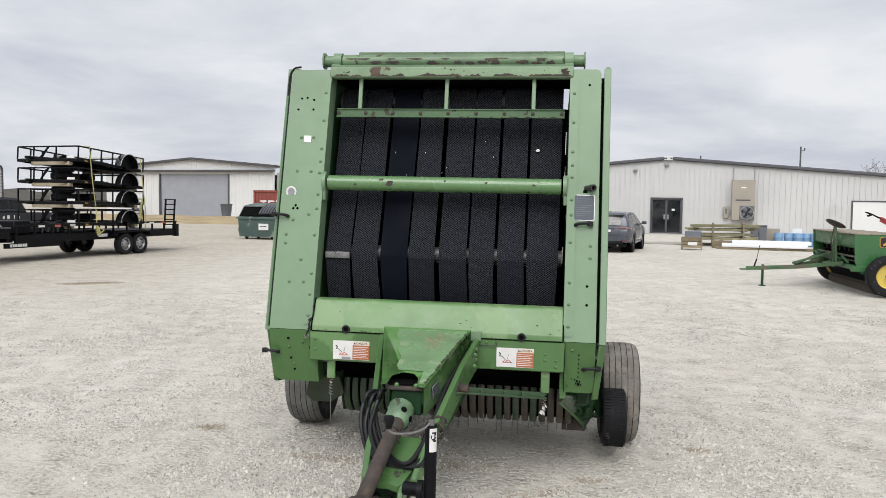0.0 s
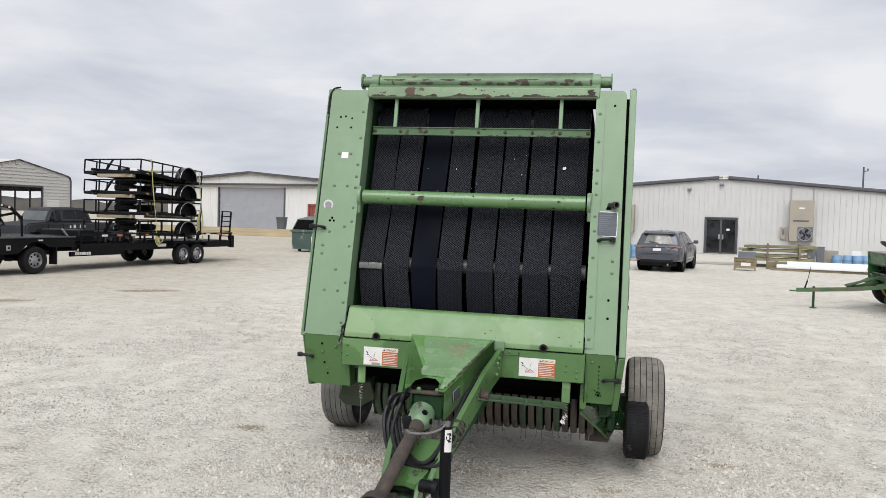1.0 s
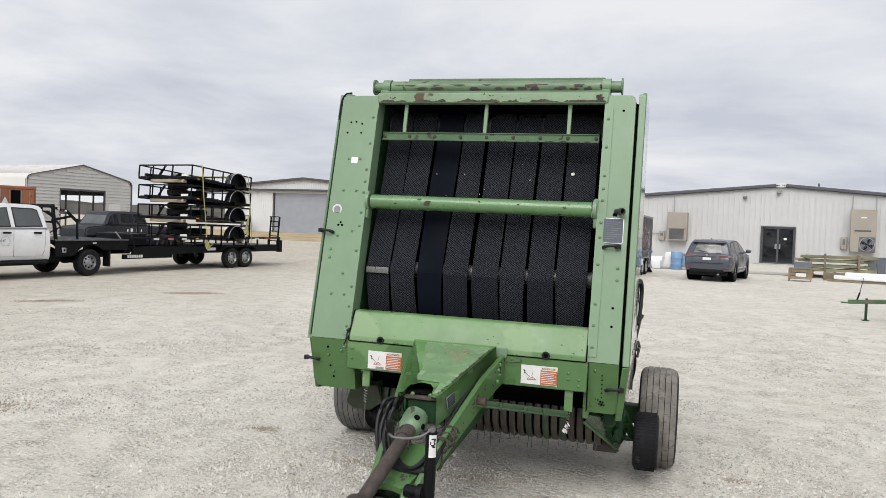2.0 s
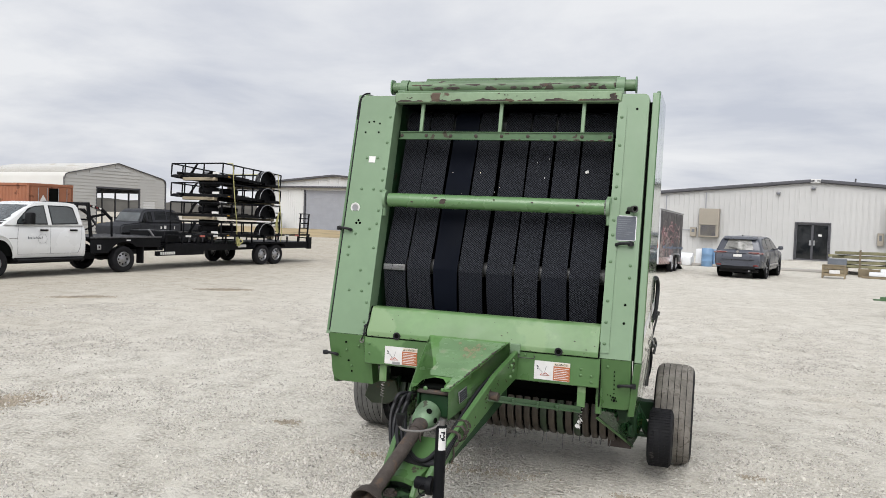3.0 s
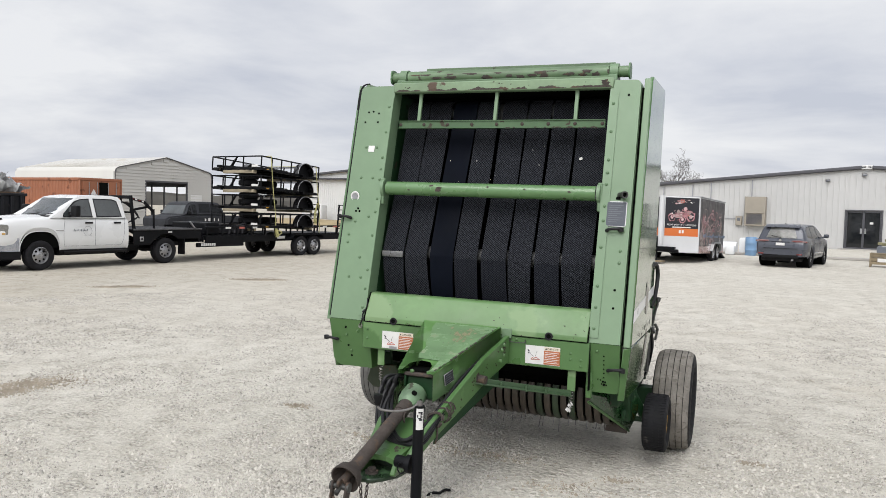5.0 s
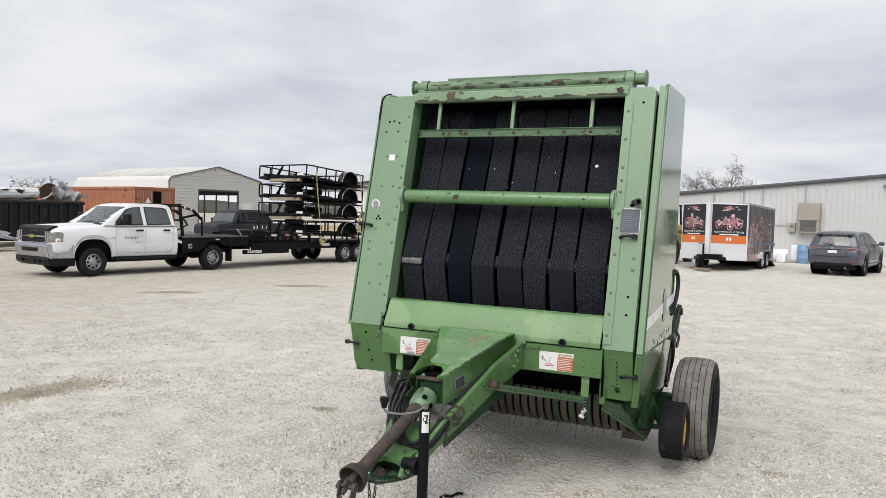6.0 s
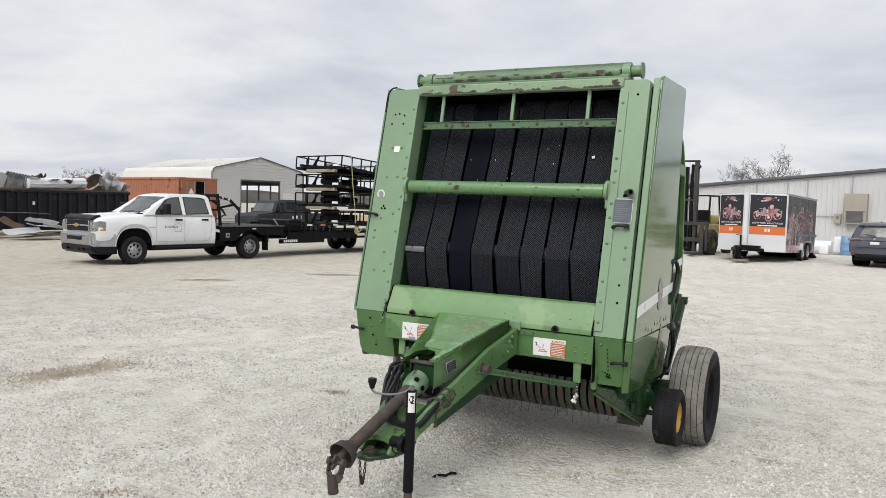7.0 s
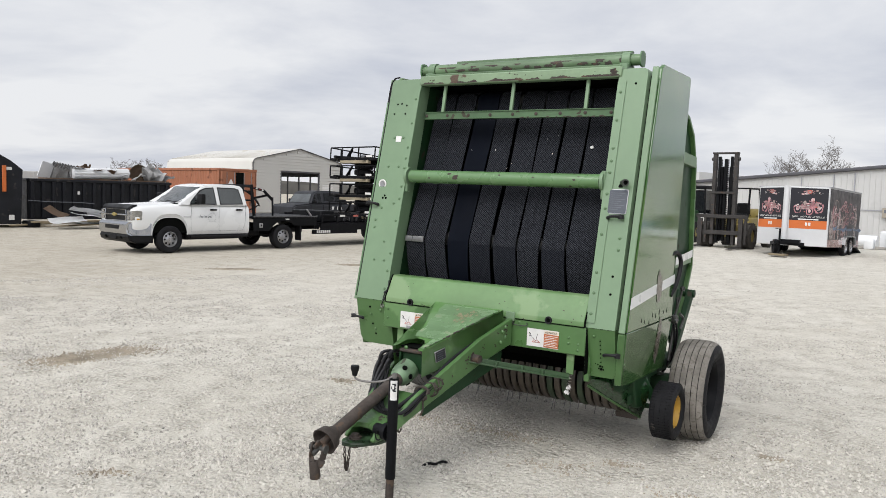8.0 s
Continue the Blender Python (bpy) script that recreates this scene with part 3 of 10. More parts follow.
M["stain_brown"] = material("thin_brown_stain", (.120, .098, .078), 0.3, spread=.3, big=6, small=40, bump=.05, wear=(.13, .15, .10), wear_at=.60, wear_scale=14, coat=.4)
SHIELD = [(-.19, .97), (.908, .97), (.915, 1.30), (.97, 2.12), (1.03, 2.83), (1.0, 2.855), (.30, 2.835), (.245, 2.80)]
SKIRT = [(-.135, .60), (.05, .575), (.90, .56), (.908, .967), (-.19, .967)]
for sgn, xo in ((1, 1.085), (-1, -1.138)):
    bm = blank()
    prism(bm, SHIELD, xo, xo + sgn * .03, "x", .006)
    shield = part("side_shield", bm, M["shield"], baler, "glossy weathered green side shield")
    under = lambda c, sgn=sgn: Vector((c.x - sgn * max(0, .968 - c.z) * .10, c.y, c.z))
    part("shield_skirt", prism(blank(), SKIRT, xo, xo + sgn * .03, "x", .005, under), M["skirt"], shield, "lower shield edge bent inwards, a dark reflection kept in its paint")
    bm = blank()
    bar(bm, (xo + sgn * .006, -.225, .97), (xo + sgn * .006, .175, 2.80), .046, .012, .004)
    part("shield_rim", bm, M["green"], shield)
    if sgn < 0:
        edge_line = [(xo - .010, face_y(z) + .006, z) for z in (1.0, 1.4, 1.8, 2.2, 2.6)]
        part("shield_edge", tube(blank(), edge_line, .008, 8), M["green_mid"], shield, "rolled green edge of the shield")
        corner = [(xo - .010, face_y(z) + .006, z) for z in (2.60, 2.66, 2.71)] + [(xo - .004, face_y(2.765) + .006, 2.765), (xo + .022, face_y(2.80) + .006, 2.803), (xo + .07, face_y(2.81) + .006, 2.812)]
        part("edge_trim", tube(blank(), smooth_line(corner, 4), .0065, 8), M["rubber"], shield, "black rubber trim round the corner")
    if sgn > 0:
        part("shield_rim", bar(blank(), (xo + .006, -.225, .965), (xo - .028, -.15, .60), .046, .012, .004), M["green_low"], shield)
    if sgn > 0:
        bm = blank()
        prism(bm, [(-.155, 1.125), (.915, 1.235), (.915, 1.305), (-.14, 1.205)], xo + .0305, xo + .032, "x")
        part("stripe", bm, M["white"], shield, "white painted stripe")
        for cy, cz, ry, rz in ((.50, 1.23, .070, .11), (.60, .80, .055, .16), (.58, .96, .02, .04)):
            bm = blank()
            pts = []
            for k in range(26):
                a = 2 * math.pi * k / 26
                w = 1 + .22 * noise.noise((math.cos(a) * 2, math.sin(a) * 2, cz * 9))
                pts.append((cy + ry * w * math.cos(a), cz + rz * w * math.sin(a) * (1.15 if math.sin(a) > 0 else 1)))
            prism(bm, pts, xo + .0325, xo + .0335, "x", 0, under)
            part("rust_stain", bm, M["stain_brown"], shield, "brown rust stain")
        for k in range(9):
            bm = blank()
            y, z = .1 + .09 * k + random.uniform(-.02, .02), .985 + random.uniform(-.03, .04)
            prism(bm, [(y, z), (y + .01, z + .004), (y + .006, z + random.uniform(.015, .05)), (y - .003, z + .01)], xo + .0305, xo + .0315, "x")
            part("scratch", bm, M["dark"], shield)
    bolts(shield, [(xo - sgn * .0, face_y(z) + .045, z) for z in (.75, 1.0, 1.5, 1.62, 1.75)])

# chamber walls and tail
TAIL = [(.30, .62), (1.5, .55), (2.05, .80), (2.34, 1.28), (2.28, 1.92), (2.24, 2.25), (2.10, 2.50), (1.90, 2.64), (1.45, 2.72), (.55, 2.74), (.30, 2.60)]
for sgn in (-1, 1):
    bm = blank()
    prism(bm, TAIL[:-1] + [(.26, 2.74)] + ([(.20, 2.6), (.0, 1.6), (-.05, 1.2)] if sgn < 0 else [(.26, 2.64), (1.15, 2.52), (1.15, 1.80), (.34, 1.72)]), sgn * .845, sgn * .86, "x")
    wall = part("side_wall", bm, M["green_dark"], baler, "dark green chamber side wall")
    bm = blank()
    for (ya, za), (yb, zb) in zip(TAIL[2:8], TAIL[3:9]):
        bar(bm, (sgn * .875, ya, za), (sgn * .875, yb, zb), .05, .03, .004)
    part("wall_flange", bm, M["green_low"], wall)
    bm = blank()
    bar(bm, (sgn * .88, 1.3, 2.30), (sgn * .88, 2.2, 2.26), .06, .10, .005)
    part("wall_rib", bm, M["green"], wall)
    bm = blank()
    bar(bm, (sgn * .88, 1.1, 1.30), (sgn * .88, 2.3, 1.36), .03, .09, .005)
    part("wall_rib", bm, M["green"], wall)
    bm = blank()
    prism(bm, [(.98, 1.245), (2.32, 1.37), (2.32, 1.44), (.98, 1.315)], sgn * .897, sgn * .899, "x")
    part("stripe", bm, M["white"], wall)
for ya, za, yb, zb in [(*p, *q) for p, q in zip(TAIL[1:-2], TAIL[2:-1])] + [(.16, 2.765, .66, 2.745)]:
    part("tail_sheet", bar(blank(), (0, ya, za), (0, yb, zb), 1.76 if ya < .2 else 1.69 if zb < 1.4 else 1.605, .014), M["dark"], baler, "dark tail sheet")

# lift arm, hoses and valve behind the right shield
bm = blank()
bar(bm, (1.02, 1.28, .50), (1.02, 1.84, 1.08), .05, .085, .006)
rod(bm, (.96, 1.83, 1.07), (1.06, 1.83, 1.07), .035, 12)
bar(bm, (1.0, .92, .60), (1.0, .96, 2.05), .04, .10, .006)
bar(bm, (1.0, 1.30, .72), (.95, 1.70, 1.08), .02, .10, .004)
part("lift_arm", bm, M["green_dark"], baler, "dark green gate lift arm")
bm = blank()
rod(bm, (1.085, 1.0, .60), (1.09, 1.08, .88), .014, 12)
rod(bm, (1.09, 1.08, .88), (1.09, 1.14, 1.10), .008, 10)
box(bm, (1.07, 1.0, .90), (1.12, 1.10, .965), .012)
rod(bm, (1.10, 1.05, .96), (1.135, 1.10, 1.17), .0085, 8)
rod(bm, (1.133, 1.10, 1.165), (1.138, 1.108, 1.195), .019, 10)
rod(bm, (1.13, 1.02, .93), (1.13, .94, .93), .012, 8)
tube(bm, smooth_line([(1.12, 1.12, .97), (1.13, 1.2, .92), (1.12, 1.16, .84)], 4), .012, 6)
part("hydraulic_valve", bm, M["grime_steel"], baler, "grimy hydraulic valve and ram")
bm = blank()
tube(bm, smooth_line([(1.10, .82, 1.46), (1.12, .92, 1.475), (1.13, 1.01, 1.41), (1.13, .99, 1.30), (1.125, .90, 1.20), (1.11, .84, 1.14)], 6), .017)
tube(bm, smooth_line([(1.10, 1.02, .92), (1.11, 1.05, .80), (1.09, 1.10, .66), (1.04, 1.0, .5)], 6), .009)
tube(bm, smooth_line([(1.10, 1.08, .92), (1.105, 1.14, .78), (1.07, 1.16, .6), (1.02, 1.1, .48)], 6), .009)
part("hose", bm, M["hose"], baler, "black hydraulic hose")

# near-black filler sheets stand in for shade between each pillar and its shield
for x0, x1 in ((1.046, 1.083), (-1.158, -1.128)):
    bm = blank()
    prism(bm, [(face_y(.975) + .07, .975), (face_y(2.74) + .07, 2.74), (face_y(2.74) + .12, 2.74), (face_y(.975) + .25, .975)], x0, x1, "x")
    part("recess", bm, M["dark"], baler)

# added black bar draws the dark gap between left pillar and shield rim
bm = blank()
prism(bm, [(face_y(1.0) + .004, 1.0), (face_y(2.765) + .004, 2.765), (face_y(2.765) + .03, 2.765), (face_y(1.0) + .03, 1.0)], -1.143, -1.1305, "x", .002)
part("edge_seal", bm, M["rubber"], baler, "black bar standing in for the dark gap beside the pillar")

# belts
EDGES_TOP = (-.812, -.624, -.422, -.217, -.015, .189, .383, .579, .812)
EDGES_MID = (-.808, -.625, -.423, -.223, -.014, .189, .383, .581, .808)
EDGES_LOW = (-.796, -.605, -.403, -.218, -.003, .200, .394, .592, .795)
GAPS_UP = (.003, .016, .007, .026, .008, .015, .012, .010)
GAPS_LOW = (.022, .010, .009, .032, .006, .028, .014, .010)
M["roller_steel"] = material("dull_roller_steel", (.10, .10, .10), 0.5, metal=.4, spread=.3, big=6, bump=.05)
for k in range(8):
    line = smooth_line([(.62, 2.66), (.47, 2.71), (.375, 2.665), (.335, 2.54), (.235, 2.245), (.10, 1.86), (-.02, 1.54), (-.035, 1.46), (-.02, 1.30), (.03, 1.08)], 5)
    random.random()
    bm = bmesh.new()
    rows = []
    for p in line:
        y, z = p.x, p.y
        if z > 1.5:
            f = min(1, max(0, (z - 1.5) / .98))
            l = EDGES_MID[k] * (1 - f) + EDGES_TOP[k] * f
            r = EDGES_MID[k + 1] * (1 - f) + EDGES_TOP[k + 1] * f - .004 - GAPS_UP[k]
        else:
            f = min(1, (1.5 - z) / .32)
            l = EDGES_MID[k] * (1 - f) + EDGES_LOW[k] * f
            r = EDGES_MID[k + 1] * (1 - f) + EDGES_LOW[k + 1] * f - .004 - GAPS_UP[k] * (1 - f) - GAPS_LOW[k] * f
        l, r = l + .002, r - .001
        dy = .006 * math.sin(z * 7 + k * 1.7)
        rows.append([bm.verts.new((x, y + dy + d + .004 * abs(2 * s - 1), z)) for d in (0, .009) for s, x in ((0, l), (.5, (l + r) / 2), (1, r))])
    for a, b in zip(rows, rows[1:]):
        for i, j in ((0, 1), (1, 2), (2, 5), (5, 4), (4, 3), (3, 0)):
            bm.faces.new((a[i], a[j], b[j], b[i]))
    band = part("belt", bm, [M["belt"], M["belt_smooth"], M["belt_worn_sheen"]], baler, "smooth black rubber belt" if k == 2 else "ribbed black rubber belt")
    # worn smooth all over, or half worn with a painted sheen below the roller
    for f in band.data.polygons:
        f.material_index = 1 if k == 2 else 2 if k in (3, 4, 6) and f.center.z < 1.47 else 0
bm = blank()
box(bm, (-.805, -.052, 1.462), (-.632, -.040, 1.508), .003)
clip = part("belt_lacing", bm, M["steel"], baler, "zinc wire belt lacing")
bm = blank()
for k in range(26):
    x = -.800 + k * .0066
    box(bm, (x, -.058, 1.465), (x + .0035, -.050, 1.505), .001)
part("lacing_hooks", bm, M["alloy"], clip)
rnd = random.Random(4)
bm, rim = blank(), []
for k in range(12):
    a = 2 * math.pi * k / 12
    r = rnd.uniform(.002, .012)
    rim.append((.635 + (r + .006) * math.cos(a), 2.245 + (r + .006) * math.sin(a)))
face_a = [bm.verts.new((x, .226, z)) for x, z in rim]
face_b = [bm.verts.new((x, .230, z)) for x, z in rim]
bm.faces.new(face_a)
bm.faces.new(face_b[::-1])
for k in range(12):
    bm.faces.new((face_a[k - 1], face_a[k], face_b[k], face_b[k - 1]))
part("paint_splash", bm, M["decal_white"], baler, "pale paint splash on a belt")
for k in range(11):
    x, z = rnd.uniform(-.42, .4), rnd.uniform(1.9, 2.4)
    y = -.02 + (z - 1.54) * .362 - .004
    bm = blank()
    box(bm, (x, y, z), (x + rnd.uniform(.002, .004), y + .003, z + rnd.uniform(.003, .012)), 0)
    part("chaff", bm, M["decal_white"], baler, "pale bit of chaff on a belt")
bm = blank()
rod(bm, (-.82, .075, 1.50), (.82, .075, 1.50), .055, 20)
part("drum_roller", bm, M["roller_steel"], baler, "dull steel roller behind the belts")
bm = blank()
rod(bm, (-.84, .48, 2.60), (.80, .48, 2.60), .085, 20)
part("top_roller", bm, M["roller_steel"], baler, "dull steel roller under the top cover")
# added near-black sheets stand in for the chamber's shade behind the belts
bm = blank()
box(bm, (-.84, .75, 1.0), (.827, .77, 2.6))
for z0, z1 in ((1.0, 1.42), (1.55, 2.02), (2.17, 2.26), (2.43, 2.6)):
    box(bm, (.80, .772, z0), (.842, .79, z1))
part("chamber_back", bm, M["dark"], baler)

# cross tube with collars
M["green_tube"] = material("glossy_chipped_green_paint", (.115, .225, .09), 0.28, spread=.15, big=1.5, small=20, bump=.03, wear=(.05, .045, .03), wear_at=.70, wear_scale=9, coat=.2)
bm = blank()
rod(bm, (-.80, -.005, 1.985), (.80, .0, 1.985), .052, 24)
cross = part("cross_tube", bm, M["green_tube"], baler, "green steel cross tube")
for s in (-1, 1):
    bm = blank()
    rod(bm, (s * .812, -.005, 1.985), (s * .835, -.005, 1.985), .070, 20)
    part("collar", bm, M["green"], cross)
    bm = blank()
    box(bm, (s * .83 - .015, face_y(1.95) - .006, 1.86), (s * .83 + .015, face_y(1.95) + .04, 2.06), .006)
    part("tube_bracket", bm, M["green"], cross)

# narrow dark seams where sheets meet
for x in (-.829, .8415):
    bm = blank()
    prism(bm, [(-.163, 1.196), (-.175, 1.19), (-.262, 1.02), (-.262, .985), (-.25, .985), (-.25, 1.015)], x - .0035, x + .0035, "x")
    part("seam", bm, M["dark"], baler)
part("seam", box(blank(), (-.825, -.262, .981), (.838, -.200, .9855)), M["dark"], baler)
for x0, x1 in ((-1.128, -.81), (.846, 1.046)):
    bm = blank()
    prism(bm, [(x0, .9805), (x1, .9805), (x1, .9865), (x0, .9865)], .003, .05, "y", 0, lean)
    part("seam", bm, M["dark"], baler)
bm = blank()
box(bm, (.8515, -.252, .66), (.8555, -.11, .985))
part("seam", bm, M["dark"], baler)

# bolted angle bar and braces
bm = blank()
box(bm, (-.80, .158, 2.462), (.81, .166, 2.518), .003)
box(bm, (-.80, .128, 2.456), (.81, .166, 2.463), .002)
box(bm, (-.80, .148, 2.512), (.81, .185, 2.519), .002)
# darker green puts the bar's recess shade into its paint; patches are wear
M["green_angle"] = material("recess_shaded_green_paint", (.085, .165, .075), 0.45, spread=.2, bump=.06, wear=(.06, .05, .035), wear_at=.63, wear_scale=11)
angle = part("angle_bar", bm, M["green_angle"], baler, "green angle iron bar with bolt heads")
bolts(angle, [(-.785 + .1968 * k, .158, 2.488) for k in range(9)], BOLT_RUST)
for x in (-.63, -.012, .595):
    bm = blank()
    bar(bm, (x, .155, 2.515), (x, .19, 2.75), .028, .02, .003)
    part("brace", bm, M["green"], baler)

# top beam, tubes
bm = blank()
box(bm, (-.845, .125, 2.732), (.862, .215, 2.808), .008)
part("top_beam", bm, M["green_rust"], baler, "green top beam with rust along its lower edge")
bm = blank()
rod(bm, (-.945, .34, 2.885), (.935, .34, 2.885), .042, 16)
M["green_tube_rust"] = material("chalky_rust_flecked_green_paint", (.125, .200, .105), 0.42, spread=.25, big=3, bump=.12, wear=(.065, .050, .041), wear_at=.65, wear_scale=8.0)
tube_top = part("top_tube", bm, M["green_tube_rust"], baler, "rust-flecked green tube")
bm = blank()
rod(bm, (-.80, .33, 2.88), (.795, .33, 2.88), .052, 16)
box(bm, (-.82, .20, 2.78), (.82, .37, 2.835), .006)
part("sleeve", bm, M["green_tube_rust"], tube_top)
for x in (-.948, .938):
    bm = blank()
    prism(bm, rounded(.285, 2.83, .395, 2.945, .04, 4), x - .005, x + .005, "x")
    part("end_flange", bm, M["green_mid"], tube_top)
for x in (-.84, .83):
    bm = blank()
    rod(bm, (x - .03, .335, 2.883), (x + .03, .335, 2.883), .060, 18)
    box(bm, (x - .03, .24, 2.78), (x + .03, .40, 2.85), .004)
    part("tube_clamp", bm, M["green"], tube_top)
bm = blank()
box(bm, (-.74, .52, 2.955), (.80, .56, 2.99), .004)
box(bm, (-.76, .50, 2.91), (.80, .58, 2.957), .004)
part("top_rail", bm, M["green_tube_rust"], baler, "green rail on top of the body")

def rust_edge(parent, x0, x1, place, seed, deep):
    """Long ragged runs of bare rust; place(x, d) lies d up from the edge."""
    r = random.Random(seed)
    x = x0
    while x < x1 - .05:
        w = min(r.uniform(.12, .48), x1 - x)
        n = max(8, int(w / .007))
        bm = bmesh.new()
        low, top = [], []
        for k in range(n + 1):
            px = x + w * k / n
            h = .55 + .75 * noise.noise((px * 11, seed, 0)) + .35 * noise.noise((px * 45, seed, 3)) + .2 * noise.noise((px * 120, seed, 8))
            h = deep * max(.06, min(1.15, h)) * min(1, (k + .4) / 3, (n - k + .4) / 3)
            low.append(bm.verts.new(place(px, 0)))
            top.append(bm.verts.new(place(px, h)))
        for k in range(n):
            bm.faces.new((low[k], low[k + 1], top[k + 1], top[k]))
        part("rust_patch", bm, M["rust"], parent, "ragged brown rust along the edge")
        x += w + r.uniform(.01, .09)


def blotch(parent, place, x, d, w, h, seed, mat="rust", name="rust_patch", label=""):
    """One uneven patch lying on a surface; place(x, d) gives the surface."""
    bm = bmesh.new()
    n = 64
    rings = []
    for f in (.0, .5, 1.0):
        ring = []
        for k in range(n):
            a = 2 * math.pi * k / n
            q = f * (1 + .45 * noise.noise((math.cos(a) * 1.6, math.sin(a) * 1.6, seed)) + .3 * noise.noise((math.cos(a) * 4, math.sin(a) * 4, seed)) + .22 * noise.noise((math.cos(a) * 11, math.sin(a) * 11, seed)))
            ring.append(bm.verts.new(place(x + w * q * math.cos(a), d + h * q * math.sin(a))))
        rings.append(ring)
    for a, b in zip(rings, rings[1:]):
        for k in range(n):
            bm.faces.new((a[k], a[(k + 1) % n], b[(k + 1) % n], b[k]))
    bmesh.ops.remove_doubles(bm, verts=bm.verts[:], dist=1e-5)
    bmesh.ops.recalc_face_normals(bm, faces=bm.faces)
    return part(name, bm, M[mat], parent, label)


def flecks(parent, spots, mat="rust", name="paint_chip"):
    """Small chips of lost paint: spots are (point, normal, size, stretch)."""
    r = random.Random(len(spots))
    if mat not in FLECK:
        FLECK[mat] = []
        for s in range(3):
            bm = bmesh.new()
            c = bm.verts.new((0, 0, 0))
            ring = [bm.verts.new(((1 + .5 * noise.noise((math.cos(a) * 2, math.sin(a) * 2, s * 7))) * math.cos(a), (1 + .5 * noise.noise((math.cos(a) * 2, math.sin(a) * 2, s * 7))) * math.sin(a), 0)) for a in (2 * math.pi * k / 11 for k in range(11))]
            for k in range(11):
                bm.faces.new((c, ring[k], ring[(k + 1) % 11]))
            FLECK[mat].append(mesh_of(name, bm, M[mat]))
    for p, nrm, size, stretch in spots:
        q = Vector(nrm).to_track_quat("Z", "X").to_matrix().to_4x4()
        part(name, r.choice(FLECK[mat]), None, parent, at=Matrix.Translation(Vector(p) + Vector(nrm).normalized() * .0012) @ q @ pose(0, 0, 0, 0, 0, (90 if abs(Vector(nrm).normalized().z) < .7 else 0) + r.uniform(-25, 25)) @ Matrix.Diagonal((size * stretch, size, 1, 1)))


FLECK = {}
top_beam = next(o for o in baler.children if o.name.split(".")[0] == "top_beam")
rust_edge(top_beam, -.82, .85, lambda x, d: (x, .1235, 2.740 + d), 3, .024)
on_tube = lambda x, d: (x, .33 - .0535 * math.cos((d - .02) / .053), 2.875 + .0535 * math.sin((d - .02) / .053))
rnd = random.Random(21)
for k in range(20):
    blotch(tube_top, on_tube, -.70 + 1.42 * k / 19 + rnd.uniform(-.04, .04), rnd.choice((.004, .012, .03, .045)), rnd.uniform(.025, .06), rnd.uniform(.009, .018), k * 3.1, label="brown rust patch")
blotch(top_beam, lambda x, d: (x, .1235, 2.740 + d), .80, .030, .028, .022, 4.4, label="brown rust patch")
flecks(top_beam, [((rnd.uniform(-.8, .82), .1235, rnd.uniform(2.76, 2.798)), (0, -1, 0), rnd.uniform(.002, .005), rnd.uniform(1, 2.5)) for k in range(12)])
flecks(angle, [((rnd.uniform(.0, .78), .1275, 2.457 + rnd.uniform(.0, .005)), (0, -1, 0), rnd.uniform(.003, .006), rnd.uniform(1.5, 4)) for k in range(16)])
flecks(cross, [((x, -.0035 - .052 * math.cos(a), 1.985 + .052 * math.sin(a)), (0, -math.cos(a), math.sin(a)), sz, st) for x, a, sz, st in ((-.36, .0, .018, 1.6), (-.42, .5, .008, 2), (.02, .5, .006, 1.5), (.3, .3, .005, 2), (-.6, -.2, .006, 2), (.62, .1, .006, 2.2))])

# bumper sheet and lower beam
bm = blank()
prism(bm, [(-.10, 1.195), (-.165, 1.192), (-.180, 1.180), (-.262, 1.02), (-.262, .985), (-.20, .985), (-.13, 1.14)], -.825, .838, "x", .004)
bumper = part("bumper_sheet", bm, M["green_worn"], baler, "bent green sheet with bleached patches")
for x in (-.590, .575):
    bm = blank()
    lathe(bm, [(0, .014), (-.008, .018), (-.008, .026), (0, .028)], 16, pose(x, -.262, 1.003, 0, 0, 90))
    grom = part("grommet", bm, M["hose"], bumper)
    hole(grom, x, -.262, 1.003, .017)
for x0, x1 in ((-.27, -.19), (.245, .315)):
    bm = blank()
    box(bm, (x0, -.272, .965), (x1, -.258, 1.03), .003)
    part("tab", bm, M["green"], bumper)
rnd = random.Random(31)
flecks(bumper, [((rnd.uniform(-.8, .82), -.2625, rnd.uniform(.987, 1.012)), (0, -1, 0), rnd.uniform(.0015, .0045), rnd.uniform(1, 3)) for k in range(12)])
flecks(bumper, [((x, -.18 - .082 * f - .001, 1.18 - .16 * f), (0, -.89, .456), rnd.uniform(.0015, .004), rnd.uniform(1, 2.5)) for x, f in [(rnd.uniform(-.8, .82), rnd.uniform(.05, .95)) for k in range(16)]])
bm = blank()
box(bm, (-.84, -.258, .785), (.852, -.10, .982), .006)
beam = part("lower_beam", bm, M["green_low"], baler, "green front crossbeam")
bolts(beam, [(x, -.258, z) for x, z in ((-.80, .93), (-.80, .86), (.80, .86), (.80, .82), (.73, .90), (.73, .86), (.35, .96))], BOLT_LOW)
bm = blank()
tube(bm, smooth_line([(.31, -.262, .965), (.31, -.275, .945), (.41, -.275, .945), (.41, -.262, .965)], 4), .0035, 6)
part("wire_handle", bm, M["grime_steel"], beam)


M["decal_cream"] = material("cream_decal", (.70, .62, .50), 0.5, spread=.06, big=20, bump=.02)


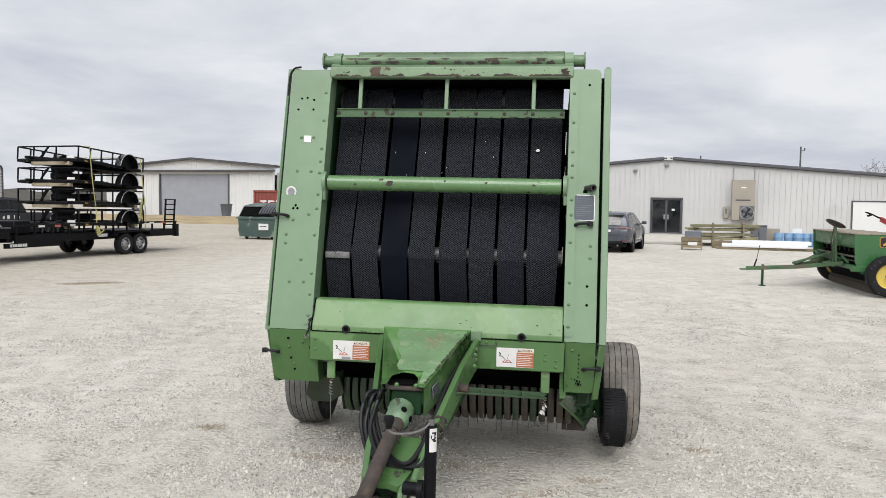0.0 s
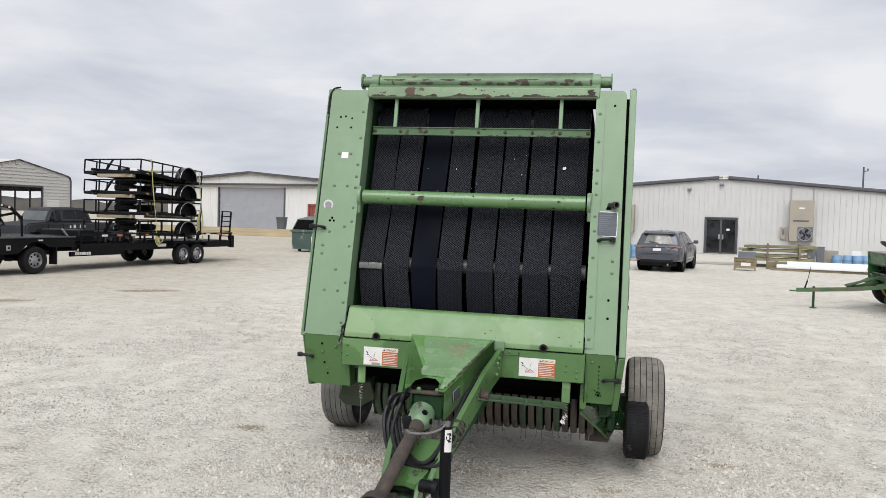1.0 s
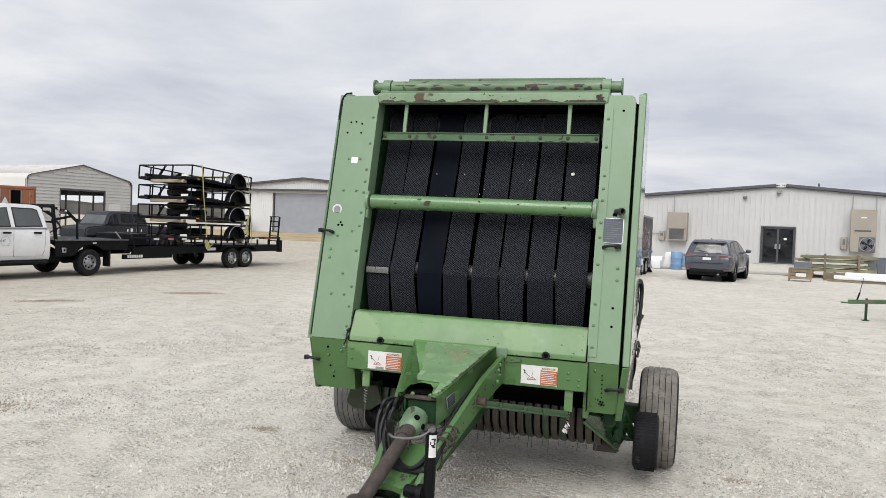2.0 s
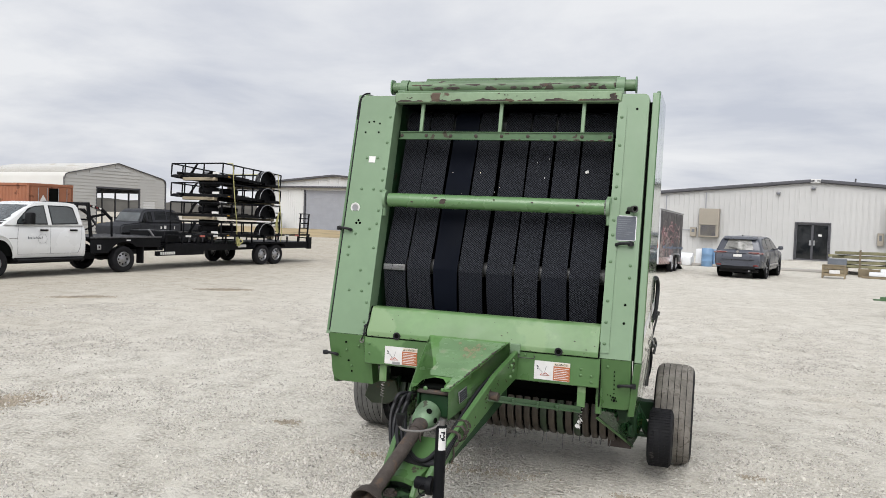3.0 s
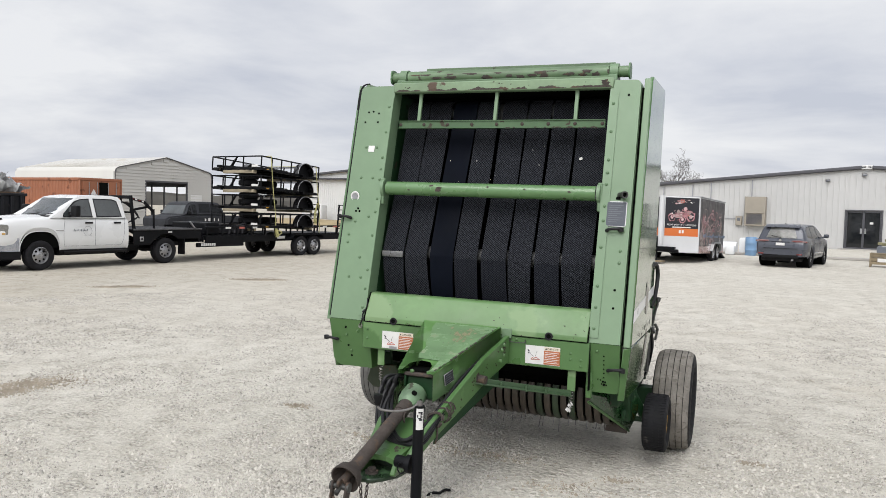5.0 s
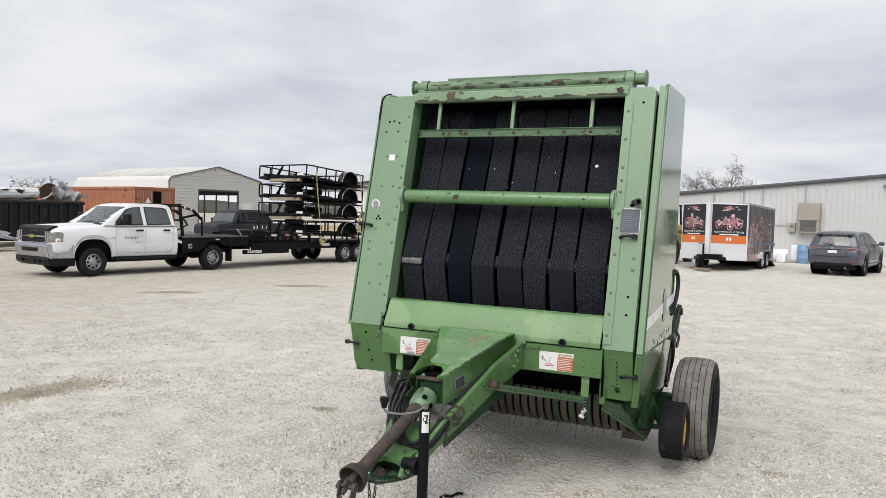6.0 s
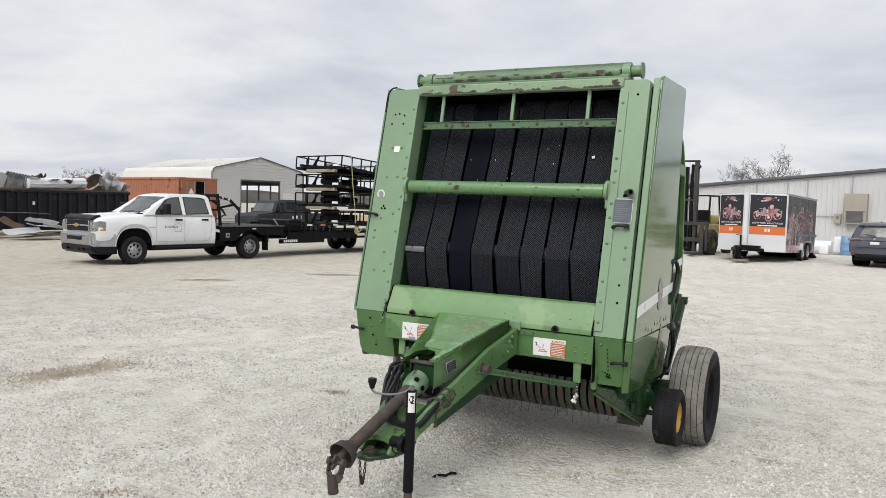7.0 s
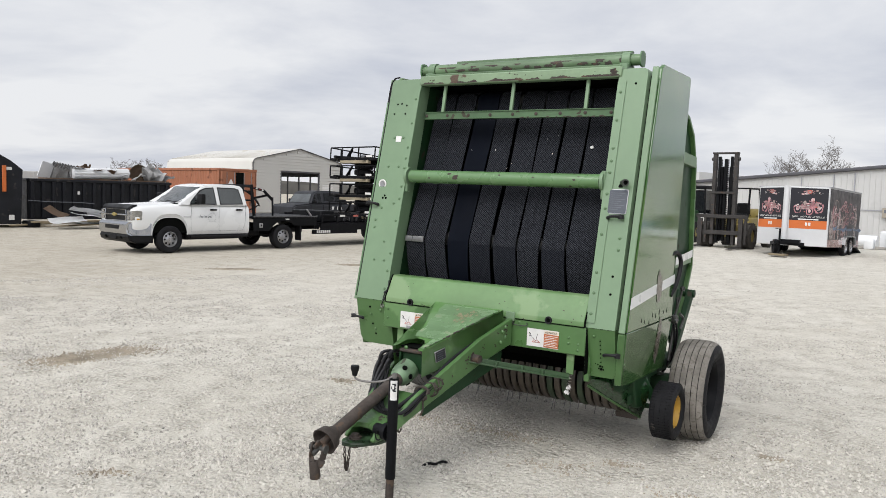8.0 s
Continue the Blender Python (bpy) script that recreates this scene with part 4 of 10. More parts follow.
def warning(x0, x1, z0, z1, torn):
    y = -.259
    bm = blank()
    box(bm, (x0, y - .002, z0), (x1, y, z1))
    d = part("warning_decal", bm, M["decal_white"], beam, "white and orange warning decal with a sketch")
    xm = x0 + (x1 - x0) * .54
    bm = blank()
    box(bm, (xm, y - .0032, z0 + .003), (x1, y - .001, z1 - .028))
    o = part("orange_field", bm, M["decal_orange"], d)
    for k in range(7):
        z = z1 - .042 - k * .0115
        part("text_bar", box(blank(), (xm + .006, y - .004, z), (x1 - .008 - .014 * (k % 2), y - .003, z + .0035)), M["decal_white"], o)
    hb = part("heading_bar", box(blank(), (xm + .002, y - .003, z1 - .026), (x1 - .003, y - .0015, z1 - .004)), M["decal_cream"], d)
    cu = bpy.data.curves.new("heading", "FONT")
    cu.body, cu.size, cu.align_x, cu.extrude = "DANGER", .019, "CENTER", .0005
    ob = new("heading", cu)
    ob.matrix_world = pose((xm + x1) / 2 + .006, y - .0036, z1 - .0215, 90, 0, 0)
    me = bpy.data.meshes.new_from_object(ob.evaluated_get(bpy.context.evaluated_depsgraph_get()))
    me.transform(ob.matrix_world)
    bpy.data.objects.remove(ob)
    me.materials.clear()
    me.materials.append(M["decal_dark"])
    part("heading", me, None, hb, "dark heading lettering")
    tri = blank()
    prism(tri, [(xm + .007, z1 - .021), (xm + .021, z1 - .021), (xm + .014, z1 - .009)], y - .004, y - .003, "y")
    part("heading_triangle", tri, M["decal_dark"], hb)
    cx, cz = x0 + (xm - x0) * .55, z0 + .035
    for (xa, za), (xb, zb), w, mt in (((-.030, -.006), (.032, -.002), .004, "decal_red"), ((-.012, .0), (.006, .014), .005, "decal_red"), ((.006, .012), (.022, .002), .004, "decal_red"), ((-.03, -.004), (-.018, .010), .004, "decal_red"),
                                      ((-.048, .045), (-.010, .012), .0018, "decal_dark"), ((.01, .055), (.0, .02), .0018, "decal_dark"), ((-.055, .058), (-.044, .048), .007, "decal_dark"), ((-.052, .040), (-.046, .034), .006, "decal_dark")):
        part("sketch", bar(blank(), (cx + xa, y - .003, cz + za), (cx + xb, y - .003, cz + zb), .002, w), M[mt], d)
    bm = blank()
    if torn:
        box(bm, (x0 + .06, y - .0035, z0 - .004), (x0 + .12, y - .001, z0 + .018), 0, None)
        part("torn_corner", bm, M["alloy"], d)


warning(-.676, -.428, .800, .926, True)
warning(.417, .658, .806, .931, False)

# tongue cover: a tapering box with a broken front edge
TC = [(-.155, -1.10, .845), (.085, -1.11, .838), (.255, -.33, 1.045), (-.315, -.33, 1.045)]
M["cover"] = material("bleached_green_cover", (.130, .270, .088), 0.22, spread=.15, big=2, small=20, bump=.03, wear=(.185, .32, .145), wear_at=.58, wear_scale=2.2, wear_rough=.2, coat=.6)
M["bleached"] = material("bleached_paint", (.195, .320, .165), 0.24, spread=.14, big=5, small=40, bump=.02, wear=(.25, .32, .19), wear_at=.60, wear_scale=6, coat=.5)
bm = bmesh.new()
front = [(-.155, -1.10, .838), (-.128, -1.085, .845), (-.118, -.99, .869), (-.06, -.945, .881), (.0, -.955, .878), (.032, -1.0, .866), (.046, -1.106, .839), (.085, -1.112, .836)]
topv = [bm.verts.new(p) for p in front] + [bm.verts.new(p) for p in ((.255, -.33, 1.045), (-.315, -.33, 1.045))]
bm.faces.new(topv)
lowl = [bm.verts.new(p) for p in ((-.15, -1.07, .70), (-.30, -.33, .84))]
lowr = [bm.verts.new(p) for p in ((.085, -1.105, .665), (.255, -.33, .845))]
bm.faces.new((topv[0], topv[9], lowl[1], lowl[0]))
bm.faces.new((topv[7], lowr[0], lowr[1], topv[8]))
bmesh.ops.solidify(bm, geom=bm.faces[:], thickness=.006)
cover = part("tongue_cover", bm, M["cover"], baler, "green tongue cover with bleached top and torn front edge", smooth=False)
bm = blank()
box(bm, (-.05, -.003, -.037), (.05, .003, .037), .002)
at = pose(.128, -.955, .795, 0, 0, 78) @ pose(0, 0, 0, 0, -13.5, 0)
plate = part("data_plate", bm, M["alloy"], cover, "dark data plate with a pale border", at=at)
bm = blank()
box(bm, (-.045, -.005, -.032), (.045, -.001, .032), .001)
dp = part("plate_face", bm, M["decal_dark"], plate)
bm = blank()
for k in range(4):
    box(bm, (-.038, -.0065, .020 - k * .014), (.025 - .01 * (k % 2), -.0045, .023 - k * .014))
part("print_lines", bm, M["decal_grey"], dp)
bm = blank()
box(bm, (-.12, -1.03, .66), (.065, -.99, .80), .01)
box(bm, (-.13, -1.055, .73), (-.118, -.98, .80), .003)
box(bm, (.062, -1.055, .73), (.075, -.98, .80), .003)
gear = part("gear_support", bm, M["green_dark"], baler, "dark green gearbox bracket with a rusty top plate")
bm = blank()
box(bm, (-.13, -1.06, .80), (.075, -.98, .822), .006)
part("top_plate", bm, M["rust"], gear, "rusty top plate")
bolts(gear, [(-.08, -1.05, .83), (.03, -1.05, .83)], BOLT_BIG)

# bleached patches, rust spots and chips on the cover
on_top = lambda x, d: (x, d, .8385 + (d + 1.105) * .2665 + .0045)
bm = bmesh.new()
prev = None
for k in range(91):
    f = k / 90
    y = -1.085 + .72 * f
    right = .074 + .17 * (y + 1.112) / .782 + .006 * noise.noise((y * 30, 1, 0))
    left = -.135 - .16 * (y + 1.1) / .77 + .075 + .035 * noise.noise((y * 6, 4, 0)) + .010 * noise.noise((y * 19, 2, 0)) + .003 * noise.noise((y * 40, 7, 0))
    if y < -.93:
        left = max(left, .05)
    cur = [bm.verts.new(on_top(left + (right - left) * g, y)) for g in (0, .5, 1)]
    if prev:
        for g in range(2):
            bm.faces.new((prev[g], prev[g + 1], cur[g + 1], cur[g]))
    prev = cur
part("bleached_patch", bm, M["bleached"], cover, "pale sun-bleached paint with a ragged edge")
rnd = random.Random(12)
edge = lambda f: Vector((.085, -1.112, .838)).lerp(Vector((.255, -.33, 1.047)), f)
flecks(cover, [(edge(f) + Vector((-.007 - rnd.uniform(0, .012), 0, .004)), (0, -.26, 1), rnd.uniform(.0015, .005), rnd.uniform(1, 2.5)) for f in [rnd.uniform(.05, .97) for k in range(34)]])
flecks(cover, [(on_top(rnd.uniform(-.1, .1), rnd.uniform(-.8, -.4)), (0, -.26, 1), rnd.uniform(.0015, .004), rnd.uniform(1, 2)) for k in range(10)])
# near-black plate paints the notch's shadow under the torn edge
bm = blank()
prism(bm, [(-.135, -1.03), (.05, -1.03), (.06, -.90), (-.14, -.90)], .828, .834, "z")
part("notch_shadow", bm, M["dark"], cover, "near-black plate for the shade behind the torn edge")

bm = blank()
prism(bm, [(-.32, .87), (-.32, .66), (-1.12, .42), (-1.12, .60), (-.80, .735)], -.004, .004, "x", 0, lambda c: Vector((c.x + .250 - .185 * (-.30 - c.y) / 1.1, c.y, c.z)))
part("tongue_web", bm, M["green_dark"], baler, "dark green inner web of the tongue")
M["tan_rust"] = material("thin_tan_rust", (.29, .255, .15), 0.7, spread=.3, big=20, bump=.1, wear=(.20, .13, .075), wear_at=.60, wear_scale=40)
rnd = random.Random(21)
flecks(cover, [(on_top(.05 + rnd.gauss(0, .045), -.53 + rnd.gauss(0, .06)), (0, -.26, 1), rnd.uniform(.003, .011), rnd.uniform(1, 2.2)) for k in range(34)], "tan_rust", "rust_spot")
flecks(cover, [(edge(f) + Vector((-.006 - rnd.uniform(0, .008), 0, .004)), (0, -.26, 1), rnd.uniform(.004, .009), rnd.uniform(1.2, 2.5)) for f in [rnd.uniform(.25, .8) for k in range(18)]])

# tongue rails and hitch
for s, xr, xf in ((1, .285, .10), (-1, -.335, -.155)):
    bm = blank()
    prism(bm, [(-.28, .985), (-.28, .80), (-.62, .70), (-1.26, .455), (-1.46, .375), (-1.46, .45), (-1.26, .572), (-.62, .875)], -.016, .016, "x", .004,
          lambda c, xr=xr, xf=xf: Vector((c.x + xr + (xf - xr) * min(1, (-.30 - c.y) / 1.1), c.y, c.z)))
    rail = part("tongue_rail", bm, M["green_low"], baler, "green tongue side rail")
    if s > 0:
        bolts(rail, [(.272 + .018, y, z) for y, z in ((-.36, .93), (-.40, .90), (-.36, .86), (-.42, .83))], BOLT_BIG)
        r5 = random.Random(9)
        spots = []
        for k in range(26):
            y = -.34 - r5.random() ** 1.6 * 1.0
            z = .985 + (y + .28) * .44 - r5.uniform(.01, .10)
            spots.append(((xr + (xf - xr) * min(1, (-.30 - y) / 1.1) + .0165, y, z), (1, -.17, 0), r5.uniform(.003, .008), r5.uniform(1, 2)))
        flecks(rail, spots)
bm = blank()
rod(bm, (.20, -.69, .755), (.285, -.70, .75), .028, 14)
rod(bm, (.20, -.69, .755), (.235, -.69, .755), .042, 14)
part("pivot_bolt", bm, M["rust"], baler, "rusty pivot bolt")
M["grimy"] = material("greasy_dark_green_paint", (.022, .045, .022), 0.35, spread=.4, big=9, bump=.15, wear=(.05, .12, .045), wear_at=.60, wear_scale=9)
bm = blank()
prism(bm, [(-.155, -1.36), (.075, -1.36), (.060, -1.50), (.005, -1.60), (-.045, -1.645), (-.105, -1.655), (-.150, -1.60), (-.160, -1.50)], .318, .340, "z", .005)
box(bm, (-.145, -1.40, .335), (.055, -1.37, .44), .004)
rod(bm, (-.075, -1.565, .339), (-.075, -1.565, .348), .052, 18)
hitch = part("hitch", bm, M["grimy"], baler, "grimy green hitch clevis")
bm = bmesh.new()
# sloping top, thick side cheeks with a swept mouth
TOPN = [(-.165, -1.14, .565), (.105, -1.14, .565), (.085, -1.36, .478), (.050, -1.485, .432), (.030, -1.515, .424), (-.030, -1.490, .430), (-.095, -1.490, .430), (-.145, -1.52, .424), (-.160, -1.485, .432), (-.165, -1.36, .478)]
up, lo = [bm.verts.new(p) for p in TOPN], [bm.verts.new((x, y, z - .03)) for x, y, z in TOPN]
bm.faces.new(up)
bm.faces.new(lo[::-1])
for k in range(len(TOPN)):
    bm.faces.new((up[k - 1], up[k], lo[k], lo[k - 1]))
bmesh.ops.recalc_face_normals(bm, faces=bm.faces)
for x0, x1 in ((-.165, -.138), (.030, .062)):
    prism(bm, [(-1.24, .50), (-1.24, .40), (-1.34, .338), (-1.545, .338), (-1.565, .352), (-1.535, .385), (-1.50, .425), (-1.36, .470)], x0, x1, "x", .006)
nose = part("tongue_nose", bm, M["green_low"], hitch, "chipped green cast tongue nose")
rnd = random.Random(5)
flecks(nose, [((rnd.uniform(-.14, .05), y, .4335 + (-1.485 - y) * -.352), (0, -.34, 1), rnd.uniform(.005, .011), rnd.uniform(1, 2)) for y in [rnd.uniform(-1.47, -1.20) for k in range(30)]])
bm = blank()
rod(bm, (-.075, -1.565, .295), (-.075, -1.565, .378), .024, 14)
rod(bm, (-.075, -1.565, .347), (-.075, -1.565, .362), .038, 14)
part("hitch_pin", bm, M["rust"], hitch)


def chain(parent, a, b, sag, n, name="chain_link"):
    a, b = Vector(a), Vector(b)
    bm0 = bmesh.new()
    pts = []
    for k in range(12):
        t = 2 * math.pi * k / 12
        pts.append((.008 * math.cos(t), .0, .017 * math.sin(t)))
    for p, q in zip(pts, pts[1:] + pts[:1]):
        rod(bm0, p, q, .0035, 5)
    me = mesh_of(name, bm0, M["rust"], True)
    for k in range(n):
        f = k / (n - 1)
        p = a.lerp(b, f) + Vector((0, 0, -sag * 4 * f * (1 - f)))
        f2 = min(1, f + .02)
        d = (a.lerp(b, f2) + Vector((0, 0, -sag * 4 * f2 * (1 - f2))) - p)
        q = (d if d.length > 1e-5 else Vector((0, 0, 1))).to_track_quat("Z", "Y").to_matrix().to_4x4()
        part(name, me, None, parent, at=Matrix.Translation(p) @ q @ pose(0, 0, 0, 0, 0, 90 * (k % 2)))


chain(hitch, (-.128, -1.60, .318), (-.07, -1.62, .318), .15, 15)

M["crank_steel"] = material("dull_bare_steel", (.22, .21, .20), 0.45, metal=.5, spread=.25, big=10, bump=.1)
# drive shaft
A, Bq = Vector((-.045, -1.09, .685)), Vector((-.10, -1.74, .415))
bm = blank()
rod(bm, A, Bq, .038, 18)
rod(bm, A, A.lerp(Bq, .25), .044, 18)
shaft = part("drive_shaft", bm, M["rust"], baler, "rusty brown drive shaft tube")
dq = (Bq - A).to_track_quat("X", "Z").to_matrix().to_4x4()
bm = blank()
lathe(bm, [(-.02, .04), (.01, .052), (.03, .072), (.085, .084), (.085, .077), (.035, .066), (.01, .042)], 22, Matrix.Translation(Bq) @ dq)
part("shaft_guard", bm, M["rust"], shaft, "rusty flared guard")
E2 = Bq + (Bq - A).normalized() * .115
bm = blank()
rod(bm, Bq, E2, .024, 12)
for q in (-1, 1):
    bar(bm, E2 + Vector((0, q * .034 + .03, .02)), E2 + Vector((0, q * .034 - .012, -.012)), .016, .045, .006)
yk = part("yoke", bm, M["rust"], shaft, "rusty universal joint yoke")
bm = blank()
rod(bm, E2 + Vector((-.052, -.012, -.012)), E2 + Vector((.052, -.012, -.016)), .014, 10)
rod(bm, E2 + Vector((0, .035, .012)), E2 + Vector((0, -.058, -.038)), .014, 10)
for q in (-1, 1):
    rod(bm, E2 + Vector((q * .056, -.012, -.014)), E2 + Vector((q * .044, -.012, -.014)), .024, 12)
part("joint_cross", bm, M["grime_steel"], yk)
bm = blank()
for q in (-1, 1):
    bar(bm, E2 + Vector((q * .046, -.004, .012)), E2 + Vector((q * .042, -.03, -.075)), .014, .048, .007)
    bar(bm, E2 + Vector((q * .044, -.028, -.07)), E2 + Vector((q * .016, -.036, -.115)), .016, .046, .007)
lathe(bm, [(-.05, .018), (-.05, .029), (.045, .031), (.052, .026), (.052, .018), (-.05, .018)], 16, Matrix.Translation(E2 + Vector((0, -.042, -.135))) @ pose(0, 0, 0, 0, 82, 0))
part("yoke_fork", bm, M["rust"], yk)
bm = blank()
lathe(bm, [(-.08, .046), (-.07, .054), (-.042, .068), (.0, .075), (.06, .075), (.06, .0)], 22, Matrix.Translation(A + Vector((-.008, -.015, -.012))) @ dq @ pose(0, 0, 0, 0, 0, 180))
M["bell"] = material("chalky_green_paint", (.15, .245, .14), 0.5, spread=.35, big=9, bump=.12, wear=(.05, .055, .035), wear_at=.57, wear_scale=14)
bell = part("bell_guard", bm, M["bell"], baler, "chipped pale green bell guard")
for a in (0, 55, -60, 150):
    v = dq.to_3x3() @ Vector((0, math.cos(radians(a)), math.sin(radians(a))))
    c0 = A + Vector((-.008, -.015, -.012)) + dq.to_3x3() @ Vector((.02, 0, 0))
    bm = blank()
    rod(bm, c0 + v * .064, c0 + v * .0765, .017, 12)
    part("access_hole", bm, M["dark"], bell)


# jack stand
bm = blank()
rod(bm, (.203, -1.58, .17), (.203, -1.58, .765), .030, 20)
leg = part("jack_tube", bm, M["black_steel"], baler, "black round jack tube with a paper label")
bm = blank()
rod(bm, (.203, -1.58, .012), (.203, -1.58, .20), .0245, 16)
part("jack_leg", bm, M["rust"], leg)
bm = blank()
box(bm, (.13, -1.65, 0), (.28, -1.51, .014), .004)
part("jack_foot", bm, M["rust"], leg)
bm = blank()
skin_arc(bm, .203, -1.58, .0308, -95, -15, .64, .755)
lab = part("paper_label", bm, M["decal_white"], leg, "white paper label")
bm = blank()
rnd = random.Random(2)
for i in range(5):
    for j in range(6):
        if rnd.random() < .55:
            skin_arc(bm, .203, -1.58, .0314, -84 + i * 11, -73 + i * 11, .690 + j * .008, .698 + j * .008)
part("print_blocks", bm, M["decal_dark"], lab)
bm = blank()
rod(bm, (.205, -1.58, .765), (.205, -1.58, .79), .016, 10)
tube(bm, smooth_line([(.205, -1.58, .785), (.175, -1.61, .755), (.12, -1.66, .742), (.05, -1.705, .748), (.025, -1.72, .765), (.023, -1.72, .792)], 5), .0065)
handle = part("crank", bm, M["crank_steel"], leg, "bent steel crank")
bm = blank()
lathe(bm, [(-.03, .014), (-.01, .018), (.012, .026), (.028, .024), (.030, .0)], 14, pose(.023, -1.72, .805, 0, -90, 0))
part("crank_knob", bm, M["black"], handle)
bm = blank()
rod(bm, (.07, -1.55, .435), (.17, -1.57, .435), .034, 14)
rod(bm, (.14, -1.57, .435), (.168, -1.57, .435), .05, 14)
tube(bm, [(.12 + .022 * math.cos(a), -1.60, .415 + .03 * math.sin(a)) for a in (k * .6 for k in range(10))], .004, 6)
part("jack_mount", bm, M["black_steel"], leg)

# hoses along the tongue
rnd = random.Random(8)
for k in range(7):
    o = .026 * (k % 3)
    h = .018 * (k // 3)
    bm = blank()
    tube(bm, smooth_line([(.245 + o * .3, -.42, .885 + h), (.166 + o * .3, -.80, .742 + h), (.125 + o * .5, -1.15, .580 + h), (.06 + o, -1.34 - .01 * k, .475 + h),
                          (-.08 - o, -1.36 + .01 * k, .50 + h), (-.185 - o * 1.1, -1.22 + .02 * k, .60 + h * 2), (-.185 - o * 1.2 + .012 * (k // 3), -1.10, .71 + .014 * k), (-.16, -.98, .78)], 6), .0115)
    part("hose", bm, M["hose"], baler, "black hydraulic hose tied along the tongue")
bm = blank()
for c in ((.135, -1.18, .585), (.155, -1.05, .625), (.15, -1.10, .60)):
    for k in range(3):
        a0 = rnd.random() * 6
        tube(bm, [(c[0] + .045 * math.cos(a) + .004 * k, c[1] + .02 * math.sin(a * 1.7 + a0), c[2] + .045 * math.sin(a)) for a in (i * .55 for i in range(12))], .005, 5)
tube(bm, smooth_line([(.15, -1.18, .55), (.16, -1.19, .49), (.15, -1.20, .45)], 4), .006, 6)
part("tie_wire", bm, M["rust"], baler, "rusty tie wire round the hoses")
bm = blank()
tube(bm, [(.105, -1.36 + .02 * math.cos(a), .40 + .026 * math.sin(a)) for a in (k * .6 for k in range(11))], .006, 6)
tube(bm, [(-.015, -1.27 + .02 * math.cos(a), .60 + .03 * math.sin(a)) for a in (k * .6 for k in range(8))], .005, 6)
part("lifting_eye", bm, M["rust"], baler)

# pickup: curved stripper bands with tines
PC, PR = Vector((0, .40, .50)), .212
me_band = bmesh.new()
for i in range(17):
    a = radians(158 + 152 * i / 16)
    for x, r in ((-.024, PR - .022), (-.022, PR - .006), (-.011, PR - .001), (.011, PR - .001), (.022, PR - .006), (.024, PR - .022)):
        me_band.verts.new((x, PC.y + r * math.cos(a), PC.z + r * math.sin(a)))
me_band.verts.ensure_lookup_table()
for i in range(16):
    q = [me_band.verts[i * 6 + k] for k in range(12)]
    for a in range(5):
        me_band.faces.new((q[a], q[a + 1], q[a + 7], q[a + 6]))
M["band"] = material("grimy_steel_band", (.105, .086, .067), 0.45, metal=.2, spread=.3, big=5, bump=.12, wear=(.10, .16, .09), wear_at=.64, wear_scale=3, per_object=.3)
M["band_green"] = material("grimy_green_band", (.045, .075, .038), 0.5, spread=.35, big=5, bump=.12, wear=(.09, .075, .055), wear_at=.56, wear_scale=5, per_object=.3)
band_copy = me_band.copy()
band_me = mesh_of("pickup_band", me_band, M["band"], True)
band_green_me = mesh_of("pickup_band", band_copy, M["band_green"], True)
tine_bm = bmesh.new()
tube(tine_bm, smooth_line([(0, .30, .40), (0, .29, .31), (0, .28, .27), (0, .27, .25)], 3), .0032, 5)
tine_me = mesh_of("tine", tine_bm, M["crank_steel"], True)
pick = part("pickup_drum", rod(blank(), (-.72, PC.y, PC.z), (.96, PC.y, PC.z), .17, 24), M["dark"], baler, "dark pickup drum behind steel bands")
nb = 27
for k in range(nb):
    x = -.70 + 1.60 * k / (nb - 1)
    part("pickup_band", band_green_me if k < 8 or k in (18, 20, 22) else band_me, None, pick, at=pose(x, 0, 0))
    if k < nb - 1:
        part("tine", tine_me, None, pick, at=pose(x + .033, rnd.uniform(-.02, .03), rnd.uniform(-.02, .05), rnd.uniform(-6, 6), rnd.uniform(-5, 5), 0))
M["olive"] = material("scuffed_olive_paint", (.036, .056, .022), 0.5, spread=.3, big=4, bump=.06, wear=(.09, .07, .04), wear_at=.58, wear_scale=6)
for x in (-.76, .985):
    bm = blank()
    prism(bm, [(.24, .62), (.62, .62), (.62, .34), (.45, .28), (.32, .31), (.26, .44)], x, x + .02, "x", .004)
    part("pickup_end", bm, M["green_dark"], pick)
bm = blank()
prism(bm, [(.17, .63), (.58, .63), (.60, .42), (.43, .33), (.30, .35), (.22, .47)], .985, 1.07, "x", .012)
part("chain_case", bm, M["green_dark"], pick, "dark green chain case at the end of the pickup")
bm = blank()
prism(bm, [(-1.0, .45), (-.96, .58), (-.74, .60), (-.70, .47), (-.80, .405), (-.94, .40)], .14, .165, "y", .008)
part("end_shield", bm, M["olive"], pick, "scuffed olive green pickup end shield")
part("pillar_strip", box(blank(), (.826, face_y(.72) - .014, .60), (.868, face_y(.72) + .02, .83), .006), M["green_low"], baler)

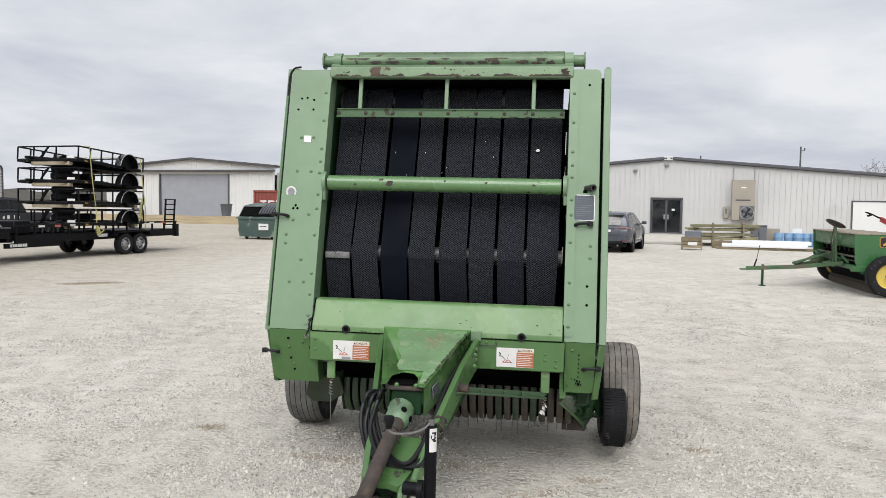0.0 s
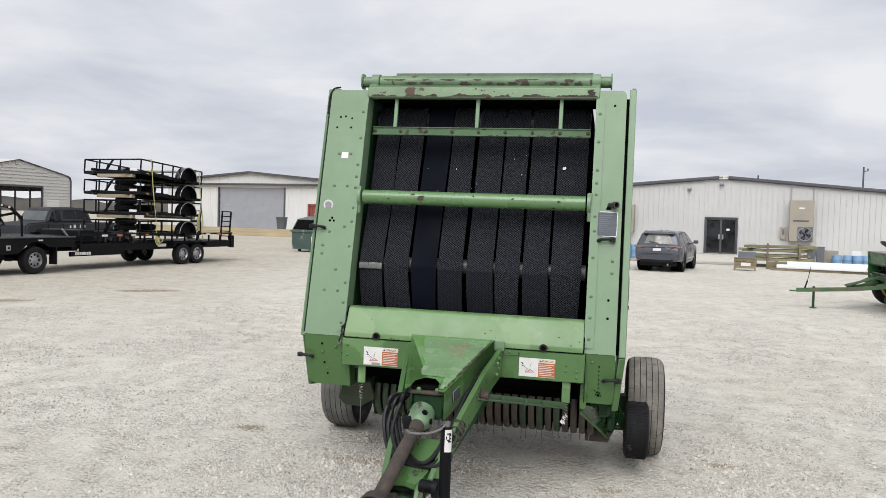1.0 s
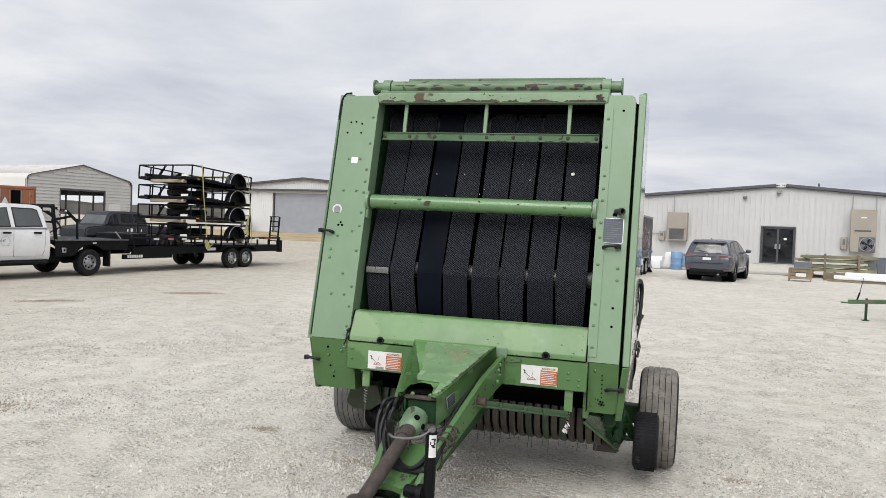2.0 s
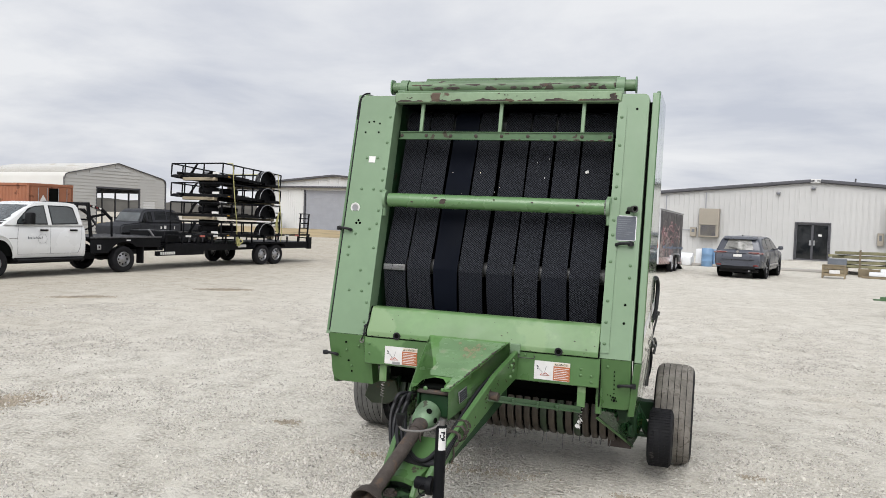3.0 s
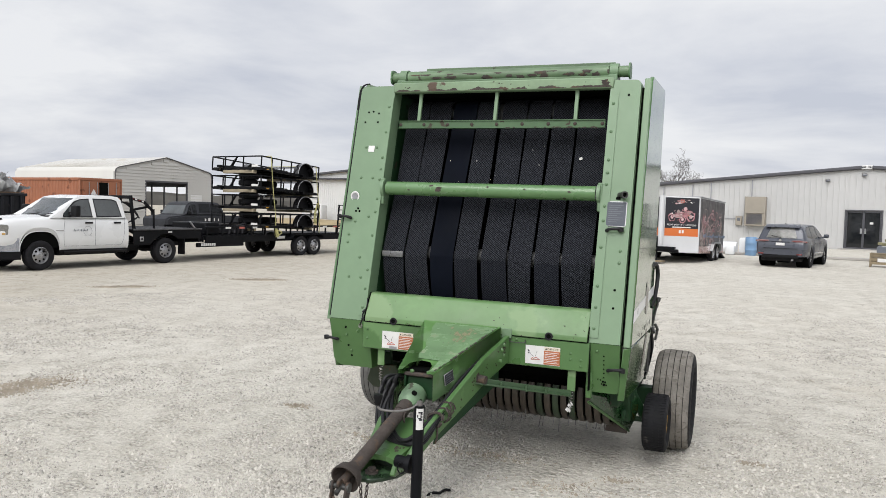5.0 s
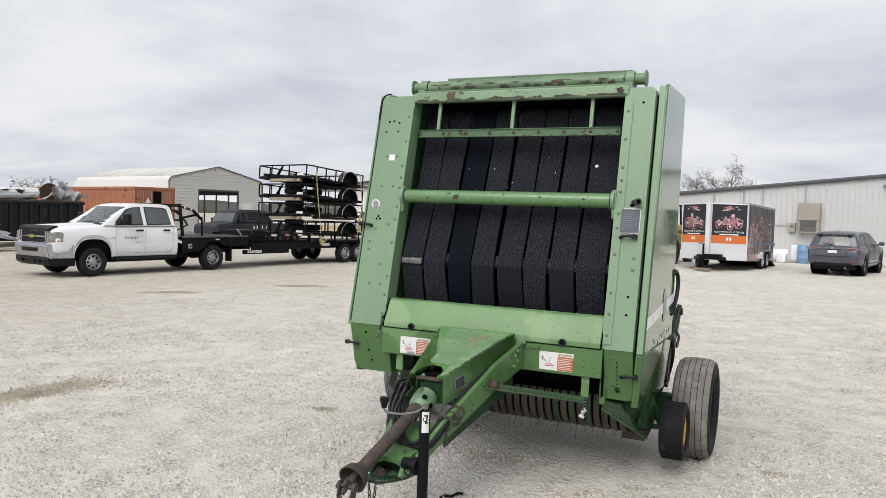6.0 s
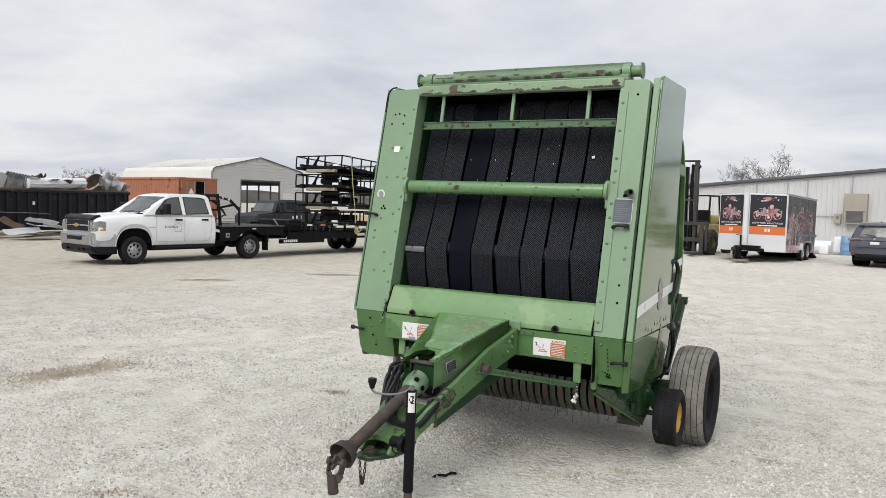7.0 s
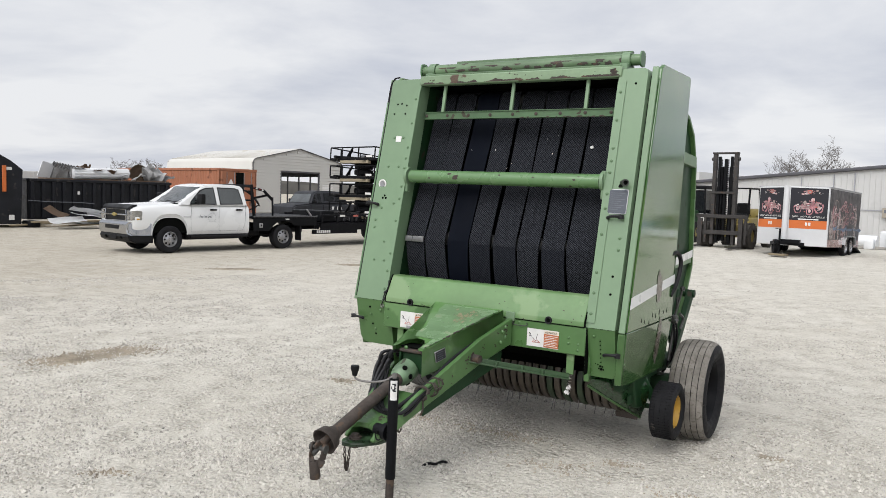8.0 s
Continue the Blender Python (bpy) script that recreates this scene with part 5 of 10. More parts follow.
# crop guard rod, brackets and hanging springs
bm = blank()
bar(bm, (.20, -.74, .735), (.735, -.225, .61), .05, .012, .003)
bar(bm, (.20, -.74, .755), (.735, -.225, .63), .012, .03, .002)
for f in (.3, .55, .75):
    p = Vector((.20, -.74, .745)).lerp(Vector((.735, -.225, .62)), f)
    box(bm, p - Vector((.008, .03, .02)), p + Vector((.008, .03, .02)), .002)
M["guard"] = material("grimy_green_guard", (.040, .085, .036), 0.5, spread=.25, bump=.06, wear=(.05, .045, .03), wear_at=.64, wear_scale=7)
part("guard_rod", bm, M["guard"], baler, "green crop guard rod")
for x, z0 in ((.735, .64), (-.70, .66)):
    bm = blank()
    box(bm, (x - .028, -.222, z0), (x + .028, -.208, .80), .003)
    br = part("bracket", bm, M["green_worn"], baler)
    bm = blank()
    tube(bm, [(x + .012 * math.cos(k * 1.1), -.215 + .012 * math.sin(k * 1.1), z0 - .01 - k * .0035) for k in range(30)], .003, 5)
    rod(bm, (x, -.215, z0 - .10), (x, -.215, z0 - .30 if x < 0 else z0 - .14), .003, 5)
    part("spring", bm, M["steel"], br)
bm = blank()
for k in range(4):
    box(bm, (-.013, -.013, -.003), (.013, .013, .003), .002, pose(.735 + rnd.uniform(-.025, .02), -.22, .535 + rnd.uniform(-.03, .02), rnd.uniform(0, 90), rnd.uniform(0, 90), rnd.uniform(0, 90)))
part("rag", bm, M["decal_white"], baler, "scrap of pale twine")
# near-black plates added to darken the space over the pickup
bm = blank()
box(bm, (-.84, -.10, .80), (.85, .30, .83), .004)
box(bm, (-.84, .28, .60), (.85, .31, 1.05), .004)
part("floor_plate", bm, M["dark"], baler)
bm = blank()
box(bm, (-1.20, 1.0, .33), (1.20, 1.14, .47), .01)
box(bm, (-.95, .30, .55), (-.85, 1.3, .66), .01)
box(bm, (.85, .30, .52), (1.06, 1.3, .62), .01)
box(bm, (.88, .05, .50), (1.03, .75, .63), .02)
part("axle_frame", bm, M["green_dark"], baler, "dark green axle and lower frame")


def wheel(parent, name, c, R, w, rim_mat, ribs, tread, lug=False, label=""):
    """A tyre with circumferential ribs, and its rim, turning about x; the outer side is towards +x."""
    prof, h = [], w / 2
    crown = lambda x: R * (1 - .018 * (x / h) ** 2 - .09 * abs(x / h) ** 6)
    prof += [(-h * .74, R * .60), (-h * .95, R * .70), (-h, R * .79), (-h * .97, R * .87)]
    n = ribs
    for k in range(n):
        a, b = -h * .92 + 1.84 * h * k / n, -h * .92 + 1.84 * h * (k + 1) / n
        g = (b - a) * .048
        for f in (0, .5, 1):
            x = a + g + (b - a - 2 * g) * f
            prof.append((x, crown(x)))
        if k < n - 1:
            prof += [(b - g * .6, crown(b) - R * .04), (b + g * .6, crown(b) - R * .04)]
    prof += [(h * .97, R * .87), (h, R * .79), (h * .95, R * .70), (h * .74, R * .60), (h * .3, R * .56), (-h * .3, R * .56), prof[0]]
    bm = blank()
    lathe(bm, prof, 40, pose(*c))
    bmesh.ops.recalc_face_normals(bm, faces=bm.faces)
    for f in bm.faces:
        p = f.calc_center_median() - Vector(c)
        rad = math.hypot(p.y, p.z)
        f.material_index = 0 if abs(p.x) < h * .95 and rad > R * .87 and rad > crown(p.x) - R * .015 else 1
    t = part(name, bm, [tread, M["rubber"]], parent, label)
    if lug:
        bm = blank()
        for k in range(56):
            a = 2 * math.pi * k / 56
            box(bm, (-h * .8, -R * .025, 0), (h * .8, R * .025, R * .02), 0, Matrix.Translation(c) @ pose(0, 0, 0, math.degrees(a)) @ pose(0, 0, R * .99))
        tagged(part("tread", bm, M["rubber"], t), kind="stuff")
    bm = blank()
    lathe(bm, [(h * .70, R * .60), (h * .76, R * .57), (h * .62, R * .54), (h * .30, R * .50), (h * .22, R * .36), (h * .34, R * .26), (h * .34, R * .12), (h * .5, R * .10), (h * .5, 0)], 28, pose(*c))
    lathe(bm, [(-h * .70, R * .60), (-h * .5, R * .5), (-h * .2, R * .4), (-h * .2, 0)], 20, pose(*c))
    r = part("rim", bm, rim_mat, t)
    for k in range(6):
        a = 2 * math.pi * k / 6
        bm = blank()
        rod(bm, Vector(c) + Vector((h * .32, R * .2 * math.cos(a), R * .2 * math.sin(a))), Vector(c) + Vector((h * .42, R * .2 * math.cos(a), R * .2 * math.sin(a))), R * .03, 6)
        part("lug_nut", bm, M["steel"], r)
    return t


wheel(baler, "tyre", (1.305, 1.07, .393), .393, .295, M["black_steel"], 6, M["rubber_worn"], label="dusty ribbed implement tyre with a black rim")
M["rubber_grey"] = material("worn_grey_rubber", (.17, .168, .16), 0.85, spread=.25, big=9, small=70, bump=.3, spec=.15)
wheel(baler, "tyre", (-1.215, 1.07, .393), .393, .295, M["black_steel"], 6, M["rubber_grey"], label="dusty ribbed implement tyre with a black rim")
wheel(baler, "gauge_wheel", (1.232, .50, .325), .208, .175, M["yellow"], 4, M["rubber"], True, label="small black lugged gauge wheel with a yellow rim")
bm = blank()
bar(bm, (1.04, .45, .55), (1.15, .53, .33), .04, .06, .006)
rod(bm, (1.0, .53, .325), (1.22, .53, .325), .02, 10)
bar(bm, (1.03, .20, .42), (1.03, .70, .55), .03, .07, .006)
part("gauge_arm", bm, M["green_dark"], baler)
# bulged guard over the end of the pickup, with a pale folded edge and a rusty end sheet
M["guard"] = material("glossy_deep_green_paint", (.018, .060, .020), 0.25, spread=.3, big=4, bump=.06, wear=(.08, .065, .04), wear_at=.66, wear_scale=8, coat=.4)
rows = []
for k in range(9):
    q = k / 8
    low = Vector((.835, -.115, .560)).lerp(Vector((1.035, .50, .235)), q)
    top = Vector((.86, -.135, .640)).lerp(Vector((1.050, .54, .575)), q)
    low += Vector((.01, -.055, .012)) * math.sin(math.pi * q)
    rows.append([low.lerp(top, w) + Vector((.06, -.075, .03)) * math.sin(math.pi * w) * (.3 + .7 * q) for w in (0, .12, .25, .4, .55, .7, .85, 1)])
guard = part("pickup_guard", skin(rows, False), M["guard"], baler, "deep green bulged guard over the pickup end")
part("folded_edge", tube(blank(), [r[0] + Vector((0, -.006, -.002)) for r in rows], .009, 6), M["green_low"], guard)
part("end_sheet", box(blank(), (.86, .44, .225), (1.03, .452, .40), .003), M["rust"], guard, "rusty end sheet")

# ---- the yard round about, on its own grid: u east, v north ----
def on(u, v, z=0.0, turn=0.0):
    return GRID @ pose(u, v, z, 0, 0, turn)


def ribbed_wall(bm, a0, a1, z0, ztop, pitch, depth, along="x", off=0.0, facing=-1, rib=.06):
    """Standing ribs on a metal wall; ztop(a) gives the top."""
    n = int((a1 - a0) / pitch)
    for k in range(n + 1):
        a = a0 + (a1 - a0) * k / n
        zt = ztop(a)
        if zt <= z0 + .05:
            continue
        lo, hi = (a - rib / 2, a + rib / 2)
        d0, d1 = sorted((off, off + facing * depth))
        if along == "x":
            prism(bm, [(lo, z0), (hi, z0), (hi - rib * .2, zt), (lo + rib * .2, zt)], d0, d1, "y")
        else:
            prism(bm, [(lo, z0), (hi, z0), (hi - rib * .2, zt), (lo + rib * .2, zt)], d0, d1, "x")


# ---- long low workshop ----
V0, RIDGE = 46.0, -.25
hall = thing("workshop_building", on(0, V0), "long pale metal workshop with a low gable and grey trim", "building")


def hall_top(u):
    return 4.72 - .0866 * abs(u - RIDGE)


HL, HR = -30.0, 30.0
bm = blank()
D0, D1 = -1.23, .63
for a, b, z in ((HL, D0, 0), (D1, HR, 0), (D0, D1, 2.27)):
    pts = [(a, z), (b, z), (b, hall_top(b))] + ([(RIDGE, hall_top(RIDGE))] if a < RIDGE < b else []) + [(a, hall_top(a))]
    prism(bm, pts, 0, .18, "y")
wall = part("front_wall", bm, M["siding"], hall, "pale ribbed metal front wall", smooth=False)
bm = blank()
ribbed_wall(bm, HL, D0 - .12, .02, lambda a: hall_top(a) - .12, .305, .035)
ribbed_wall(bm, D1 + .12, HR, .02, lambda a: hall_top(a) - .12, .305, .035)
ribbed_wall(bm, D0 + .1, D1 - .1, 2.40, lambda a: hall_top(a) - .12, .305, .035)
tagged(part("wall_ribs", bm, M["siding"], wall, smooth=False), kind="stuff")
bm = blank()
for a, b in ((HL, RIDGE), (RIDGE, HR)):
    bar(bm, (a, 15.1, hall_top(a) + .02), (b, 15.1, hall_top(b) + .02), 29.9, .10)
part("roof", bm, M["roof"], hall, "pale metal roof", smooth=False)
bm = blank()
for a, b in ((HL, RIDGE), (RIDGE, HR)):
    bar(bm, (a, -.14, hall_top(a) + .06), (b, -.14, hall_top(b) + .06), .20, .22, .06)
part("fascia", bm, M["trim"], hall, "dark grey gutter trim along the gable")
bm = blank()
box(bm, (RIDGE - .28, -.24, hall_top(RIDGE) - .06), (RIDGE + .28, -.04, hall_top(RIDGE) + .16), .02)
part("ridge_cap", bm, M["siding_white"], hall)
bm = blank()
box(bm, (HL, .2, 0), (HL + .15, 30, hall_top(HL)))
box(bm, (HR - .15, .2, 0), (HR, 30, hall_top(HR)))
box(bm, (HL, 29.85, 0), (HR, 30, hall_top(HL)))
part("back_walls", bm, M["siding"], hall, smooth=False)
bm = blank()
for u in (-11.9, -10.05, -6.45, -8.9):
    box(bm, (u - .025, -.08, 1.0 if u != -6.45 else 3.0), (u + .025, -.04, hall_top(u) - .15), .005)
for u in (3.62, 4.83):
    box(bm, (u - .025, -.08, 3.2), (u + .025, -.04, hall_top(u) - .15), .005)
box(bm, (-11.9, -.08, 1.62), (-7.3, -.05, 1.66))
part("conduit", bm, M["grey_door"], hall)
door = part("door_frame", box(box(box(blank(), (D0 - .05, -.05, 0), (D0 + .03, .16, 2.32), .006), (D1 - .03, -.05, 0), (D1 + .05, .16, 2.32), .006), (D0, -.05, 2.25), (D1, .16, 2.32), .006), M["trim"], hall, "dark aluminium double door frame")
for k in range(2):
    a = D0 + .04 + k * (D1 - D0 - .08) / 2
    b = a + (D1 - D0 - .08) / 2
    bm = blank()
    for lo, hi in (((a, .02), (a + .06, 2.24)), ((b - .06, .02), (b, 2.24)), ((a, .02), (b, .14)), ((a, 2.16), (b, 2.24))):
        box(bm, (lo[0], .03, lo[1]), (hi[0], .09, hi[1]), .004)
    leaf = part("door_leaf", bm, M["trim"], door)
    part("pane", box(blank(), (a + .05, .05, .12), (b - .05, .06, 2.18)), M["glass"], leaf, "dark reflecting door glass")
    part("door_pull", box(blank(), (b - .16 if k == 0 else a + .07, -.02, .95), (b - .05 if k == 0 else a + .16, .03, 1.25), .008), M["alloy"], leaf)
part("notice", box(blank(), (.02, .035, 1.50), (.20, .045, 1.62)), M["decal_white"], door, "small white notice on the door")
part("door_step", box(blank(), (D0 - .3, -.5, -.02), (D1 + .3, 0, .06), .01), M["concrete"], hall)
bm = blank()
box(bm, (3.54, -.62, .98), (4.85, -.04, 3.42), .02)
ac = part("wall_air_unit", bm, M["beige"], hall, "beige wall-mounted air conditioning unit")
bm = blank()
box(bm, (4.0, -.66, 1.0), (4.82, -.60, 1.86), .02)
fanbox = part("fan_panel", bm, M["grey_plastic"], ac)
bm = blank()
lathe(bm, [(0, .40), (-.03, .40), (-.03, .36), (0, .36)], 28, pose(4.41, -.66, 1.43, 0, 0, 90))
for k in range(5):
    r = .08 * (k + .6)
    lathe(bm, [(-.02, r), (-.026, r), (-.026, r + .008), (-.02, r + .008)], 24, pose(4.41, -.66, 1.43, 0, 0, 90))
part("fan_guard", bm, M["alloy"], fanbox)
bm = blank()
for k in range(4):
    prism(bm, [(-.03, 0), (.03, 0), (.13, .32), (-.09, .34)], -.004, .004, "y", 0, lambda c, k=k: pose(4.41, -.665, 1.43, 0, 90 * k + 20, 0) @ c)
part("fan_blade", bm, M["black"], fanbox)
part("air_slot", box(blank(), (3.75, -.63, 2.16), (4.6, -.615, 2.24)), M["trim"], ac)
part("label_plate", box(blank(), (4.05, -.63, 2.92), (4.35, -.615, 3.0)), M["decal_white"], ac)
bm = blank()
box(bm, (-6.75, -.55, 1.22), (-5.55, -.04, 3.0), .02)
ac2 = part("wall_air_unit", bm, M["beige"], hall, "beige wall-mounted air conditioning unit")
bm = blank()
for k in range(10):
    box(bm, (-6.62, -.57, 1.32 + .065 * k), (-5.72, -.545, 1.36 + .065 * k))
part("louvre", bm, M["trim"], ac2)
part("ledge", box(blank(), (-6.72, -.60, 1.98), (-5.62, -.54, 2.06), .01), M["beige"], ac2)
for u0, u1, z0, z1 in ((-7.32, -6.95, 1.22, 1.80), (3.08, 3.40, 1.08, 1.80)):
    bm = blank()
    box(bm, (u0, -.22, z0), (u1, -.04, z1), .015)
    mb = part("meter_box", bm, M["beige"], hall, "small grey-beige meter box")
    part("meter_window", box(blank(), (u0 + .1, -.235, z0 + .28), (u1 - .1, -.215, z1 - .12), .01), M["grey_plastic"], mb)
for u, z in ((-.35, 4.34), (-2.25, 4.02)):
    bm = blank()
    box(bm, (u - .13, -.18, z - .08), (u + .13, -.04, z + .08), .03)
    lt = part("wall_lamp", bm, M["alloy"], hall, "small wall flood lamp")
    part("lens", box(blank(), (u - .10, -.20, z - .075), (u + .10, -.17, z + .0), .01), M["grey_plastic"], lt)
bm = blank()
box(bm, (10.25, -.05, .30), (13.6, -.02, 2.16), .005)
part("white_door", bm, M["siding_white"], hall, "plain white door panel in the wall")
part("door_frame", box(box(blank(), (10.17, -.06, .28), (10.26, -.01, 2.24)), (10.17, -.06, 2.15), (13.7, -.01, 2.24)), M["trim"], hall)
bm = blank()
rod(bm, (1.65, 16, 4.4), (1.65, 16, 5.88), .06, 8)
part("vent_pipe", bm, M["trim"], hall)

# ---- far shop with the roller door ----
shop = thing("shop_building", on(-48.6, 64), "white metal shop with a large grey roller door", "building")


def shop_top(u):
    return 6.05 - .083 * abs(u)


bm = blank()
for a, b, z in ((-11, -4.0, 0), (4.25, 9.6, 0), (-4.0, 4.25, 4.45)):
    prism(bm, [(a, z), (b, z), (b, shop_top(b))] + ([(0, shop_top(0))] if a < 0 < b else []) + [(a, shop_top(a))], 0, .2, "y")
sw = part("front_wall", bm, M["siding_white"], shop, "white ribbed metal wall", smooth=False)
bm = blank()
ribbed_wall(bm, -11, -4.3, 0, lambda a: shop_top(a) - .9, .3, .03)
ribbed_wall(bm, 4.5, 9.5, 0, lambda a: shop_top(a) - .9, .3, .03)
ribbed_wall(bm, -11, 9.5, 5.05, lambda a: shop_top(a) - .1, .3, .03)
tagged(part("wall_ribs", bm, M["siding_white"], sw, smooth=False), kind="stuff")
bm = blank()
box(bm, (-11.2, -.5, 4.72), (9.8, -.02, 4.90), .02)
part("header_trim", bm, M["trim"], shop)
bm = blank()
for a, b in ((-11.3, 0), (0, 9.9)):
    bar(bm, (a, -.1, shop_top(a) + .04), (b, -.1, shop_top(b) + .04), .6, .2)
part("fascia", bm, M["trim"], shop)
bm = blank()
for a, b in ((-11.3, 0), (0, 9.9)):
    bar(bm, (a, 10, shop_top(a) + .1), (b, 10, shop_top(b) + .1), 20, .1)
part("roof", bm, M["roof"], shop, smooth=False)
roller = part("roller_door", box(blank(), (-4.0, .15, 0), (4.25, .18, 4.46)), M["grey_door"], shop, "grey sectional roller door")
for k in range(15):
    part("slat", box(blank(), (-4.0, .10, .02 + k * .296), (4.25, .148, .02 + k * .296 + .290), .004), M["grey_door"], roller)
for a in (-4.2, 4.25):
    part("door_jamb", box(blank(), (a, -.04, 0), (a + .2, .12, 4.5)), M["trim"], shop)
bm = blank()
box(bm, (9.6, .6, 0), (22, 12, 4.6))
part("side_annex", bm, M["siding"], shop, smooth=False)
bm = blank()
box(bm, (-11, .2, 0), (-10.8, 20, 5.1))
box(bm, (-11, 19.8, 0), (9.6, 20, 5.1))
part("back_walls", bm, M["siding"], shop, smooth=False)
berm = bmesh.new()
rows = []
for i in range(40):
    row = []
    for j in range(9):
        u, v = -75 + i * 1.4, 44 + j * 2.0
        edge = min(1, min(i, 39 - i) / 4) * min(1, j / 3)
        row.append(berm.verts.new((u, v, -.05 + .30 * edge + .12 * edge * noise.noise((u * .3, v * .3, 1)))))
    rows.append(row)
for a, b in zip(rows, rows[1:]):
    for j in range(8):
        berm.faces.new((a[j], b[j], b[j + 1], a[j + 1]))
solo("grass_verge", berm, M["dry_grass"], GRID, "low verge of dry tan grass in front of the shop", "verge", kind="stuff")

M["trim_tan"] = material("dull_tan_seams", (.42, .39, .34), 0.6, spread=.1, bump=.02)
M["bin_black"] = material("scuffed_black_bin_paint", (.011, .012, .016), 0.5, spread=.35, big=2, bump=.08, spec=.25, wear=(.05, .046, .046), wear_at=.62, wear_scale=3)

# ---- open metal shed ----
shed = thing("metal_shed", on(-46, 33.85), "cream metal shed with rounded eaves and an open doorway", "shed")


def shed_arc(v):
    """Height of the roof line across the gable."""
    return 5.08 - .215 * abs(v)


G = 4.4
prof = [(-G, 0), (-G, 3.85), (-G + .10, 4.05), (-G + .32, 4.16), (0, 5.08), (G - .32, 4.16), (G - .10, 4.05), (G, 3.85), (G, 0)]
bm = blank()
for pts in ([(-G, 0), (-1.80, 0), (-1.80, 3.25), (-1.80, shed_arc(1.80))] + [(-G + .32, 4.16), (-G + .1, 4.05), (-G, 3.85)],
            [(1.98, 0), (G, 0), (G, 3.85), (G - .1, 4.05), (G - .32, 4.16), (1.98, shed_arc(1.98)), (1.98, 3.25)],
            [(-1.80, 3.25), (1.98, 3.25), (1.98, shed_arc(1.98)), (0, 5.08), (-1.80, shed_arc(1.80))]):
    prism(bm, pts, -.06, 0, "x")
gable = part("gable_wall", bm, M["shed"], shed, smooth=False)
bm = blank()
for k in range(21):
    z = .12 + k * .23
    half = G if z + .23 < 3.85 else max(0, min(G - .15, (5.0 - z - .23) / .215))
    for a, b in ([(-half, -1.83), (2.01, half)] if z < 3.27 else [(-half, half)]):
        if b > a:
            prism(bm, [(0, z), (.06, z), (.012, z + .23), (0, z + .23)], a, b, "y")
tagged(part("siding_ribs", bm, M["shed"], gable, smooth=False), kind="stuff")
bm = blank()
for (a, za), (b, zb) in zip(prof[:-1], prof[1:-1]):
    q = [bm.verts.new(p) for p in ((.1, a, za), (-12.4, a, za), (-12.4, b, zb), (.1, b, zb))]
    bm.faces.new(q)
bmesh.ops.remove_doubles(bm, verts=bm.verts, dist=1e-4)
bmesh.ops.solidify(bm, geom=bm.faces[:], thickness=.04)
part("roof_shell", bm, M["roof"], shed, "pale metal roof bent down over the eaves")
bm = blank()
for side in (-1, 1):
    for k in range(9):
        v = .25 + k * .47
        rod(bm, (.09, side * v, shed_arc(v) + .012), (-12.4, side * v, shed_arc(v) + .012), .022, 5)
for k in range(15):
    box(bm, (-12.4, -G - .025, .1 + k * .25), (.08, -G + .0, .13 + k * .25))
tagged(part("roof_ribs", bm, M["trim_tan"], shed), kind="stuff")
bm = blank()
for (a, za), (b, zb) in zip(prof[1:-1], prof[2:-1]):
    bar(bm, (.06, a, za), (.06, b, zb), .12, .05)
bar(bm, (.06, -G, 0), (.06, -G, 3.85), .12, .05)
bar(bm, (.06, G, 0), (.06, G, 3.85), .12, .05)
part("gable_trim", bm, M["trim"], shed)
bm = blank()
for a in (-1.80, 1.98):
    box(bm, (-.1, a - .05, 0), (.04, a + .05, 3.3))
box(bm, (-.1, -1.80, 3.2), (.04, 1.98, 3.3))
part("doorway_frame", bm, M["trim"], shed)
for v in (-2.9, -1.4, .2, 1.8, 3.3):
    part("rear_post", box(blank(), (-12.4, v - .06, 0), (-12.25, v + .06, 4.2)), M["trim"], shed)
for k in range(8):
    part("side_post", box(blank(), (-12.1 + k * 1.6, G - .12, 0), (-12.0 + k * 1.6, G - .02, 3.9)), M["trim"], shed)
part("side_sheet", box(blank(), (-12.4, G - .1, 3.0), (0, G - .02, 3.9)), M["trim"], shed)
part("rear_header", box(blank(), (-12.4, -G, 2.2), (-12.3, G, 4.0)), M["trim"], shed)
bm = blank()
box(bm, (.02, 2.3, 0), (.05, 3.4, 2.35), .01)
part("side_door", bm, M["siding_white"], shed)


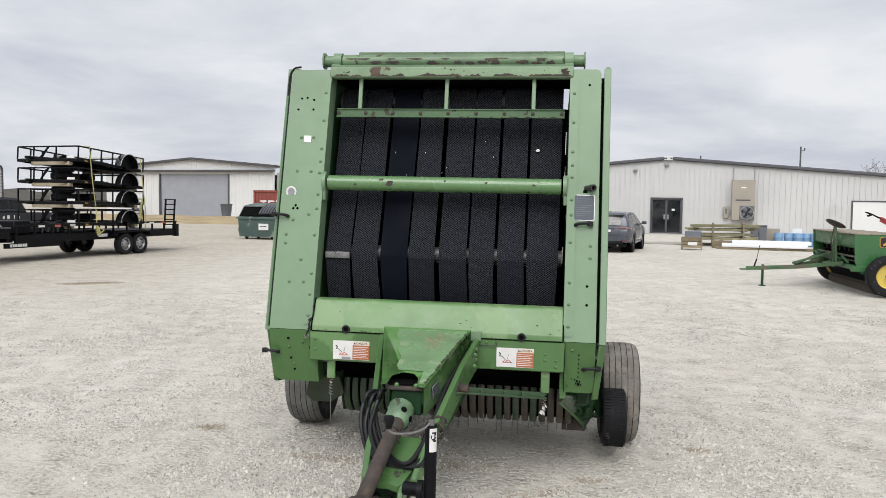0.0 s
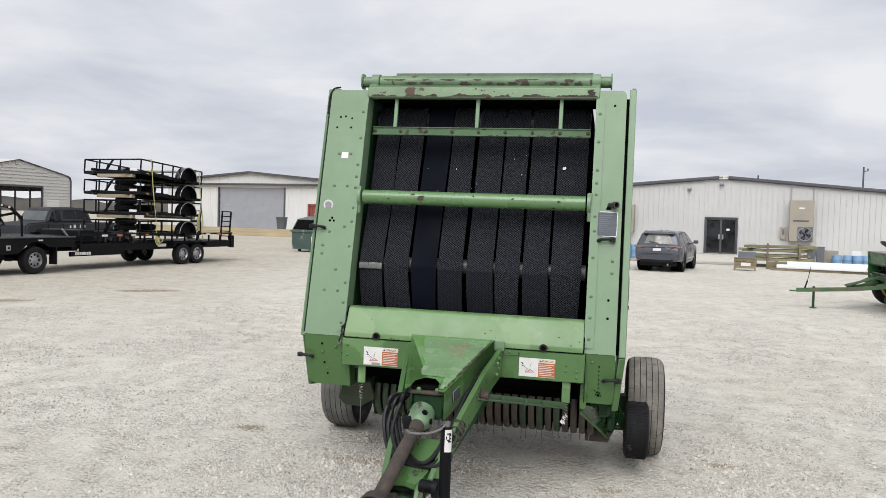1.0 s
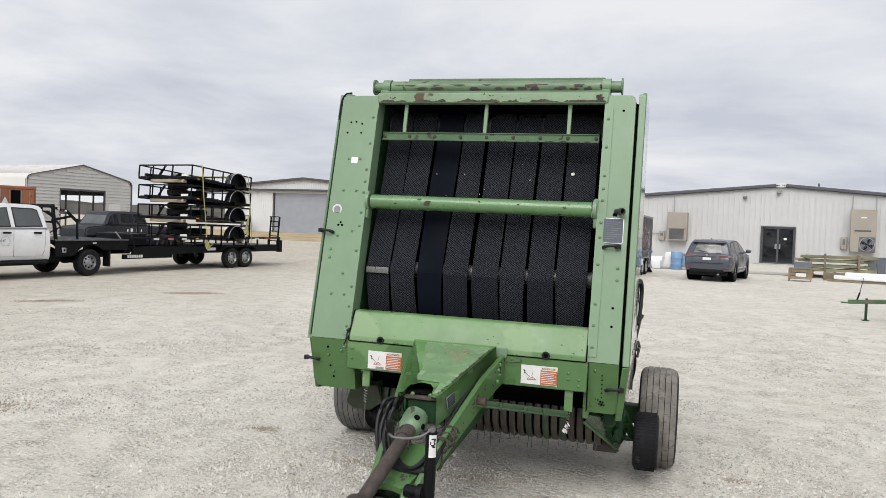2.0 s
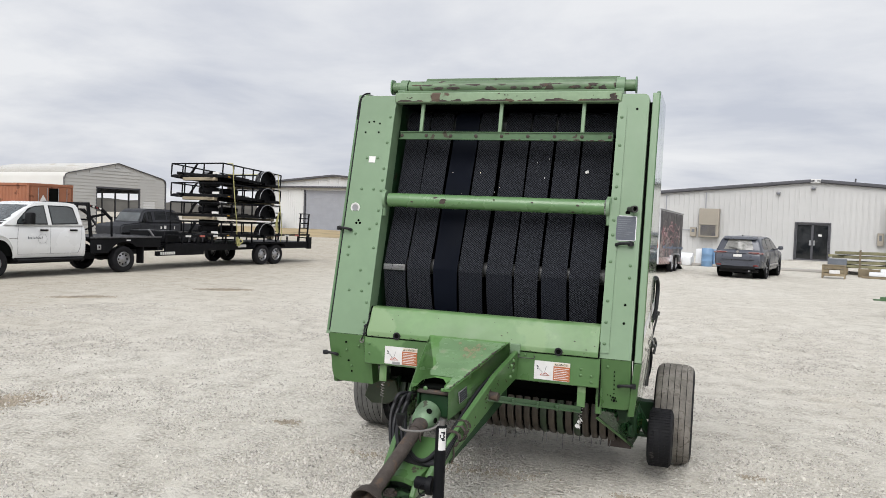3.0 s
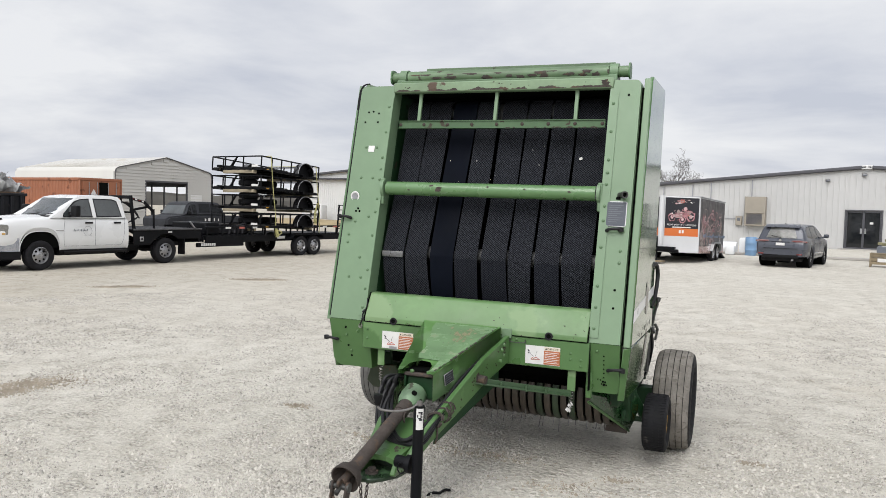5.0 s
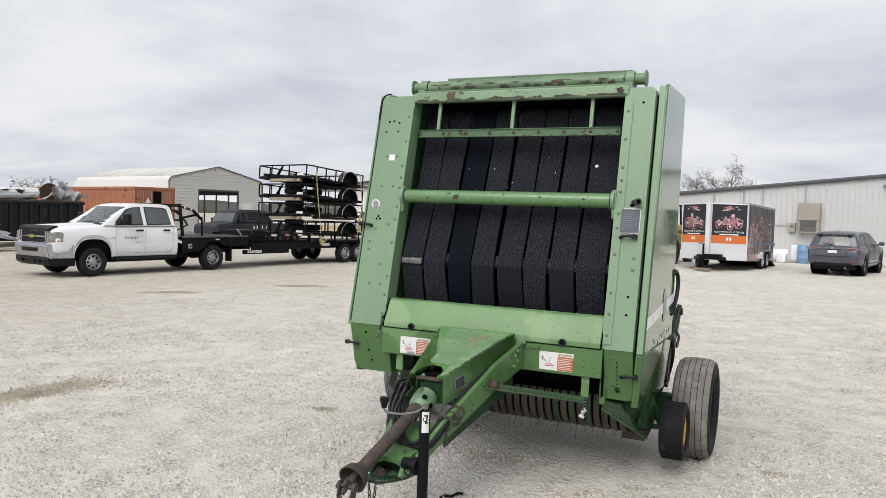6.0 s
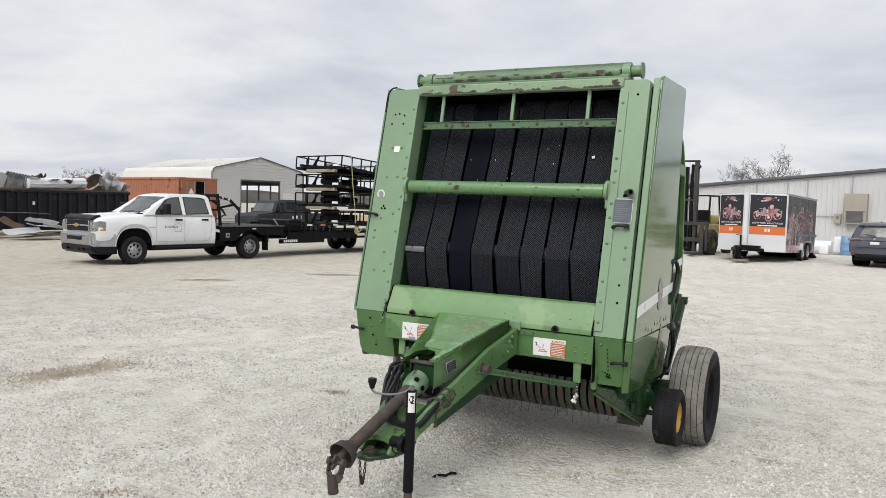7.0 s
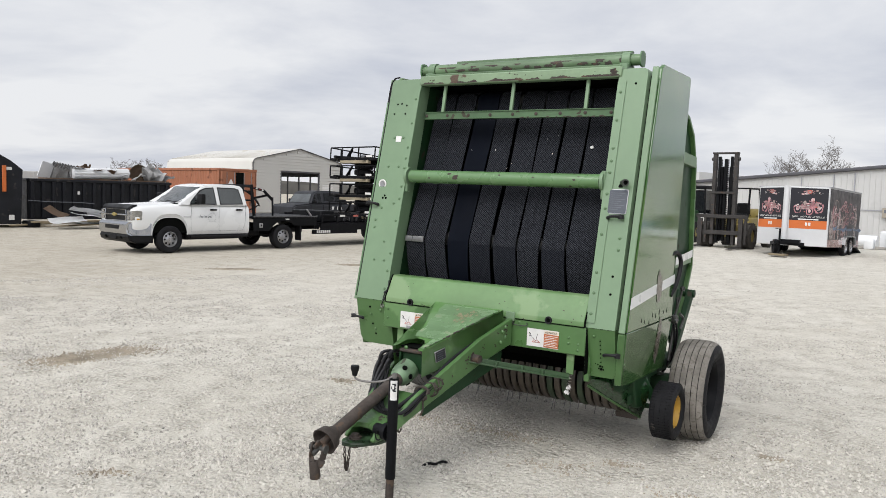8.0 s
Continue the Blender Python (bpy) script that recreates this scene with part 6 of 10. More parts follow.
# ---- shipping containers ----
def container(name, m, L, H, paint, label, W=2.44):
    """Corrugated steel box; its long side along x, door end at x = 0."""
    c = thing(name, m, label, "container")
    bm = blank()
    box(bm, (-L, 0, .15), (0, W, H))
    part("body", bm, paint, c, smooth=False)
    bm = blank()
    n = int(L / .28)
    for k in range(n):
        x = -L + .2 + k * (L - .4) / n
        prism(bm, [(x, -.0), (x + .04, -.04), (x + .13, -.04), (x + .17, 0)], .35, H - .15, "z")
    tagged(part("corrugation", bm, paint, c, smooth=False), kind="stuff")
    bm = blank()
    for x in (-L, -.12):
        for y in (-.06, W - .06):
            box(bm, (x, y, .1), (x + .12, y + .12, H + .02), .01)
    for z in (.1, H - .12):
        box(bm, (-L, -.06, z), (0, .0, z + .14), .01)
        box(bm, (-.04, -.05, z), (.04, W + .05, z + .14), .01)
    part("frame", bm, paint, c)
    for k in range(2):
        y0 = .08 + k * (W - .16) / 2
        bm = blank()
        box(bm, (.0, y0 + .02, .28), (.05, y0 + W / 2 - .10, H - .16), .01)
        dr = part("door", bm, paint, c)
        bm = blank()
        for f in (.3, .7):
            rod(bm, (.08, y0 + W / 2 * f, .3), (.08, y0 + W / 2 * f, H - .2), .02, 6)
        part("lock_bar", bm, M["alloy"], dr)
    return c


oc = container("shipping_container", on(-35.3, 19.9), 12.2, 2.95, M["orange"], "faded orange corrugated shipping container")
# near-black slab on the closed door paints the shaded opening
part("dark_opening", box(blank(), (.055, 1.05, .3), (.06, 1.62, 2.75)), M["dark"], oc)
bm = blank()
prism(bm, [(-.2, 0), (.2, 0), (0, .34)], .06, .07, "x", 0, lambda c: c + Vector((0, .72, 2.05)))
part("warning_triangle", bm, M["decal_white"], oc)
rc = container("shipping_container", on(-18.7, 37.5), 6.1, 2.45, M["red_box"], "dull red corrugated shipping container")
bm = blank()
for k, x in enumerate((-5.6, -5.05, -4.5)):
    box(bm, (x, -.05, 1.75), (x + .42, -.042, 1.84))
    box(bm, (x + (.17 if k != 1 else 0), -.05, 1.35), (x + (.27 if k != 1 else .1), -.042, 1.80))
part("logo_shape", bm, M["decal_white"], rc)

# ---- roll-off bins and scrap ----
M["foil"] = material("silvery_crumpled_sheet", (.66, .66, .66), 0.5, metal=.1, spread=.25, big=3, bump=.15, per_object=.25)
M["tan_plate"] = material("rusty_tan_plate", (.20, .145, .10), 0.75, spread=.3, big=2, bump=.1)
roll = thing("roll_off_bin", on(-33, 12.2), "black ribbed steel roll-off bin heaped with scrap", "bin")
bm = blank()
box(bm, (-2.4, -3.4, .25), (-2.32, 3.4, 1.95))
box(bm, (-.08, -3.4, .25), (0, 3.4, 1.95))
box(bm, (-2.4, -3.4, .2), (0, 3.4, .32))
box(bm, (-2.4, -3.4, .25), (0, -3.32, 1.95))
box(bm, (-2.4, 3.32, .25), (0, 3.4, 1.95))
part("shell", bm, M["bin_black"], roll, smooth=False)
bm = blank()
box(bm, (-.06, -3.45, 1.90), (.10, 3.45, 2.03), .02)
box(bm, (-2.45, -3.45, 1.90), (.10, -3.3, 2.03), .02)
part("top_rail", bm, M["bin_black"], roll)
rib_bm = bmesh.new()
prism(rib_bm, [(-.07, .28), (.07, .28), (.07, 1.9), (-.07, 1.9)], 0, .11, "x", .02)
rib_me = mesh_of("rib", rib_bm, M["bin_black"], False)
for k in range(15):
    part("rib", rib_me, None, roll, at=pose(0, -3.2 + k * .457, 0))
bm = blank()
tube(bm, smooth_line([(.16, -3.4, 1.05), (.16, -2.4, 1.0), (.16, -1.2, .98), (.16, -.5, .93)], 6), .02, 6)
part("cable", bm, M["grey_plastic"], roll)
part("tag_plate", box(blank(), (.11, -1.25, 1.35), (.12, -1.15, 1.5)), M["decal_white"], roll)

rnd = random.Random(21)


def sheet_scrap(m, w, h, label, mat, seed, curl=.3):
    bm = bmesh.new()
    r = random.Random(seed)
    n = 7
    rows = [[bm.verts.new(((i / (n - 1) - .5) * w, (j / (n - 1) - .5) * h, curl * noise.noise((i * .5 + seed, j * .5, seed)) + curl * .5 * math.sin(i * .9 + seed))) for j in range(n)] for i in range(n)]
    for a, b in zip(rows, rows[1:]):
        for j in range(n - 1):
            bm.faces.new((a[j], b[j], b[j + 1], a[j + 1]))
    bmesh.ops.solidify(bm, geom=bm.faces[:], thickness=.02)
    return solo("scrap_sheet", bm, mat, m, label, "scrap metal", "scrap heap")


def heap(v, z, u=-33.9):
    return on(u, v + .5, z)


# bundle of ribbed pipe sections, round end towards the yard
bm = blank()
ring = [((.245 if k % 2 else .222) * math.cos(2 * math.pi * k / 44), (.245 if k % 2 else .222) * math.sin(2 * math.pi * k / 44)) for k in range(44)]
prism(bm, ring, -1.35, 1.35, "y")
bundle = thing("pipe_bundle", heap(11.75, 2.36, -33.4) @ pose(0, 0, 0, 2, 0, 4), "bundle of white ribbed tubes lying on the heaped bin", "pipe", "scrap heap")
part("sleeve", bm, M["foam"], bundle)
for k in range(7):
    a = 2 * math.pi * k / 6
    r = 0 if k == 6 else .15
    bm = blank()
    rod(bm, (r * math.cos(a), 1.30, r * math.sin(a)), (r * math.cos(a), 1.40, r * math.sin(a)), .072, 14)
    tb = part("tube_end", bm, M["foam"], bundle)
    bm = blank()
    rod(bm, (r * math.cos(a), 1.36, r * math.sin(a)), (r * math.cos(a), 1.405, r * math.sin(a)), .050, 12)
    part("bore", bm, M["dark"], tb)
bm = blank()
box(bm, (-.02, -.30, -.40), (.02, .30, .35), .005)
solo("scrap_sheet", bm, M["foam"], heap(9.45, 2.45) @ pose(0, 0, 0, -14, 12, 10), "white panel standing on end in the heaped bin", "panel", "scrap heap")
bm = bmesh.new()
n = 36
rows = [[bm.verts.new((-.5 + i * 1.0 / 3, -.55 + 1.1 * k / n, .05 * (k % 4 in (1, 2)) + .12 * math.sin(i * .9))) for k in range(n + 1)] for i in range(4)]
for a, b in zip(rows, rows[1:]):
    for k in range(n):
        bm.faces.new((a[k], b[k], b[k + 1], a[k + 1]))
bmesh.ops.solidify(bm, geom=bm.faces[:], thickness=.012)
solo("corrugated_sheet", bm, M["foil"], heap(10.2, 2.36) @ pose(0, 0, 0, -14, -40, 0), "bent grey corrugated sheet on the heaped bin", "scrap metal", "scrap heap", smooth=False)
for k, (v, z, w, h, mt, rx, ry, cu) in enumerate((
        (9.9, 2.15, 1.0, .8, "foil", -12, -35, .25), (10.6, 2.2, 1.2, .7, "foil", 8, -40, .3), (11.4, 2.16, 1.2, .7, "brown", 6, -52, .35), (12.1, 2.2, 1.1, .7, "brown", -10, -50, .35),
        (12.7, 2.1, 1.0, .6, "foil", 0, -30, .2), (13.3, 2.12, 1.2, .7, "foil", 6, -25, .15), (14.0, 2.25, .9, .9, "foil", 35, -45, .4), (14.3, 2.45, .8, .9, "foil", 60, -30, .35),
        (14.7, 2.3, .9, .9, "foil", 40, -50, .4), (15.1, 2.15, 1.0, .7, "scrap", 10, -40, .3), (11.0, 2.6, .8, .4, "brown", 20, -30, .2), (12.6, 2.2, .9, .6, "scrap", 15, -60, .3))):
    sheet_scrap(heap(v, z, -33.55) @ pose(0, 0, 0, rx, ry, 12 * k), w, h * .8, {"foil": "crumpled silvery sheet on the heaped bin", "brown": "crumpled brown sheet on the heaped bin", "scrap": "bent grey sheet on the heaped bin"}[mt], M[mt], k + 3, cu)
bm = bmesh.new()
n = 14
rows = []
for i in range(n + 1):
    a = math.pi * i / n
    rows.append([bm.verts.new((-.16 * math.sin(math.pi * f) * math.sin(a), -.52 * math.cos(a) * f, .82 * math.sin(a) ** .8 * f)) for f in (.02, .35, .7, 1.0)])
for a, b in zip(rows, rows[1:]):
    for k in range(3):
        bm.faces.new((a[k], b[k], b[k + 1], a[k + 1]))
bmesh.ops.solidify(bm, geom=bm.faces[:], thickness=.02)
solo("scrap_dome", bm, M["tan_plate"], heap(13.65, 2.1, -33.7) @ pose(0, 0, 0, -16, 10, 0), "brown domed tank end standing in the heap", "scrap metal", "scrap heap")
bm = blank()
prism(bm, [(-1.1, -2.9), (.0, -3.0), (.05, 3.0), (-1.1, 3.1)], 0, .14, "z")
solo("heap_filling", bm, M["brown"], heap(12.2, 1.95, -33.3), "packed dark scrap filling the bin", "scrap metal")
# loose white boards and sheets beside the bin
for k, (u, v, z, w, h, rx, ry, rz, mt) in enumerate((
        (-29.6, 9.55, .46, .42, 1.5, 4, 30, 12, "foam"), (-30.0, 10.4, .66, 1.1, .6, 3, 10, 95, "foam"), (-30.2, 11.1, .60, 1.0, .7, -14, 16, 60, "foam"), (-30.0, 11.6, .56, .9, .4, 24, 4, 20, "foil"),
        (-30.4, 10.0, .36, 1.4, .8, 2, 3, 80, "foil"), (-30.3, 11.0, .30, 1.5, .9, 2, -3, 70, "scrap"), (-30.6, 9.5, .75, .9, .5, 16, 24, 40, "brown"), (-29.9, 12.0, .72, .9, .24, 38, 0, 10, "foam"), (-30.6, 10.7, .82, 1.2, .5, -20, 12, 85, "foam"))):
    sheet_scrap(on(u + 1.3, v - .95, z - .08) @ pose(0, 0, 0, rx, ry, rz), w, h, "white board lying beside the black bin" if mt == "foam" else "bent sheet lying beside the black bin", M[mt], 40 + k, .05)
for k in range(8):
    bm = blank()
    box(bm, (-1.3, -.07, -.03), (1.3, .07, .03), .006)
    solo("plank", bm, M["wood"], on(rnd.uniform(-31, -29.5), 7.6 + .75 * k, .04 + .10 * (k % 3)) @ pose(0, 0, 0, 0, rnd.uniform(-3, 3), rnd.uniform(60, 110)), "weathered board lying on the gravel", "plank", "scrap boards")
bm = blank()
box(bm, (-.35, -.25, 0), (.35, .25, .28), .06, None, 2)
solo("rubble_bag", bm, M["black"], on(-30.4, 8.0), "slumped black sack on the gravel", "sack")

nb2 = thing("tilt_bin", on(-30.2, 7.5), "black steel bin with a sloping top and orange bar", "bin")
bm = blank()
prism(bm, [(-6, .15), (.05, .15), (.12, 2.35), (-.35, 2.72), (-1.6, 3.42), (-6, 3.42)], -2.4, 0, "x", .02)
part("shell", bm, M["bin_black"], nb2, smooth=False)
bm = blank()
box(bm, (.005, -.67, 1.45), (.06, -.52, 2.5), .01)
part("orange_bar", bm, M["orange_paint"], nb2)
part("sticker", box(blank(), (.005, -.50, 2.32), (.02, -.30, 2.44)), M["decal_white"], nb2)
part("tag_plate", box(blank(), (.005, -.42, .32), (.02, -.22, .52)), M["decal_white"], nb2)
bm = blank()
box(bm, (-10, 0, .5), (0, 1.95, 2.55), .05)
for k in range(7):
    box(bm, (0, .1 + k * .28, .55), (.03, .16 + k * .28, 2.5))
van = solo("box_trailer", bm, M["siding"], on(-47, 13.1, 0), "pale grey box trailer parked far back", "trailer")
for k in range(2):
    bm = blank()
    lathe(bm, [(-.12, .15), (-.12, .45), (.12, .45), (.12, .15)], 18, pose(-.9 - k * 1.1, -.05, .45, 0, 0, 90))
    part("wheel", bm, M["rubber"], van)


# ---- waste bin ----
wb = thing("waste_bin", on(-18.1, 27.0), "weathered green steel waste bin with an open lid", "bin")
bm = blank()
prism(bm, [(0.05, .12), (1.55, .12), (1.62, 1.62), (1.5, 1.72), (.45, 1.58), (-.05, 1.02)], -1.0, 1.0, "x", .015)
part("shell", bm, M["bin"], wb, smooth=False)
bm = blank()
box(bm, (-1.06, -.10, .95), (1.06, .0, 1.06), .01)
for x in (-1.08, 1.0):
    box(bm, (x, .1, .35), (x + .08, 1.2, .55), .01)
part("rim", bm, M["bin"], wb)
# the mouth's inner shade is a near-black slab on the solid shell
bm = blank()
prism(bm, [(.0, 1.08), (.42, 1.50), (.40, 1.54), (-.03, 1.10)], -.92, .92, "x")
part("dark_mouth", bm, M["dark"], wb)
bm = blank()
for k in range(7):
    tube(bm, smooth_line([(.05 + k * .14, .0, 1.03), (.12 + k * .14, .25, 1.42), (.26 + k * .14, .55, 1.70)], 4), .035, 6)
part("lid_rib", bm, M["grey_plastic"], wb)
part("notice", box(blank(), (.10, -.02, .45), (.62, -.005, .92)), M["decal_white"], wb, "white notice on the bin")
bm = blank()
box(bm, (.18, -.03, .78), (.34, -.018, .86))
box(bm, (.18, -.03, .60), (.52, -.018, .64))
part("print_bars", bm, M["bin"], wb)
part("number_bars", box(blank(), (-.8, -.012, .80), (-.2, -.004, .88)), M["decal_white"], wb)
for x in (-.7, .7):
    for y in (.25, 1.3):
        bm = blank()
        lathe(bm, [(-.04, .02), (-.04, .09), (.04, .09), (.04, .02)], 12, pose(x, y, .09))
        part("castor", bm, M["black"], wb)

bm = blank()
lathe(bm, [(0, .42), (.1, .44), (1.15, .56), (1.2, .60), (1.24, .60), (1.24, .54), (.2, .40), (.2, 0)], 20, pose(0, 0, 0, 0, -90, 0))
solo("rubbish_can", bm, M["grey_plastic"], on(-42.2, 60.5, .2), "dark grey plastic rubbish can", "bin")
bm = blank()
box(bm, (-.9, -.5, 0), (.9, .5, 1.6), .1, None, 2)
solo("water_tank", bm, M["siding_white"], on(-55.4, 62, .25), "pale square tank beside the shop wall", "tank")

# ---- goods by the workshop ----
M["bundle"] = material("grey_blue_wrap", (.14, .155, .18), 0.5, spread=.2, bump=.05)
lum = random.Random(5)
for k in range(24):
    row, col = k // 6, k % 6
    bm = blank()
    L = lum.uniform(1.05, 1.5)
    box(bm, (-L, -.07, -.055), (L, .07, .055), .01)
    solo("timber", bm, M["wood_green"], on(2.65 + lum.uniform(-.25, .25), 32.6 + col * .17, .36 + row * .17 + (.06 if row > 1 else 0)) @ pose(0, 0, 0, 0, lum.uniform(-1.2, 1.2), lum.uniform(-2, 2)), "greenish treated timber post in a stack", "timber", "timber stack")
for u in (1.8, 2.7, 3.5):
    bm = blank()
    box(bm, (-.06, -.55, 0), (.06, .65, .28), .01)
    solo("bearer", bm, M["wood"], on(u, 32.95), "short timber bearer under the stack", "timber", "timber bearers")
for u in (2.3, 3.6):
    bm = blank()
    box(bm, (-.04, -.04, 0), (.04, .04, 1.05), .006)
    box(bm, (-.04, 1.1, 0), (.04, 1.18, 1.05), .006)
    box(bm, (-.04, -.04, 1.0), (.04, 1.18, 1.06), .006)
    solo("timber_rack", bm, M["wood"], on(u, 32.35), "plain wooden rack frame round the timber", "rack", "timber racks")


def crate(m, w, d, h, label):
    c = thing("crate", m, label, "crate")
    for z in range(3):
        for y in (-d / 2, d / 2):
            part("slat", box(blank(), (-w / 2, y - .012, .10 + z * h / 3), (w / 2, y + .012, .10 + z * h / 3 + h / 3 - .03), .004), M["wood"], c)
    for x in (-w / 2, w / 2):
        for y in (-d / 2, d / 2):
            part("corner_post", box(blank(), (x - .03, y - .03, 0), (x + .03, y + .03, h + .1), .004), M["wood"], c)
    part("lid", box(blank(), (-w / 2 - .02, -d / 2 - .02, h + .08), (w / 2 + .02, d / 2 + .02, h + .11), .004), M["wood"], c)
    part("paper", box(blank(), (-.15, -d / 2 - .02, .2), (.22, -d / 2 - .013, h * .8)), M["decal_white"], c)
    return c


crate(on(1.42, 29.1), .78, .6, .42, "slatted wooden crate on the gravel")
bm = blank()
box(bm, (-.36, -.25, 0), (.36, .25, .34), .02)
solo("wrapped_bundle", bm, M["bundle"], on(1.45, 31.9, .35), "grey-blue wrapped bundle beside the timber", "bundle")
for k in range(2):
    bm = blank()
    box(bm, (-1.75 + .25 * k, -.32, 0), (1.6, .32, .15), .03, None, 2)
    solo("foam_panel", bm, M["foam"], on(4.4 + .15 * k, 30.5 + .1 * k, .10 + .135 * k) @ pose(0, 0, 0, 0, 0, -2), "long white foam panel on timber bearers", "panel", "foam panels")
bm = blank()
box(bm, (-.5, -.1, 0), (.5, .1, .34), .01)
solo("plank_box", bm, M["wood"], on(2.75, 31.0), "pale timber offcuts stacked low", "timber")
for k in range(2):
    bm = blank()
    box(bm, (-2.0, -.05, 0), (2.0, .05, .09), .008)
    solo("bearer", bm, M["wood"], on(4.4, 30.3 + .4 * k), "long timber bearer under foam panels", "timber", "timber bearers")


def barrel(u, v, mat, label, r=.29, h=.88, name="barrel"):
    bm = blank()
    lathe(bm, [(0, 0), (0, r * .93), (.03, r), (.28 * h, r), (.30 * h, r * 1.035), (.33 * h, r), (.65 * h, r), (.67 * h, r * 1.035), (.70 * h, r), (h - .03, r), (h, r * .93), (h - .015, r * .88), (h - .015, 0)], 20, pose(0, 0, 0, 0, -90, 0))
    return solo(name, bm, mat, on(u, v), label, "barrel", "drums by the wall")


for u in (5.22, 5.66, 6.05, 6.41, 6.77):
    barrel(u, 34.2 + .08 * math.sin(u * 9), M["blue"], "blue plastic drum standing behind the foam panels", .205, .62)
for u in (4.17, 4.52):
    bm = blank()
    prism(bm, [(-.14, 0), (.14, 0), (.18, .92), (-.18, .92)], -.2, .2, "y", .02)
    wc = solo("wheelie_bin", bm, M["grey_plastic"], on(u, 34.2), "grey plastic wheeled bin beside the timber", "bin", "wheeled bins")
    part("lid", box(blank(), (-.195, -.22, .92), (.195, .21, .97), .02), M["grey_plastic"], wc)
bm = blank()
box(bm, (-.2, -.02, 0), (.2, .02, .82), .01)
solo("white_board", bm, M["foam"], on(6.05, 34.6, 0), "white board leaning by the wall", "board")
bm = blank()
box(bm, (-.32, -.2, .0), (.32, .2, .80), .02)
solo("grey_cabinet", bm, M["beige"], on(5.0, 34.8), "grey steel cabinet by the wall", "cabinet")
# things left of the parked car
barrel(-4.05, 33.0, M["blue"], "blue plastic drum standing beside the wall", .25, .85)
barrel(-3.72, 33.3, M["blue"], "blue plastic drum standing beside the wall", .20, .80)
for k, (u, v, h) in enumerate(((-4.42, 33.4, .80), (-3.35, 33.4, .72), (-4.95, 33.0, .42))):
    bm = blank()
    box(bm, (-.2, -.2, 0), (.2, .2, h), .06, None, 2)
    solo("white_tub", bm, M["foam"], on(u, v), "white plastic tub by the wall", "tub", "white tubs")
for k in range(2):
    bm = blank()
    rod(bm, (-.6, 0, .28), (.6, 0, .28), .28, 18)
    solo("white_roll", bm, M["foam"], on(-5.5 - .9 * k, 34.2), "white roll of sheeting lying by the wall", "roll", "white rolls")
bm = blank()
box(bm, (-6, -.12, 0), (6, .12, .12), .02)
solo("kerb_timber", bm, M["concrete"], on(-3.2, 33.2), "low pale kerb along the wall", "kerb")

# ---- poles, trees and the far woods ----
for u, v, h, r in ((9.1, 62, 6.55, .085),):
    bm = blank()
    rod(bm, (0, 0, 0), (0, 0, h), r, 8, r * .7)
    pl = solo("utility_pole", bm, M["trim"], on(u, v), "dark grey utility pole behind the workshop", "pole")
    part("cross_arm", bar(blank(), (0, 0, h - .35), (.28, 0, h - .30), .05, .05), M["trim"], pl)
    part("insulator", rod(blank(), (.28, 0, h - .30), (.28, 0, h - .12), .05, 8), M["trim"], pl)


def bare_tree(m, h, seed, label="leafless grey tree with spreading limbs"):
    r = random.Random(seed)
    t = thing("tree", m, label, "tree", "bare trees")
    trunk, crown = bmesh.new(), bmesh.new()

    def limb(p, d, length, rad, level):
        pts, n = [p], 4
        for k in range(n):
            d = (d + Vector((r.uniform(-.3, .3), r.uniform(-.3, .3), r.uniform(-.12, .16)))).normalized()
            pts.append(pts[-1] + d * (length / n))
        rr = [max(.011, rad * (1 - .4 * k / n)) for k in range(n + 1)]
        tube(trunk if level == 0 else crown, pts, rr, 7 if level == 0 else (5 if level < 3 else 3))
        if level >= 5:
            return
        for k in range(5 if level == 0 else r.choice((3, 3, 4))):
            f = r.choice((1, 2, 3, 4)) if level else r.choice((2, 3, 4, 4))
            side = Vector((r.uniform(-1, 1), r.uniform(-1, 1), r.uniform(-.35, .75))).normalized()
            if level == 0:
                a = 1.2566 * k + r.uniform(-.3, .3)
                side = Vector((math.cos(a), math.sin(a), r.uniform(.1, .7))).normalized()
            limb(pts[f], (d * .55 + side).normalized(), length * r.uniform(.5, .74), rr[f] * r.uniform(.5, .7), level + 1)

    limb(Vector((0, 0, -.1)), Vector((0, 0, 1)), h * .42, h * .022, 0)
    top = max(v.co.z for v in crown.verts)
    for bmx in (trunk, crown):
        bmesh.ops.scale(bmx, vec=(1, 1, h / top), verts=bmx.verts)
    part("trunk", trunk, M["bark"], t)
    part("crown", crown, M["bark"], t)


for u, v, h, seed in ((-23.9, 95, 10.4, 3), (-27.0, 95, 8.4, 9), (-30.2, 96, 8.0, 14), (21.4, 98, 7.7, 11), (-102.5, 45, 5.6, 5), (-96.0, 45, 5.2, 8), (-92.5, 45, 5.2, 6), (-86.5, 45, 5.3, 7)):
    bare_tree(on(u, v), h, seed)

far = bmesh.new()
rnd = random.Random(77)
n = 300
for ring_r, hh in ((330, 6.5), (420, 9.0)):
    prev = None
    for k in range(n + 1):
        a = 2 * math.pi * k / n
        h = hh * (.55 + .5 * noise.noise((k * .12, ring_r, 0)) + .25 * noise.noise((k * .7, ring_r, 4)) + .12 * rnd.random())
        x, y = ring_r * math.cos(a), ring_r * math.sin(a)
        cur = [far.verts.new((x, y, -1)), far.verts.new((x, y, max(.8, h))), far.verts.new((x * 1.06, y * 1.06, max(.8, h) * .9))]
        if prev:
            far.faces.new((prev[0], cur[0], cur[1], prev[1]))
            far.faces.new((prev[1], cur[1], cur[2], prev[2]))
        prev = cur
